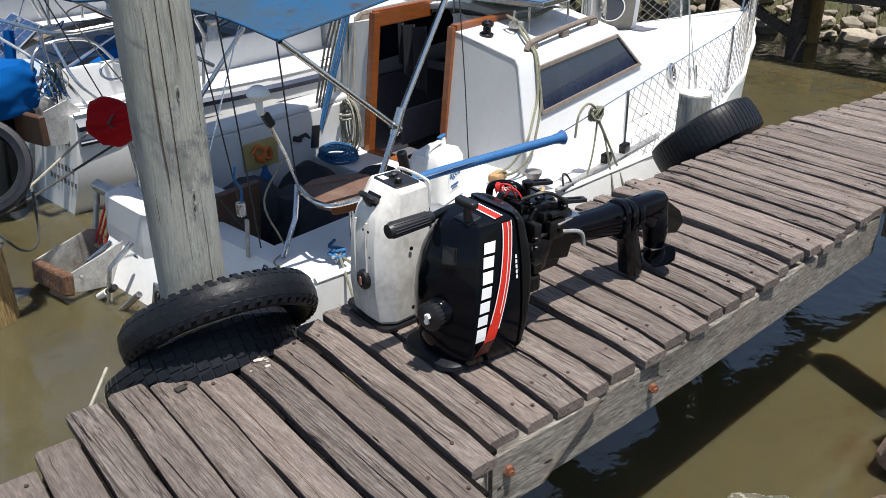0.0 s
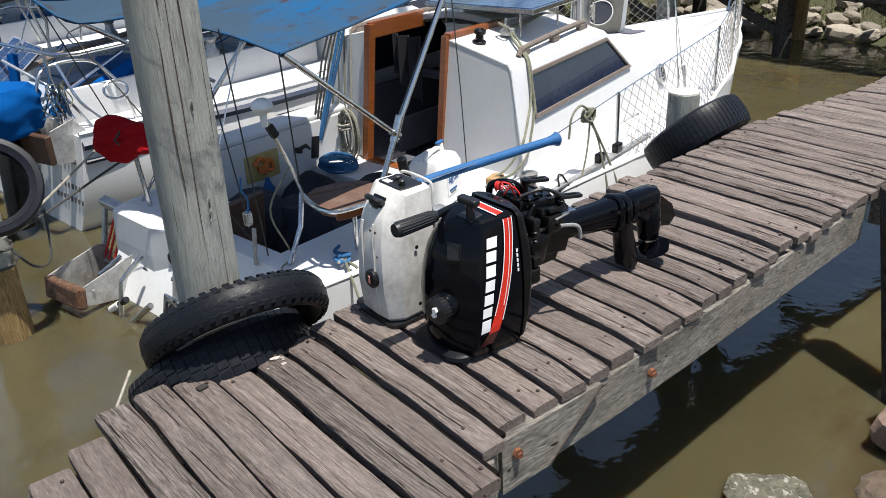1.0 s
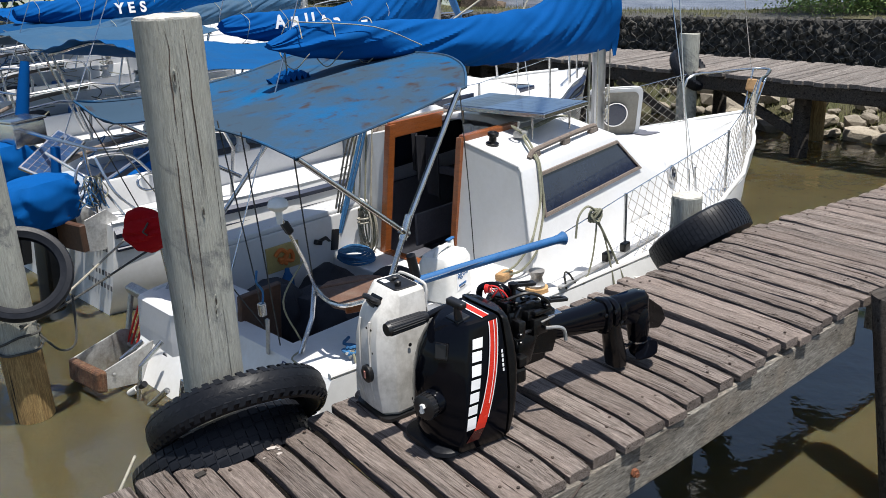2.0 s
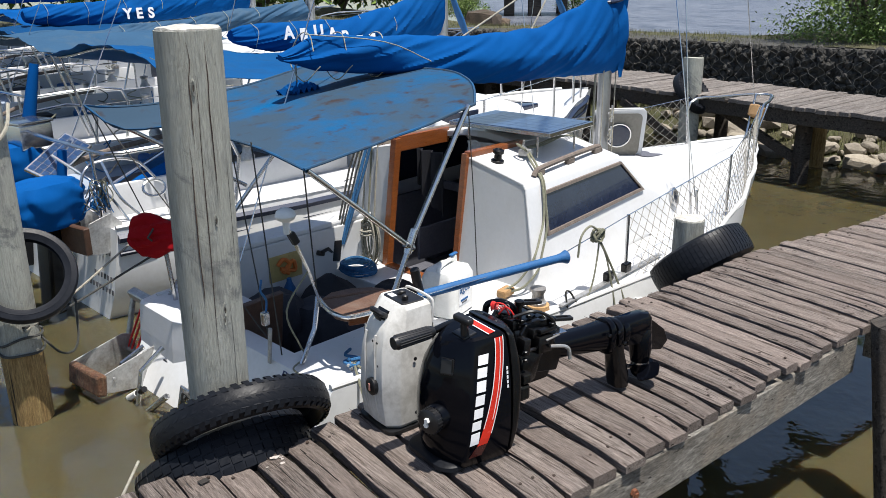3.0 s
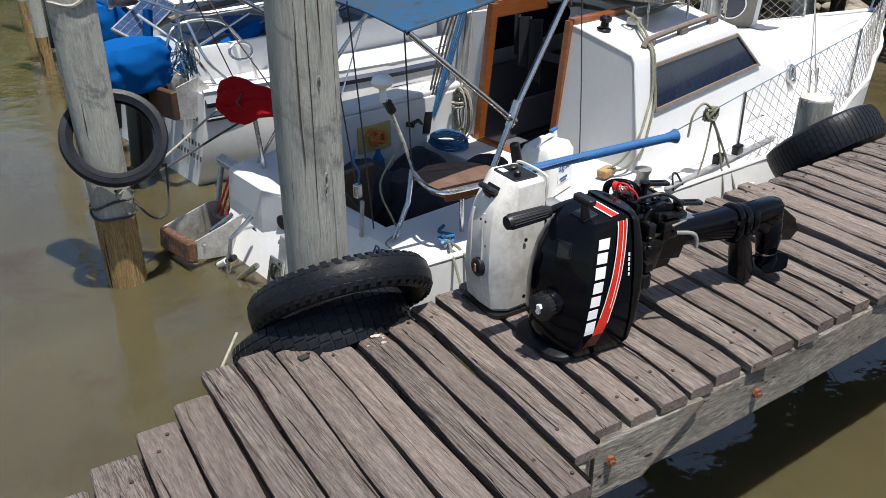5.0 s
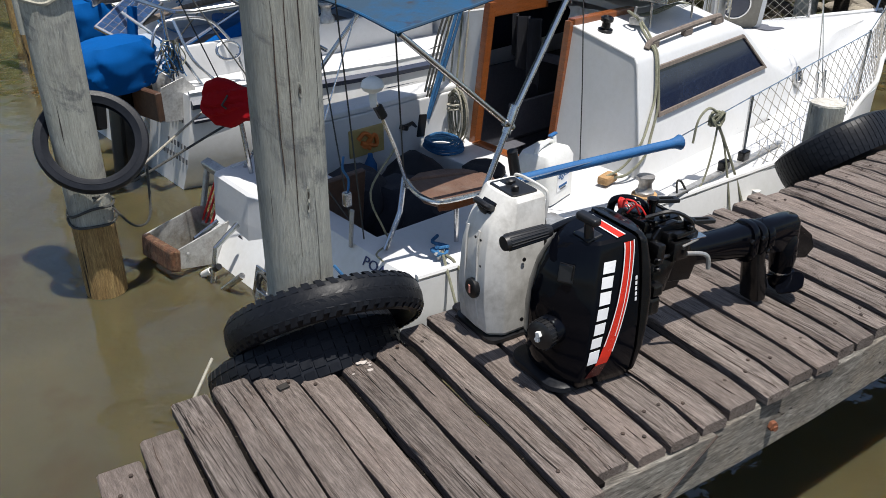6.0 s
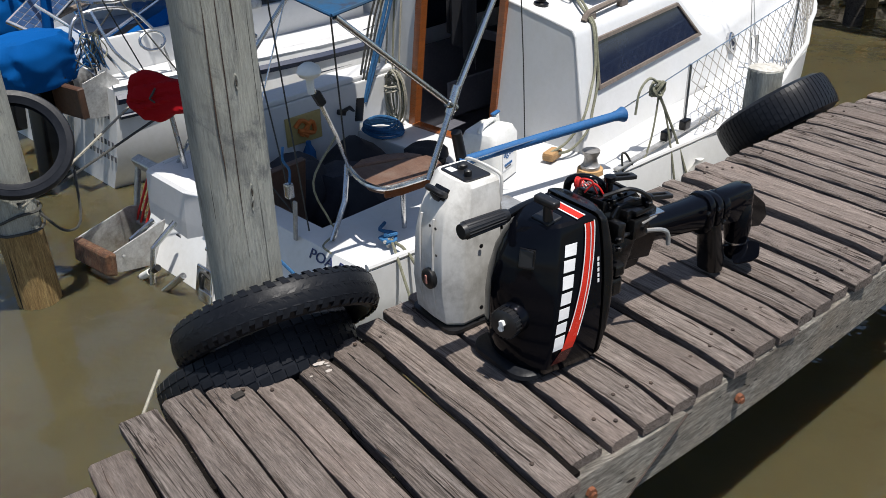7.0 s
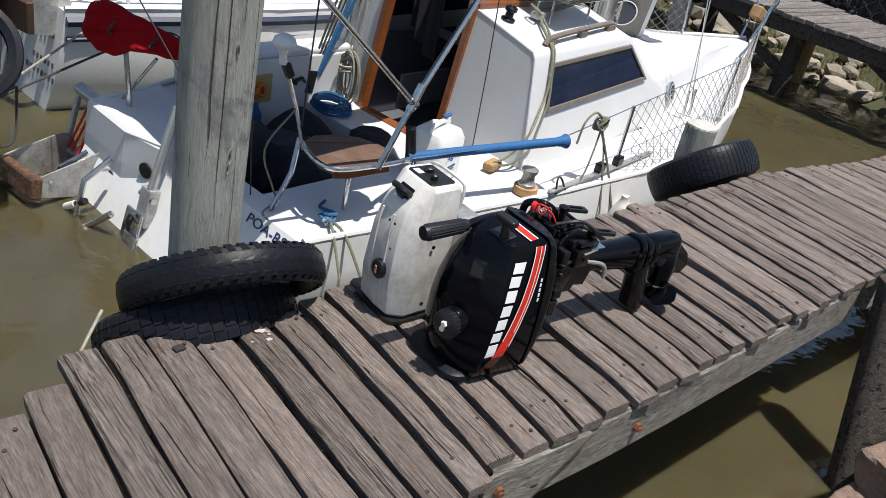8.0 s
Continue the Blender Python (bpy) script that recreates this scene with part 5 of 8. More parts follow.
# toe rail along the starboard and port edges
for side in (-1, 1):
    part("toe_rail", sweep([(s, side * (table(HB if side < 0 else HBP, s) - 0.012), table(SHEER, s) + 0.012) for s in [5.3 * k / 24 for k in range(25)]], 0.014, 8), "hull_white", boat, smooth=True)

# cockpit well
well = bmesh.new()
box((1.30, 0.98, 0.02), pose(0.75, 0.07, 0.01), 0, 1, well)
box((1.30, 0.02, 0.33), pose(0.75, -0.42, 0.165), 0, 1, well)
box((0.02, 0.98, 0.32), pose(0.10, 0.07, 0.165), 0, 1, well)
part("cockpit_well", well, "gelcoat", boat, "cockpit well, shaded by the canvas")
part("coaming", box((0.98, 0.03, 0.47), pose(0.90, 0.575, 0.245), 0.008, 2), "gelcoat", boat, "white cockpit side on the far side")
part("coaming_top", box((1.00, 0.17, 0.03), pose(0.90, 0.655, 0.495), 0.012, 2), "gelcoat", boat)
part("coaming_back", box((1.00, 0.03, 0.15), pose(0.90, 0.735, 0.405), 0.008, 2), "gelcoat", boat)
part("bridge_deck", box((0.30, 0.98, 0.20), pose(1.24, 0.07, 0.12), 0.01, 2), "gelcoat", boat)
bin_ = part("locker_insert", box((0.22, 0.012, 0.15), pose(0.74, 0.556, 0.33), 0.006, 2), "yellow_box", boat, "yellowed clear locker tray with orange cord")
part("cord", sweep([(0.68, 0.545, 0.35), (0.72, 0.54, 0.38), (0.76, 0.54, 0.34), (0.71, 0.54, 0.30), (0.78, 0.54, 0.36), (0.79, 0.54, 0.30), (0.70, 0.54, 0.33), (0.75, 0.54, 0.29)], 0.012, 6, curve=5), "orange", bin_, smooth=True)
part("hatch_board", box((0.24, 0.03, 0.46), pose(0.20, 0.0, 0.23, 8, 0, 4), 0.006), "ply", boat, "dark brown hatch board stood in the cockpit")

# cabin: sides lean in, the roof falls from the hatch runners to the shoulders
SHO = [(1.3, 0.862), (2.36, 0.874), (2.66, 0.63), (2.82, 0.56)]
RUN_S, RUN_P, RUN_END = -0.165, 0.42, 1.91


def star_y(s, z):
    """Starboard cabin side."""
    return -(0.733 - 0.05 * (s - 1.4) - 0.285 * (z - 0.345))


def port_y(s, z):
    return 0.80 - 0.05 * (s - 1.4) - 0.11 * (z - 0.345)


def roof_z(s, y):
    sh = table(SHO, s)
    d = min(y - star_y(s, sh), port_y(s, sh) - y)
    return sh + 0.212 * min(d, 0.41) + 0.03 * max(0.0, d - 0.41)


def lean_aft(s, z):
    return 0.16 * max(0.0, z - 0.33) * max(0.0, 1 - (s - 1.372) / 0.5)


def cab_side(s, side):
    """Points up the side and in over the shoulder, starboard (-1) or port (1)."""
    f = star_y if side < 0 else port_y
    sh, dz = table(SHO, s), deck_z(s) - 0.01
    ys = abs(f(s, sh))
    pts = [(f(s, dz), dz), (f(s, sh - 0.10), sh - 0.10), (f(s, sh - 0.026), sh - 0.026), (f(s, sh - 0.010) - side * 0.004, sh - 0.008)]
    for inset in (0.012, 0.028, 0.12):
        y = side * (ys - inset)
        pts.append((y, roof_z(s, y) + (0.002 if inset < 0.02 else 0.0)))
    return pts


def cab_ring(s, upto):
    """upto: None for a whole section, or the side whose roof stops at the hatch runner."""
    if upto is None:
        mid = [(y, roof_z(s, y)) for y in (-0.30, RUN_S, 0.0, 0.13, 0.26, RUN_P, 0.54)]
        pts = cab_side(s, -1) + mid + cab_side(s, 1)[::-1]
    elif upto < 0:
        pts = cab_side(s, -1) + [(y, roof_z(s, y)) for y in (-0.30, RUN_S)]
    else:
        pts = cab_side(s, 1) + [(y, roof_z(s, y)) for y in (0.54, RUN_P)]
    return [(s + lean_aft(s, z), y, z) for y, z in pts]


cab = loft([cab_ring(s, -1) for s in (1.372, 1.45, 1.6, 1.75, RUN_END)], closed=False, cap=False)
loft([cab_ring(s, 1) for s in (1.372, 1.45, 1.6, 1.75, RUN_END)], cab, False, False)
loft([cab_ring(s, None) for s in (RUN_END, 2.0, 2.1, 2.2, 2.28, 2.34, 2.38, 2.44, 2.52, 2.6, 2.66, 2.72, 2.80)], cab, False, False)
bmesh.ops.remove_doubles(cab, verts=cab.verts, dist=1e-4)
part("cabin", mesh_of(cab, "cabin", True, 28), "gelcoat", boat, "white cabin trunk with leaning sides and a sloping front")
TW = [(2.45, 0.672), (2.7, 0.655), (3.0, 0.598), (3.6, 0.44), (4.3, 0.23), (4.85, 0.07)]
TZ = [(2.45, 0.645), (2.9, 0.62), (3.6, 0.575), (4.3, 0.53), (4.85, 0.485)]
rings = []
for k in range(17):
    s = 2.5 + 2.35 * k / 16
    w, z, d = table(TW, s), table(TZ, s), deck_z(s) - 0.02
    t = max(0.02, w - 0.27 * (z - d))
    half = [(w, d), (t + 0.010, z - 0.045), (t - 0.012 * min(1, t / 0.1), z - 0.012), (t * 0.93, z), (t * 0.5, z + 0.022), (0.0, z + 0.03)]
    rings.append([(s, -o, zz) for o, zz in half] + [(s, o, zz) for o, zz in half[-2::-1]])
trunk = loft(rings, closed=False, cap=False)
part("fore_trunk", trunk, "gelcoat", boat, "raised white foredeck", True)


def on_side(s, z, lift, side=-1):
    return Vector((s, (star_y(s, z) if side < 0 else port_y(s, z)) + side * lift, z))


quad = [(1.548, 0.588), (2.565, 0.634), (2.365, 0.832), (1.583, 0.808)]
def pane(u, v, side=-1, lift=0.006):
    lo = Vector((*quad[0], 0)).lerp(Vector((*quad[1], 0)), u)
    hi = Vector((*quad[3], 0)).lerp(Vector((*quad[2], 0)), u)
    p = lo.lerp(hi, v)
    return on_side(p.x, p.y, lift, side)
for side in (-1, 1):
    win = part("window", sheet(lambda u, v: pane(u, v, side), 10, 3, 0.006), "smoke", boat, "long smoked cabin window", True)
    edges = [((0, 0), (1, 0)), ((1, 0), (1, 1)), ((1, 1), (0, 1)), ((0, 1), (0, 0))]
    for (u0, v0), (u1, v1) in edges:
        e = bmesh.new()
        rings = []
        for j in range(9):
            t = j / 8
            u, v = u0 + (u1 - u0) * t, v0 + (v1 - v0) * t
            du, dv = (0.0, 0.075 * (1 if v0 < 0.5 else -1)) if v0 == v1 else (0.016 * (1 if u0 < 0.5 else -1), 0.0)
            rings.append([pane(u, v, side, 0.004), pane(u, v, side, 0.016), pane(u + du, v + dv, side, 0.015), pane(u + du, v + dv, side, 0.004)])
        part("window_frame", loft(rings, e), "grey_teak", win, "weathered wooden window trim")

# porthole in the fore trunk
pt = pose(2.987, -0.572, 0.496, 75, 0, 14)
port = part("porthole", lathe([(0.062, -0.01), (0.064, 0.008), (0.056, 0.014), (0.041, 0.013), (0.040, 0.004)], 28, pt), "steel", boat, "round porthole with a metal rim", True)
part("glass", lathe([(0.041, 0.005), (0.0005, 0.005)], 24, pt), "smoke", port)
for k in range(6):
    part("screw", lathe([(0.004, 0.012), (0.003, 0.0165), (0.0003, 0.017)], 6, pt @ pose(0.051 * math.cos(k * 1.047), 0.051 * math.sin(k * 1.047), 0)), "dull_metal", port)

# aft bulkhead with the companionway
DL, DR, DB = 0.415, -0.178, 0.205
f = lambda z: 1.368 + 0.16 * max(0, z - 0.33)
bk = bmesh.new()
def panel(pts, bm):
    rings = [[(f(z) + dx, y, z) for y, z in pts] for dx in (0, 0.03)]
    return loft(rings, bm)
panel([(-0.737, 0.30), (DR, 0.30), (DR, 0.944), (-0.30, 0.919), (-0.555, 0.866), (-0.578, 0.853), (-0.590, 0.83)], bk)
panel([(DL, 0.12), (0.80, 0.12), (0.752, 0.83), (0.74, 0.853), (0.715, 0.866), (DL, 0.93)], bk)
panel([(DR, 0.0), (DL, 0.0), (DL, DB), (DR, DB)], bk)
part("bulkhead", bk, "gelcoat", boat, "white cabin end wall")
part("wall_edge", sweep([(f(z) + 0.004, y, z) for y, z in ((-0.733, 0.335), (-0.605, 0.79), (-0.588, 0.838), (-0.572, 0.858), (-0.545, 0.868), (-0.30, 0.919), (DR, 0.943))], 0.007, 8, curve=2), "gelcoat", boat, "rounded white cabin edge", True)
def jamb(y, w, z0, z1):
    return loft([[(f(z) - 0.025, y - w, z), (f(z) + 0.02, y - w, z), (f(z) + 0.02, y + w, z), (f(z) - 0.025, y + w, z)] for z in (z0, z1)])
door = part("companionway", jamb(DL - 0.012, 0.022, DB, 0.972), "teak", boat, "varnished wood companionway frame, open")
part("jamb", jamb(DR + 0.012, 0.018, DB, 0.966), "teak", door)
part("sill", box((0.06, DL - DR - 0.05, 0.03), pose(f(DB) - 0.005, (DL + DR) / 2, DB + 0.012), 0.005), "teak", door)
part("hatch_runner", box((0.45, 0.026, 0.094), pose(1.69, RUN_P - 0.004, 0.936, 0, 0, 0), 0.004), "teak", door, "varnished side board of the hatch")
part("hatch_runner", box((0.45, 0.045, 0.034), pose(1.69, RUN_S - 0.004, 0.960, 0, 0, 0), 0.006, 2), "teak", door, "varnished hatch runner")
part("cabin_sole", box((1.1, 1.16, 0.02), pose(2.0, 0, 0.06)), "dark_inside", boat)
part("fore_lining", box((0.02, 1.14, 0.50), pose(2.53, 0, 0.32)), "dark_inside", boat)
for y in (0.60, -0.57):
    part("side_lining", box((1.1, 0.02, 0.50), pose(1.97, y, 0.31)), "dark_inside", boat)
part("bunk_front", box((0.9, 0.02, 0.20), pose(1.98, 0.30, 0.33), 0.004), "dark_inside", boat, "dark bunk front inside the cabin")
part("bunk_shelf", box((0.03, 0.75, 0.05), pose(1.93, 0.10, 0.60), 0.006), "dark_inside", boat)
part("berth_curtain", sheet(lambda u, v: Vector((1.86 + 0.02 * math.sin(14 * u) + 0.01 * math.sin(9 * v), 0.20 - 0.36 * u, 0.93 - 0.17 * v * (1 - 0.25 * u) + 0.01 * math.sin(5 * u))), 18, 8, 0.004), "white_plastic", boat, "pale cloth hung inside the cabin")
part("hung_cloth", sheet(lambda u, v: Vector((1.60 + 0.025 * math.sin(16 * u), 0.37 - 0.22 * u, 0.90 - (0.22 + 0.16 * u) * v)), 16, 8, 0.004), "dark_cloth", boat, "dark cloth hung in the hatch opening")

# sliding hatch pushed forward, roof rails, solar panel
arch = lambda y: 0.952 + 0.038 * max(0.0, 1 - ((y - 0.13) / 0.31) ** 2)
ys_ = [-0.155 + 0.57 * k / 14 for k in range(15)]
part("sliding_hatch", loft([[(s + dx, y, arch(y) + dz_) for y in ys_] + [(s + dx, y, arch(y) - 0.030 + dz_) for y in ys_[::-1]] for s, dx, dz_ in ((1.895, 0, -0.004), (1.90, 0, 0.002), (2.36, 0, 0.0), (2.38, 0, -0.012))]), "gelcoat", boat, "white arched sliding hatch, pushed open", True)
part("hatch_block", box((0.34, 0.36, 0.05), pose(2.14, -0.02, 1.012, 0, 1, 6), 0.01, 2), "gelcoat", boat, "white box under the panel")
for side in (-1, 1):
    o = lambda s, y, dz_: (s, y if side < 0 else 0.16 - y, roof_z(s, y) + dz_)
    r = part("hand_rail", sweep([o(1.585, -0.535, 0.004), o(1.61, -0.532, 0.026), o(1.66, -0.528, 0.036), o(1.95, -0.495, 0.040), o(2.24, -0.462, 0.036), o(2.28, -0.458, 0.024), o(2.30, -0.456, 0.002)], 0.015, 8, curve=3), "grey_teak", boat, "weathered wooden grab rail", True)
    for s, y in ((1.64, -0.530), (1.95, -0.495), (2.25, -0.462)):
        q = o(s, y, 0.014)
        part("rail_foot", box((0.075, 0.028, 0.036), pose(*q, 0, 0, 6 * -side), 0.006), "grey_teak", r)
part("winch", lathe([(0.036, 0), (0.036, 0.014), (0.022, 0.022), (0.020, 0.046), (0.030, 0.054), (0.031, 0.070), (0.020, 0.076), (0.014, 0.070), (0.0005, 0.070)], 22, pose(1.565, -0.298, roof_z(1.565, -0.298) - 0.004, 8, 0, 0)), "black_metal", boat, "small dark winch on the cabin roof", True)
SP = pose(2.0, -0.095, 1.052, 0, 0, 5.5)
sol = part("solar_panel", box((0.465, 0.70, 0.026), SP, 0.003), "steel", boat, "framed solar panel on the cabin roof")
for i in range(6):
    for j in range(9):
        part("cell", box((0.071, 0.072, 0.002), SP @ pose((i - 2.5) * 0.073, (j - 4) * 0.074, 0.0140)), "cell", sol)
for x in (1.83, 2.17):
    for y in (-0.36, 0.16):
        part("leg", rod((x, y, roof_z(x, y) - 0.01), (x, y, 1.045), 0.006), "steel", sol)


def winch(x, y, z, base, s=1.0):
    w = part("winch", lathe([(0.036 * s, 0), (0.036 * s, 0.012 * s), (0.028 * s, 0.02 * s), (0.024 * s, 0.045 * s), (0.033 * s, 0.062 * s), (0.034 * s, 0.072 * s), (0.020 * s, 0.076 * s), (0.0005, 0.076 * s)], 22, pose(x, y, z)), "dull_metal", boat, "small metal sheet winch", True)
    part("pad", lathe([(0.05 * s, -0.034), (0.048 * s, 0.0), (0.0005, 0.0)], 20, pose(x, y, z)), base, w, "wooden winch pad", True)
    return w


winch(1.19, -0.895, 0.375, "cork", 1.15)
part("cam_block", box((0.10, 0.055, 0.04), pose(1.225, -0.66, 0.365, 0, 0, 10), 0.012, 2), "cork", boat, "wooden block with a jammed line")
cl = part("cleat", box((0.08, 0.014, 0.01), pose(0.18, -0.72, 0.365, 0, 0, 20), 0.004, 2), "dull_metal", boat, "horn cleat wound with blue rope")
for k in (-1, 1):
    part("foot", box((0.012, 0.012, 0.03), pose(0.18 + k * 0.014, -0.72 + k * 0.005, 0.348), 0.002), "dull_metal", cl)
part("rope_turns", sweep([(0.15, -0.74, 0.36), (0.18, -0.70, 0.378), (0.21, -0.72, 0.365), (0.17, -0.75, 0.362), (0.15, -0.70, 0.37), (0.20, -0.735, 0.38), (0.22, -0.69, 0.362), (0.16, -0.72, 0.385)], 0.007, 6, curve=6), "rope_blue", cl, smooth=True)

# mast, boom and sail cover
mast = part("mast", loft([[(2.98 + 0.055 * math.cos(a), 0.038 * math.sin(a), z) for a in (2 * math.pi * k / 18 for k in range(18))] for z in (0.62, 1.5, 4.0, 7.2)]), "galv", boat, "oval aluminium mast", True)
for x, y in ((2.90, -0.045), (2.925, 0.050), (3.045, -0.040), (3.06, 0.012), (2.885, 0.01)):
    part("halyard", sweep([(x, y, 0.66), (x + 0.008, y * 0.9, 1.2), (x + 0.012, y * 0.8, 2.6)], 0.0042, 6), "rope_pale" if y < 0.03 else "rope_grey", mast, "halyard down the mast", True)
for z, y, sg in ((0.84, -0.042, -1), (0.98, -0.042, -1), (0.90, 0.042, 1)):
    c_ = part("cleat", rod((2.985, y, z), (2.985, y + sg * 0.022, z), 0.010, segs=8), "dull_metal", mast, "cast cleat with rope turns", True)
    part("cleat_bar", rod((2.985, y + sg * 0.024, z - 0.055), (2.985, y + sg * 0.026, z + 0.055), 0.007, segs=8), "dull_metal", c_, smooth=True)
    part("rope_turns", sweep([(2.985 + 0.020 * math.cos(k * 1.3), y + sg * (0.020 + 0.004 * (k % 3)), z + 0.035 * math.sin(k * 0.9)) for k in range(14)], 0.0042, 5, curve=3), "rope_pale", c_, smooth=True)
part("mast_foot", box((0.16, 0.13, 0.03), pose(2.98, 0, 0.655), 0.008, 2), "dull_metal", boat, smooth=True)
part("boom", rod((0.50, 0, 1.535), (2.92, 0, 1.27), 0.03, segs=12), "galv", boat, smooth=True)


def sail_cover(profile, wide, seed=1.0, n=230, m=72, jag=1.0):
    """A laced canvas cover over a furled sail, with slanting creases; profile: (s, foot, top)."""
    b = bmesh.new()
    g = []
    s0, s1 = profile[0][0], profile[-1][0]
    for i in range(n + 1):
        s = s0 + (s1 - s0) * i / n
        lo, hi = table([(p[0], p[1]) for p in profile], s), table([(p[0], p[2]) for p in profile], s)
        ring = []
        near = min(1.0, 0.5 + 0.5 * math.sqrt(min(1.0, i / n * 14)))
        for k in range(m):
            a = 2 * math.pi * k / m
            c, d = math.cos(a), math.sin(a)
            w = wide * (0.55 + 0.45 * min(1, (hi - lo) / 0.3)) * (1 - 0.35 * max(0, d)) * near
            y, z = c * w, (lo + hi) / 2 + d * (hi - lo) / 2 * near
            broad = noise.noise(Vector((s * 2.4 + z * 2.0 + seed, c * 1.2, z * 1.2 - s * 1.2))) * 0.034
            ridge = 0.42 - abs(noise.noise(Vector((s * 5.5 - d * 2.4 + seed * 3, c * 0.5, d * 0.3)))) * 1.5
            crease = 0.014 * ridge + 0.012 * noise.noise(Vector((s * 11.0 - d * 4.2 + seed, c * 0.6, d * 0.5))) + 0.002 * noise.noise(Vector((s * 24.0 - d * 7.0 + seed, c, d)))
            fold = broad + crease
            ring.append(b.verts.new((s, y + c * fold * jag, z + d * fold * 0.5 * jag)))
        g.append(ring)
    for u, v in zip(g, g[1:]):
        for k in range(m):
            b.faces.new((u[k], u[(k + 1) % m], v[(k + 1) % m], v[k]))
    b.faces.new(g[0][::-1])
    b.faces.new(g[-1])
    return b


cover = part("sail_cover", sail_cover([(0.42, 1.515, 1.57), (0.65, 1.475, 1.63), (1.0, 1.415, 1.615), (1.7, 1.305, 1.56), (2.3, 1.265, 1.575), (2.65, 1.25, 1.67), (2.9, 1.245, 1.80), (3.06, 1.245, 1.86)], 0.105), "canvas", boat, "bright blue canvas cover laced over the furled sail", True)
for s in (0.55, 0.74, 0.98):
    z = 1.62 - (s - 0.5) * 0.05
    part("lashing", sweep([(s, -0.075, z - 0.05), (s + 0.015, -0.03, z + 0.02), (s + 0.01, 0.04, z + 0.015), (s - 0.02, 0.085, z - 0.10), (s - 0.01, 0.0, z - 0.19), (s + 0.03, -0.08, z - 0.12)], 0.0028, 6, curve=5), "rope_pale", cover, smooth=True)
part("lashing", sweep([(0.55, -0.02, 1.64), (0.95, -0.11, 1.585), (1.25, -0.12, 1.47)], 0.0028, 6, curve=4), "rope_pale", cover, smooth=True)

part("collar", sweep([(2.90, -0.07, 1.700), (2.985, -0.100, 1.715), (3.055, -0.06, 1.745), (3.065, 0.04, 1.745), (2.95, 0.09, 1.715), (2.88, 0.04, 1.700), (2.88, -0.04, 1.698), (2.90, -0.07, 1.700)], 0.011, 8, curve=4), "navy", cover, "dark tie round the cover at the mast", True)
part("flap", sheet(lambda u, v: Vector((3.03 + 0.045 * u, -0.075 + 0.012 * math.sin(9 * v + 2 * u), 1.215 + 0.50 * v)), 3, 16, 0.004), "canvas", cover, "loose hanging edge of the cover", True)
part("lazy_line", sweep([(1.64, 0.06, 1.545), (2.50, 0.05, 1.89), (2.539, 0.05, 1.916)], 0.0055, 6), "rope_pale", boat, "white lazy line up from the boom", True)
part("lazy_line", sweep([(2.26, 0.06, 1.545), (2.51, 0.05, 1.88), (2.539, 0.05, 1.916)], 0.0055, 6), "rope_pale", boat, smooth=True)
part("lazy_line", sweep([(2.539, 0.05, 1.916), (2.96, 0.03, 4.6)], 0.0045, 6), "rope_pale", boat, smooth=True)

# sun awning over the cockpit
def soft(rows, x):
    """A smooth line through the rows."""
    for k in range(len(rows) - 1):
        (xa, ya), (xb, yb) = rows[k], rows[k + 1]
        if x <= xb + 1e-9:
            la = rows[max(0, k - 1)]
            lb = rows[min(len(rows) - 1, k + 2)]
            ma, mb = (yb - la[1]) / (xb - la[0]) * (xb - xa), (lb[1] - ya) / (lb[0] - xa) * (xb - xa)
            t = (x - xa) / (xb - xa)
            return ya * (2 * t ** 3 - 3 * t * t + 1) + ma * (t ** 3 - 2 * t * t + t) + yb * (3 * t * t - 2 * t ** 3) + mb * (t ** 3 - t * t)
    return rows[-1][1]


def awning(u, v):
    s0 = soft([(0, -0.07), (0.25, -0.02), (0.5, 0.0), (0.75, 0.02), (0.92, -0.15), (1, -0.24)], v)
    z0 = soft([(0, 1.243), (0.25, 1.262), (0.5, 1.266), (0.75, 1.262), (0.92, 1.245), (1, 1.345)], v)
    s1 = soft([(0, 0.83), (0.1, 0.98), (0.2, 1.10), (0.4, 1.24), (0.68, 1.19), (1, 1.03)], v)
    z1 = soft([(0, 1.37), (0.1, 1.40), (0.2, 1.42), (0.4, 1.432), (0.68, 1.428), (1, 1.42)], v)
    y = -0.81 + 1.41 * v + 0.05 * math.sin(math.pi * u) * (1 - v)
    z = z0 + (z1 - z0) * u
    z -= 0.058 * math.sin(math.pi * u ** 0.8) * v ** 4 + 0.030 * math.sin(math.pi * u) * (1 - v) ** 3
    z += 0.030 * math.sin(math.pi * v) * math.sin(math.pi * u)
    s = s0 + (s1 - s0) * u
    z += 0.010 * noise.noise(Vector((s * 4, y * 4, 0.3))) * math.sin(math.pi * u)
    return Vector((s, y, z))


aw = part("awning", sheet(awning, 34, 44, 0.004), "old_canvas", boat, "blue cockpit awning, its top stained grey brown", True)
hem = [awning(0, v / 20) for v in range(21)] + [awning(u / 20, 1) for u in range(1, 21)] + [awning(1, 1 - v / 20) for v in range(1, 21)] + [awning(1 - u / 20, 0) for u in range(1, 20)]
part("hem", sweep([p + Vector((0, 0, 0.001)) for p in hem] + [hem[0]], 0.006, 6), "old_canvas", aw, "stitched blue hem", True)
part("tuck", sheet(lambda u, v: awning(0.42 + 0.13 * u, 0.60 + 0.10 * v) + Vector((0, 0, 0.03 * math.sin(math.pi * u) * math.sin(math.pi * v) + 0.014 * math.sin(30 * u + 8 * v) + 0.012)), 22, 8, 0.003), "canvas", aw, "bunched blue cloth hung from the boom", True)
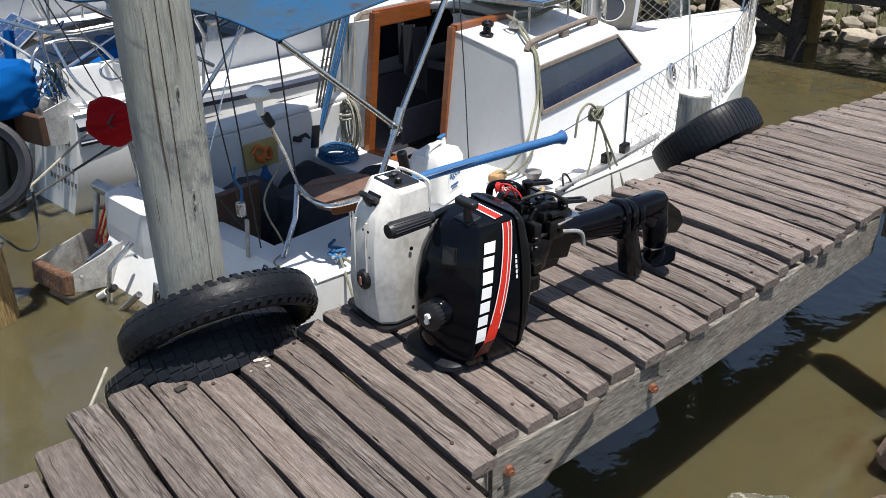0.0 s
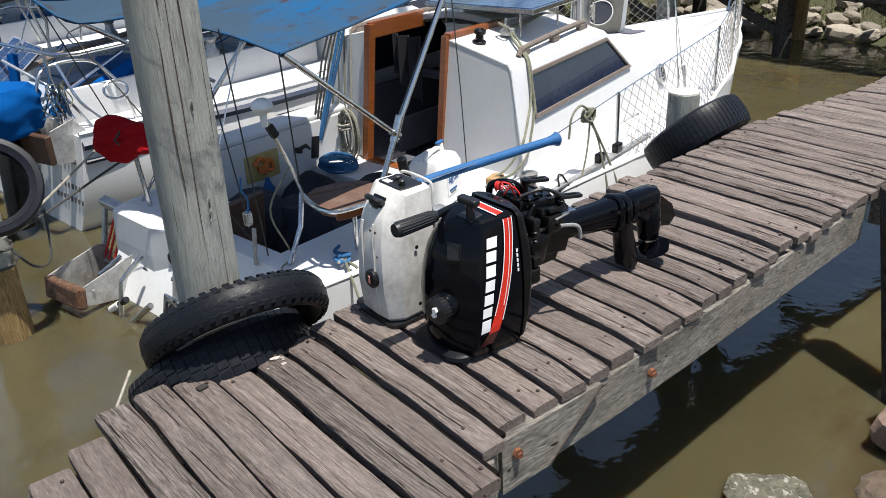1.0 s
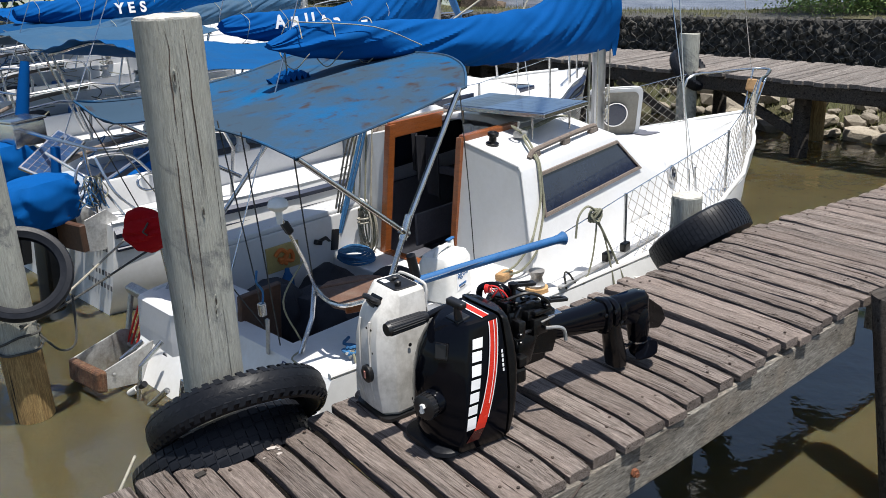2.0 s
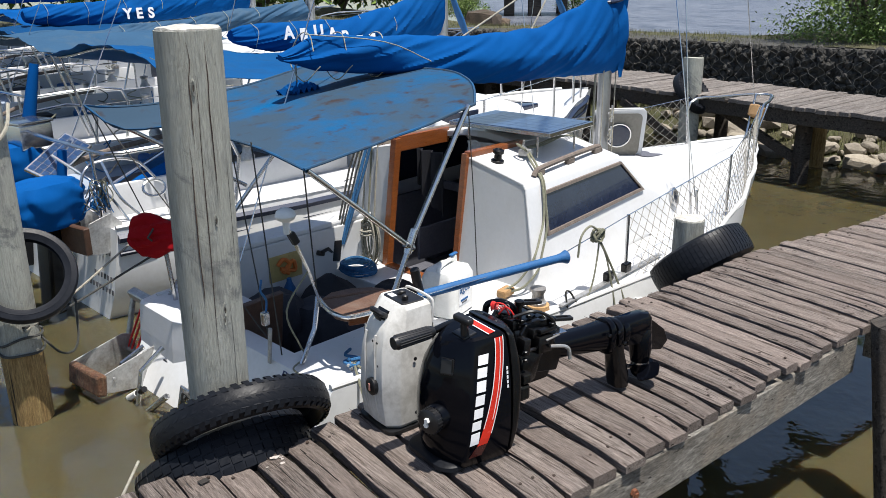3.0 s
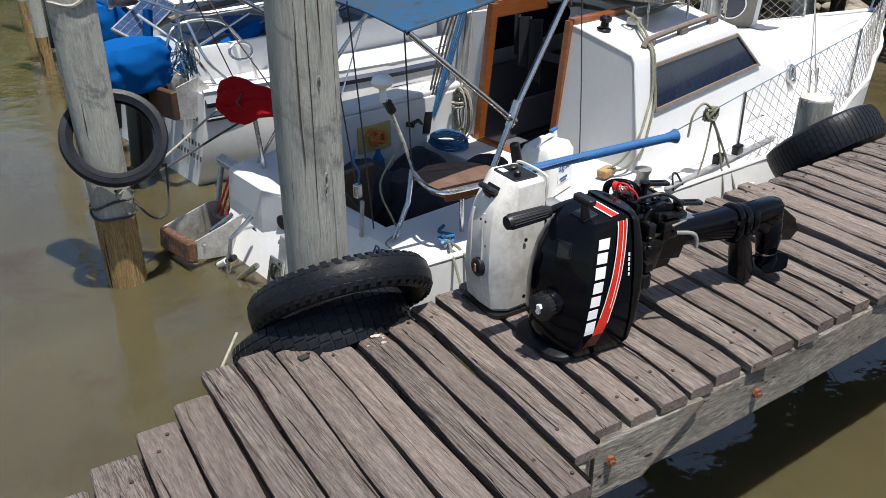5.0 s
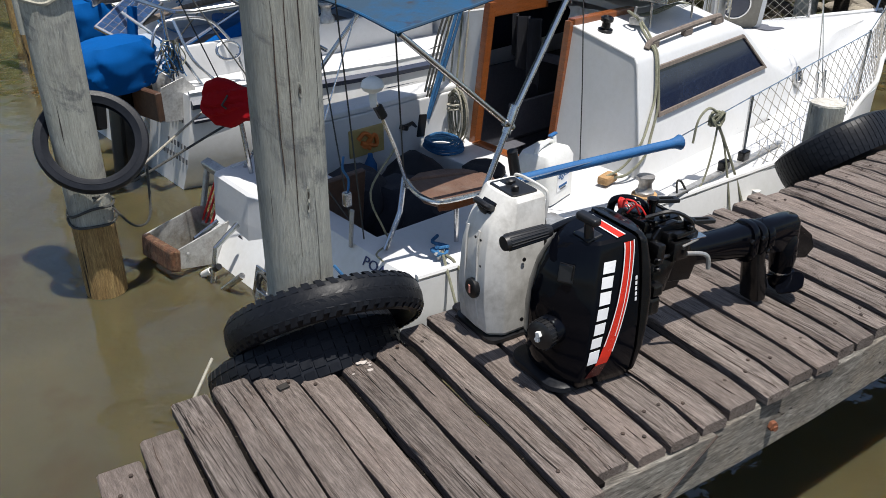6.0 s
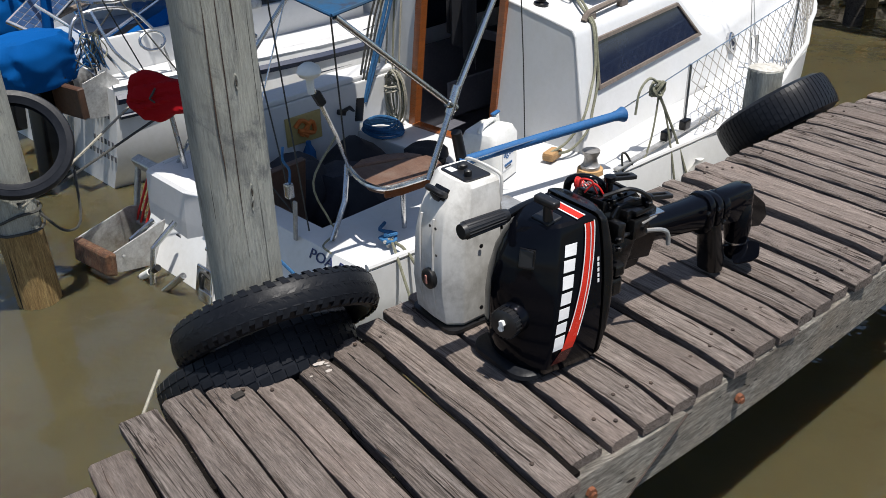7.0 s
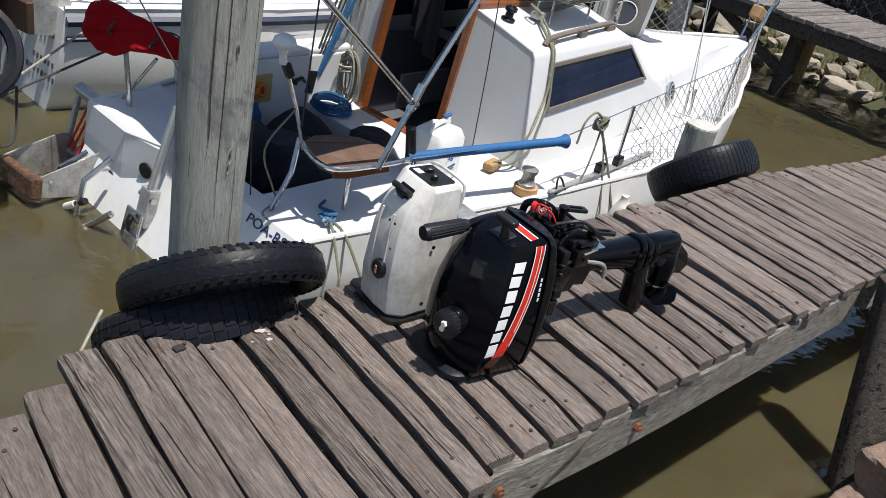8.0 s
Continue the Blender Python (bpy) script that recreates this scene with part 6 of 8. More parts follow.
part("lift_line", rod(awning(0.48, 0.65) + Vector((0, 0, 0.03)), (0.50, 0.0, 1.54), 0.004), "rope_pale", aw)
part("awning_frame", sweep([(0.315, -0.80, 0.58), (0.452, -0.80, 0.847), (0.80, -0.80, 1.37)], 0.012, 10), "steel", boat, "stainless awning hoop", True)
part("awning_frame", sweep([(0.44, -0.80, 0.83), (-0.05, -0.80, 1.235)], 0.011, 10), "steel", boat, smooth=True)
part("awning_frame", sweep([(0.45, 0.80, 0.50), (0.80, 0.62, 1.00), (1.03, 0.60, 1.405)], 0.012, 10), "steel", boat, smooth=True)
part("awning_frame", sweep([(0.62, 0.70, 0.80), (-0.22, 0.61, 1.325)], 0.011, 10), "steel", boat, smooth=True)
part("frame_clamp", rod((0.43, -0.80, 0.80), (0.475, -0.80, 0.895), 0.017), "steel", boat, smooth=True)
part("frame_clamp", rod((0.42, -0.80, 0.845), (0.46, -0.80, 0.815), 0.016), "steel", boat, smooth=True)

# pushpit seat: two boards with a slot between, in a steel hoop
seat = part("stern_seat", prism([(0.205, -0.488), (0.150, -0.655), (0.165, -0.72), (0.215, -0.745), (0.40, -0.765), (0.47, -0.72), (0.50, -0.66), (0.495, -0.606)], 0.026, pose(0, 0, 0.546), 0.006), "seat_wood", boat, "worn brown wooden stern seat in a steel hoop")
part("board", prism([(0.22, -0.476), (0.488, -0.594), (0.46, -0.53), (0.39, -0.475), (0.29, -0.448)], 0.026, pose(0, 0, 0.547), 0.005), "seat_wood", seat)
part("batten", box((0.03, 0.27, 0.02), pose(0.33, -0.60, 0.536, 0, 0, -12), 0.004), "seat_wood", seat)
part("edge_trim", prism([(0.16, -0.735), (0.215, -0.758), (0.405, -0.777), (0.405, -0.765), (0.215, -0.745), (0.165, -0.72)], 0.030, pose(0, 0, 0.538), 0.002), "teak", seat, "orange brown edge strip")
part("seat_rim", sweep([(0.20, -0.475, 0.583), (0.150, -0.60, 0.583), (0.135, -0.69, 0.583), (0.175, -0.755, 0.583), (0.40, -0.79, 0.583), (0.50, -0.785, 0.583)], 0.010, 8, curve=4), "steel", seat, "stainless rim tube", True)
part("seat_leg", rod((0.31, -0.66, 0.34), (0.31, -0.66, 0.546), 0.010), "steel", seat, smooth=True)
part("push_pit_leg", sweep([(0.05, -0.54, 0.34), (0.14, -0.52, 0.47), (0.20, -0.475, 0.585)], 0.011, 8), "steel", seat, smooth=True)
part("push_pit_leg", sweep([(0.46, -0.79, 0.583), (0.495, -0.79, 0.575), (0.51, -0.79, 0.54), (0.51, -0.79, 0.34)], 0.011, 8, curve=3), "steel", seat, smooth=True)
pole = part("antenna_pole", sweep([(0.20, -0.50, 0.55), (0.12, -0.53, 0.74), (0.0, -0.58, 0.96)], 0.0075, 8), "steel", boat, smooth=True)
part("antenna", lathe([(0.012, -0.06), (0.014, -0.01), (0.034, 0.0), (0.042, 0.014), (0.036, 0.032), (0.018, 0.044), (0.0005, 0.047)], 22, pose(-0.01, -0.585, 1.0)), "white_plastic", pole, "white mushroom antenna", True)
part("pole_clamp", box((0.03, 0.03, 0.06), pose(0.03, -0.57, 0.91, 0, -28, 0), 0.006), "black_plastic", pole)
part("throttle_grip", rod((0.525, -0.74, 0.69), (0.560, -0.74, 0.535), 0.021, 0.023, 12), "black_plastic", boat, "black handle of a stowed lever", True)
part("throttle_stem", rod((0.560, -0.74, 0.535), (0.575, -0.74, 0.43), 0.010), "dull_metal", boat, smooth=True)
sleeve = part("boat_hook", sweep([(0.53, -0.745, 0.565), (0.8, -0.81, 0.575), (1.1, -0.885, 0.585), (1.31, -0.935, 0.59)], 0.021, 10), "blue_paint", boat, "pole in a blue cloth sleeve lashed to the rail", True)
part("flare", lathe([(0.022, 0), (0.024, 0.02), (0.034, 0.045), (0.030, 0.05), (0.001, 0.04)], 14, pose(1.295, -0.93, 0.589, 0, 90, -14)), "blue_paint", sleeve, smooth=True)

# stanchions, lifelines, pulpit, net
LIFE = [(0.50, -0.77, 0.575), (1.30, -0.93, 0.60), (1.888, -0.925, 0.675), (3.17, -0.845, 0.775), (4.05, -0.545, 0.785), (4.70, -0.31, 0.86)]
for s, y, zb, zt in ((1.90, -0.925, 0.345, 0.68), (3.17, -0.845, 0.39, 0.785), (4.05, -0.545, 0.42, 0.79)):
    st = part("stanchion", rod((s, y, zb), (s, y, zt), 0.010, 0.009), "steel", boat, smooth=True)
    part("base", lathe([(0.024, 0), (0.022, 0.008), (0.013, 0.022)], 12, pose(s, y, zb)), "steel", st, smooth=True)
    part("stanchion", rod((s, -y, zb), (s, -y, zt), 0.010, 0.009), "steel", boat, smooth=True)
part("lifeline", sweep(LIFE, 0.003, 5), "steel", boat, "wire lifeline")
part("lifeline", sweep([(1.5, 0.95, 0.62)] + [(x, -y, z) for x, y, z in LIFE[2:]], 0.003, 5), "steel", boat)
part("pulpit", sweep([(4.70, -0.30, 0.47), (4.72, -0.31, 0.815), (5.10, -0.20, 0.835), (5.44, -0.07, 0.83), (5.46, 0.07, 0.83), (5.10, 0.20, 0.835), (4.72, 0.31, 0.815), (4.70, 0.30, 0.47)], 0.011, 8, curve=4), "steel", boat, "stainless bow pulpit", True)
for y in (-0.07, 0.07):
    part("pulpit_leg", rod((5.42, y, 0.83), (5.24, y * 0.6, 0.48), 0.010), "steel", boat, smooth=True)
part("bow_roller", box((0.16, 0.09, 0.10), pose(5.32, 0.0, 0.70, 0, 20, 0), 0.01), "cork", boat, "wooden anchor chock on the pulpit")


def net(a, c, z0, z1, n, rows):
    """Diamond meshed cord between the toe rail and the lifeline."""
    b = bmesh.new()
    def p(u, v):
        s = a + (c - a) * u
        lo = Vector((s, -table(HB, s) + 0.03, z0(s)))
        y, z = table([(q[0], q[1]) for q in LIFE], s), table([(q[0], q[2]) for q in LIFE], s)
        q = lo.lerp(Vector((s, y, z)), v)
        q.z -= 0.02 * math.sin(math.pi * v) * (0.5 + 0.5 * math.sin(u * 9))
        q.y += 0.012 * noise.noise(q * 4)
        return q
    for i in range(-rows, n):
        for sgn in (1, -1):
            pts = []
            for k in range(rows + 1):
                u = (i + k if sgn > 0 else i + rows - k) / n
                if 0 <= u <= 1:
                    pts.append(p(u, k / rows))
            if len(pts) > 1:
                sweep(pts, 0.0022, 3, b)
    return b


part("safety_net", net(1.90, 4.70, deck_z, None, 32, 5), "net", boat, "knotted cord net along the rail")
b = net(1.90, 4.70, deck_z, None, 32, 5)
for v in b.verts:
    v.co.y = -v.co.y
part("safety_net", b, "net", boat, "knotted cord net along the rail")

# fore hatch stood open, anchor, stays
HATCH = pose(3.305, 0.085, 0.775, 0, 75, 48)
hatch = part("fore_hatch", prism(rounded(0.39, 0.39, 0.05, 5), 0.03, HATCH, 0.008, segs=2), "gelcoat", boat, "white fore hatch stood open with a round glass", True)
part("hatch_panel", prism(rounded(0.325, 0.325, 0.04, 5), 0.004, HATCH @ pose(0, 0, -0.006), 0.001), "liner", hatch, "grubby beige inner face")
part("hatch_glass", lathe([(0.085, 0), (0.085, -0.004), (0.07, -0.008), (0.0005, -0.008)], 24, HATCH @ pose(0, 0, -0.01)), "smoke", hatch, smooth=True)
part("glass_ring", lathe([(0.084, -0.004), (0.092, -0.004), (0.092, -0.012), (0.084, -0.012), (0.084, -0.004)], 28, HATCH @ pose(0, 0, -0.008)), "steel", hatch, "bright ring round the glass", True)
# dark plate on the closed trunk, painted as the shaded hatch opening
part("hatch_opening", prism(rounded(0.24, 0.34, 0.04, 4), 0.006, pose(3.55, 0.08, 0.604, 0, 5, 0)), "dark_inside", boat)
for p, q in (((2.98, 0, 6.9), (5.36, 0, 0.52)), ((2.98, 0, 6.6), (2.95, -0.72, 0.40)), ((2.98, 0, 6.6), (3.08, 0.86, 0.40)), ((2.98, 0, 4.2), (3.03, -0.72, 0.40)), ((2.98, 0, 7.1), (0.02, 0.0, 0.42))):
    part("stay", rod(p, q, 0.0035, segs=5), "steel", boat)
for s, y in ((2.95, -0.72), (3.03, -0.72)):
    part("turnbuckle", rod((s, y, 0.40), (s - 0.01, y + 0.01, 0.56), 0.008), "steel", boat, smooth=True)

# upright stern wall over the low ledge
part("stern_wall", loft([[(-0.118 + dx, 0.632, z), (-0.126 + dx, 0.29, z), (-0.075 + dx, 0.035, z), (0.30, 0.035, z), (0.30, 0.70, z), (0.0 + dx * 0.5, 0.665, z)] for z, dx in ((0.035, 0.0), (0.20, 0.012), (0.335, 0.026), (0.348, 0.040))]), "gelcoat", boat, "white upright stern wall and aft deck")
# stern gear: motor bracket low on the transom, ladder, rudder head
BR = pose(-0.06, 0.575, 0.02, 0, 0, 191)
side_plate = [(0.0, -0.075), (0.10, -0.085), (0.30, -0.035), (0.345, -0.02), (0.345, 0.075), (0.05, 0.115), (0.0, 0.10), (-0.025, 0.03)]
brk = part("motor_bracket", prism(side_plate, 0.007, BR @ pose(0, 0, 0, 90), 0.001), "dull_metal", boat, "scuffed aluminium motor bracket with a rotted wooden pad")
brk.matrix_basis = Matrix.Translation((0.0, -0.075, 0.015))
part("plate", prism(side_plate, 0.007, BR @ pose(0, -0.26, 0, 90), 0.001), "dull_metal", brk)
part("pad", jitter(box((0.05, 0.28, 0.105), BR @ pose(0.350, -0.13, 0.025, 0, -6, -6), 0.012, 3), 0.010, 26), "rotten", brk, "rotted brown wooden motor pad")
part("cross_bar", rod(BR @ Vector((0.02, 0.0, 0.02)), BR @ Vector((0.02, -0.27, 0.02)), 0.012), "dull_metal", brk, smooth=True)
part("head_plate", box((0.05, 0.30, 0.05), pose(-0.03, 0.77, 0.30, 0, -20, 0), 0.006), "dull_metal", brk)
for y in (0.63, 0.90):
    part("strut", box((0.022, 0.030, 0.24), pose(-0.06, y, 0.19, 0, 14, 0), 0.004), "dull_metal", brk)
for y in (0.72, 0.77, 0.81):
    part("spring_cord", rod((-0.03, y, 0.27), (-0.13, y + 0.02, 0.05), 0.006), "red_plastic", brk)
for x, z in ((0.03, 0.06), (0.03, -0.03), (0.30, 0.04)):
    part("bolt", lathe([(0.009, 0), (0.009, 0.006), (0.004, 0.008)], 8, BR @ pose(x, 0.004, z, -90)), "dull_metal", brk)
lad = part("boarding_ladder", sweep([(-0.16, 0.29, 0.22), (-0.28, 0.29, 0.14), (-0.33, 0.31, -0.13)], 0.013, 8), "steel", boat, "folding stainless boarding ladder with black treads", True)
part("rail", sweep([(-0.16, 0.50, 0.16), (-0.27, 0.52, 0.10), (-0.34, 0.53, -0.14)], 0.013, 8), "steel", lad, smooth=True)
part("rung", rod((-0.29, 0.26, 0.06), (-0.33, 0.52, -0.11), 0.015), "black_plastic", lad, smooth=True)
part("tread_pad", rod((-0.302, 0.32, 0.021), (-0.313, 0.39, -0.025), 0.0165), "white_plastic", lad, smooth=True)
part("rung", rod((-0.26, 0.10, 0.07), (-0.33, 0.32, -0.12), 0.015), "steel", lad, smooth=True)
rud = part("rudder_head", box((0.05, 0.075, 0.17), pose(-0.150, 0.01, 0.125, 0, 12, 0), 0.008, 2), "dull_metal", boat, "cast aluminium rudder head with a hinged tube")
part("tube", rod((-0.138, 0.0, 0.21), (-0.045, -0.015, 0.56), 0.019), "galv", rud, smooth=True)
part("cheek", box((0.014, 0.12, 0.15), pose(-0.205, 0.035, 0.03, 0, 14, 0), 0.02, 3), "steel", rud, smooth=True)
part("cheek", box((0.014, 0.10, 0.14), pose(-0.240, 0.0, -0.05, 0, 14, 0), 0.02, 3), "steel", rud, smooth=True)
part("lash", sweep([(-0.20, -0.01, 0.07), (-0.215, 0.02, 0.10), (-0.215, 0.05, 0.05), (-0.22, 0.03, -0.03), (-0.22, 0.0, -0.09)], 0.007, 6, curve=4), "rope_dark", rud, smooth=True)
part("pintle", rod((-0.15, -0.04, 0.17), (-0.15, 0.06, 0.17), 0.014), "steel", rud, smooth=True)
part("drain", lathe([(0.035, 0), (0.035, 0.008), (0.02, 0.012), (0.0005, 0.008)], 16, pose(-0.085, 0.14, 0.22, 0, -90, 12)), "black_plastic", boat, smooth=True)
part("drain", lathe([(0.025, 0), (0.025, 0.008), (0.0005, 0.008)], 16, pose(-0.118, 0.36, 0.10, 0, -90, 0)), "faded_letter", boat, smooth=True)
part("push_pit_leg", sweep([(0.04, 0.50, 0.30), (0.03, 0.53, 0.58), (0.02, 0.53, 0.66)], 0.012, 8), "steel", boat, smooth=True)
part("push_pit_leg", rod((0.05, 0.60, 0.34), (0.10, 0.40, 0.60), 0.008), "steel", boat, smooth=True)
part("lever_box", box((0.05, 0.035, 0.10), pose(0.0, 0.555, 0.17, 0, 12, 0), 0.006), "black_plastic", boat)
part("lever_arm", rod((0.0, 0.56, 0.20), (-0.01, 0.68, 0.20), 0.008), "dull_metal", boat, smooth=True)
tm = letters("POA-RS", 0.085, 0.001)
tm.materials.append(M["lettering"])
TS = radians(30.0)
part("lettering", tm, None, boat, "navy letters on the stern", at=Matrix(((0, math.sin(TS), -math.cos(TS), -0.0345), (-1, 0, 0, -0.487), (0, math.cos(TS), math.sin(TS), 0.275), (0, 0, 0, 1))) @ Matrix.Diagonal((0.84, 0.64, 1, 1)))


# ---- neighbouring boats ----
def at_boat(s, o, z=0.0, turn=0.0):
    """A pose in the first boat's axes."""
    return pose(1.161, 3.415, -0.65, 0, 0, 15) @ pose(s, o, z, 0, 0, turn)


def neighbour(s0, o, L, B, freeboard, cover, stripe, cover_mat, mast_s, label, awn=None, cab=(0.30, 0.62), cab_h=0.42, text=None, louvre=False, awn_mat="canvas", rake=0.07):
    """A moored sailing boat; cover: sail cover profile (s, foot, top) in the first boat's axes."""
    ob = thing("sailing_boat", at_boat(s0, o), label, "sailing boat", "moored boats")
    hb = [(0, B * 0.40), (L * 0.2, B * 0.47), (L * 0.45, B * 0.5), (L * 0.7, B * 0.38), (L * 0.88, B * 0.17), (L, 0.02)]
    sh = [(0, freeboard), (L * 0.5, freeboard), (L, freeboard + 0.12)]
    part("hull", hull_mesh(hb, sh, L, rake), "hull_white", ob, "white hull", True)
    dz = lambda s: table(sh, s)
    d = bmesh.new()
    strip(0.0, L * 0.98, 16, lambda s: -table(hb, s) + 0.0, lambda s: table(hb, s), dz, d, -0.004)
    part("deck", d, "gelcoat", ob, smooth=True)
    for side in (-1, 1):
        part("rubbing_strake", sweep([(s, side * (table(hb, s) + 0.006), dz(s) - 0.05) for s in [L * k / 20 for k in range(20)]], 0.028, 6), stripe, ob, "dark stripe under the deck edge", True)
        part("rubbing_strake", sweep([(s, side * (table(hb, s) + 0.004), dz(s) - 0.14) for s in [L * k / 20 for k in range(20)]], 0.016, 6), stripe, ob, smooth=True)
        part("toe_rail", sweep([(s, side * (table(hb, s) - 0.01), dz(s) + 0.012) for s in [L * k / 20 for k in range(20)]], 0.016, 6), "hull_white", ob, smooth=True)
    c0, c1 = L * cab[0], L * cab[1]
    rings = []
    for k in range(9):
        t = k / 8
        s = c0 + (c1 - c0) * t
        w = min(table(hb, s) * 0.72, B * 0.36)
        h = cab_h * (1 - 0.55 * max(0, (t - 0.45) / 0.55) ** 1.3)
        z0 = dz(s) - 0.02
        half = [(w + 0.05, z0), (w - 0.04, z0 + h * 0.85), (w - 0.10, z0 + h), (w * 0.4, z0 + h + 0.04), (0, z0 + h + 0.05)]
        rings.append([(s, -y, z) for y, z in half] + [(s, y, z) for y, z in half[-2::-1]])
    cb = loft(rings, closed=False, cap=False)
    cb.faces.new([cb.verts.new(p) for p in rings[0]])
    cb.faces.new([cb.verts.new(p) for p in rings[-1]])
    part("cabin", cb, "gelcoat", ob, "white cabin", True)
    w0 = min(table(hb, c0) * 0.72, B * 0.36)
    win = part("window", box((L * 0.15, 0.012, cab_h * 0.34), pose(c0 + L * 0.13, -(w0 - 0.012), dz(c0) + cab_h * 0.5, 4, 0, 0), 0.005), "smoke", ob)
    # without louvres this is a dark panel painted as a shaded open companionway
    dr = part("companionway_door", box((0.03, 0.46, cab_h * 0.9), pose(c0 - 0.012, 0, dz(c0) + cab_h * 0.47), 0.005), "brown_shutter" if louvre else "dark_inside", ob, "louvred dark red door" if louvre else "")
    if louvre:
        for k in range(9):
            part("louvre_slat", box((0.012, 0.40, 0.022), pose(c0 - 0.034, 0, dz(c0) + cab_h * (0.1 + 0.085 * k), 0, 30, 0), 0.003), "brown_shutter", dr)
    cl = B * 0.27
    for y in (-cl, cl):
        part("coaming", box((c0 * 0.95, 0.04, 0.20), pose(c0 * 0.5, y, dz(0) + 0.09), 0.012, 2), "gelcoat", ob, smooth=True)
    part("cockpit_sole", box((c0 * 0.9, cl * 1.95, 0.01), pose(c0 * 0.5, 0, dz(0) + 0.004)), "deck_grey", ob)
    part("tiller", sweep([(0.02, 0, dz(0) + 0.16), (0.35, 0.02, dz(0) + 0.25), (0.95, 0.06, dz(0) + 0.30)], 0.018, 8, curve=3), "grey_teak", ob, "weathered wooden tiller", True)
    part("footwell", box((c0 * 0.66, cl * 0.9, 0.004), pose(c0 * 0.55, 0, dz(0) + 0.012)), "ply", ob)
    for y in (-cl, cl):
        for s in (c0 * 0.55, c0 * 0.85):
            part("winch", lathe([(0.05, 0), (0.05, 0.03), (0.033, 0.05), (0.03, 0.09), (0.045, 0.11), (0.04, 0.125), (0.0005, 0.125)], 14, pose(s, y, dz(0) + 0.19)), "dull_metal", ob, smooth=True)
    gear = random.Random(int(o * 100))
    for k in range(9):
        x, y, z = gear.uniform(0.02, c0 * 0.95), gear.choice((-1, 1)) * gear.uniform(0.2, 1.0) * cl, dz(0) + gear.uniform(0.20, 0.42)
        pts = [(x + gear.uniform(-0.16, 0.16), y + gear.uniform(-0.10, 0.10), z - 0.05 * j + gear.uniform(-0.05, 0.05)) for j in range(6)]
        part("loose_line", sweep(pts, 0.005, 5, curve=4), ("rope_dark", "rope_blue", "rope_grey", "rope_pale")[k % 4], ob, smooth=True)
    for k in range(3):
        part("folded_cloth", jitter(box((gear.uniform(0.2, 0.4), 0.24, 0.09), pose(c0 * (0.25 + 0.25 * k), gear.choice((-0.6, 0.6)) * cl, dz(0) + 0.055, 0, 0, gear.uniform(-30, 30)), 0.03, 3), 0.02, k), ("dark_cloth", "blue_paint", "dark_cloth")[k], ob, smooth=True)
    m0 = mast_s - s0
    part("mast", rod((m0, 0, dz(m0)), (m0, 0, 7.5), 0.05, 0.045, 14), "galv", ob, "aluminium mast", True)
    prof = [(a - s0, b, c) for a, b, c in cover]
    part("boom", rod((prof[0][0] + 0.04, 0, (prof[0][1] + prof[0][2]) / 2), (m0, 0, prof[-1][1] + 0.05), 0.03, segs=10), "galv", ob, smooth=True)
    cv = part("sail_cover", sail_cover(prof, 0.11, s0 + o), cover_mat, ob, "blue canvas cover over the furled sail", True)
    for k in range(5):
        a = prof[0][0] + (prof[-1][0] - prof[0][0]) * (0.08 + 0.16 * k)
        lo, hi = table([(p[0], p[1]) for p in prof], a), table([(p[0], p[2]) for p in prof], a)
        part("lashing", sweep([(a, -0.02, hi + 0.012), (a + 0.01, -0.10, (lo + hi) / 2 + 0.04), (a - 0.01, -0.095, (lo + hi) / 2 - 0.05), (a + 0.02, -0.02, lo - 0.012), (a - 0.01, 0.03, lo - 0.06)], 0.0024, 5, curve=4), "rope_pale", cv, smooth=True)
    part("boom_guy", rod((prof[0][0], 0, prof[0][2]), (m0, 0, 7.4), 0.004, segs=5), "steel", ob)
    for p, q in (((m0, 0, 7.3), (L * 0.99, 0, dz(L) + 0.02)), ((m0, 0, 7.0), (m0 + 0.02, -B * 0.46, dz(m0))), ((m0, 0, 7.0), (m0 + 0.02, B * 0.46, dz(m0))), ((m0, 0, 7.3), (0.0, 0, dz(0) + 0.02))):
        part("stay", rod(p, q, 0.0035, segs=5), "steel", ob)
    # pushpit and rails
    zt = dz(0) + 0.42
    part("push_pit", sweep([(0.75, -B * 0.42, dz(0)), (0.75, -B * 0.42, zt), (0.12, -B * 0.37, zt), (0.02, -B * 0.25, zt), (0.02, B * 0.25, zt), (0.12, B * 0.37, zt), (0.75, B * 0.42, zt), (0.75, B * 0.42, dz(0))], 0.012, 8, curve=3), "steel", ob, "stainless stern rail", True)
    for y in (-B * 0.28, B * 0.28):
        part("push_pit_leg", rod((0.05, y, dz(0)), (0.03, y, zt), 0.011), "steel", ob, smooth=True)
    for side in (-1, 1):
        part("lifeline", sweep([(0.75, side * B * 0.42, zt)] + [(L * t, side * table(hb, L * t) * 0.96, dz(L * t) + 0.42) for t in (0.3, 0.5, 0.7, 0.88)] + [(L * 0.97, 0, dz(L) + 0.45)], 0.003, 5), "steel", ob)
        for t in (0.3, 0.5, 0.7, 0.88):
            part("stanchion", rod((L * t, side * table(hb, L * t) * 0.96, dz(L * t)), (L * t, side * table(hb, L * t) * 0.96, dz(L * t) + 0.42), 0.010), "steel", ob, smooth=True)
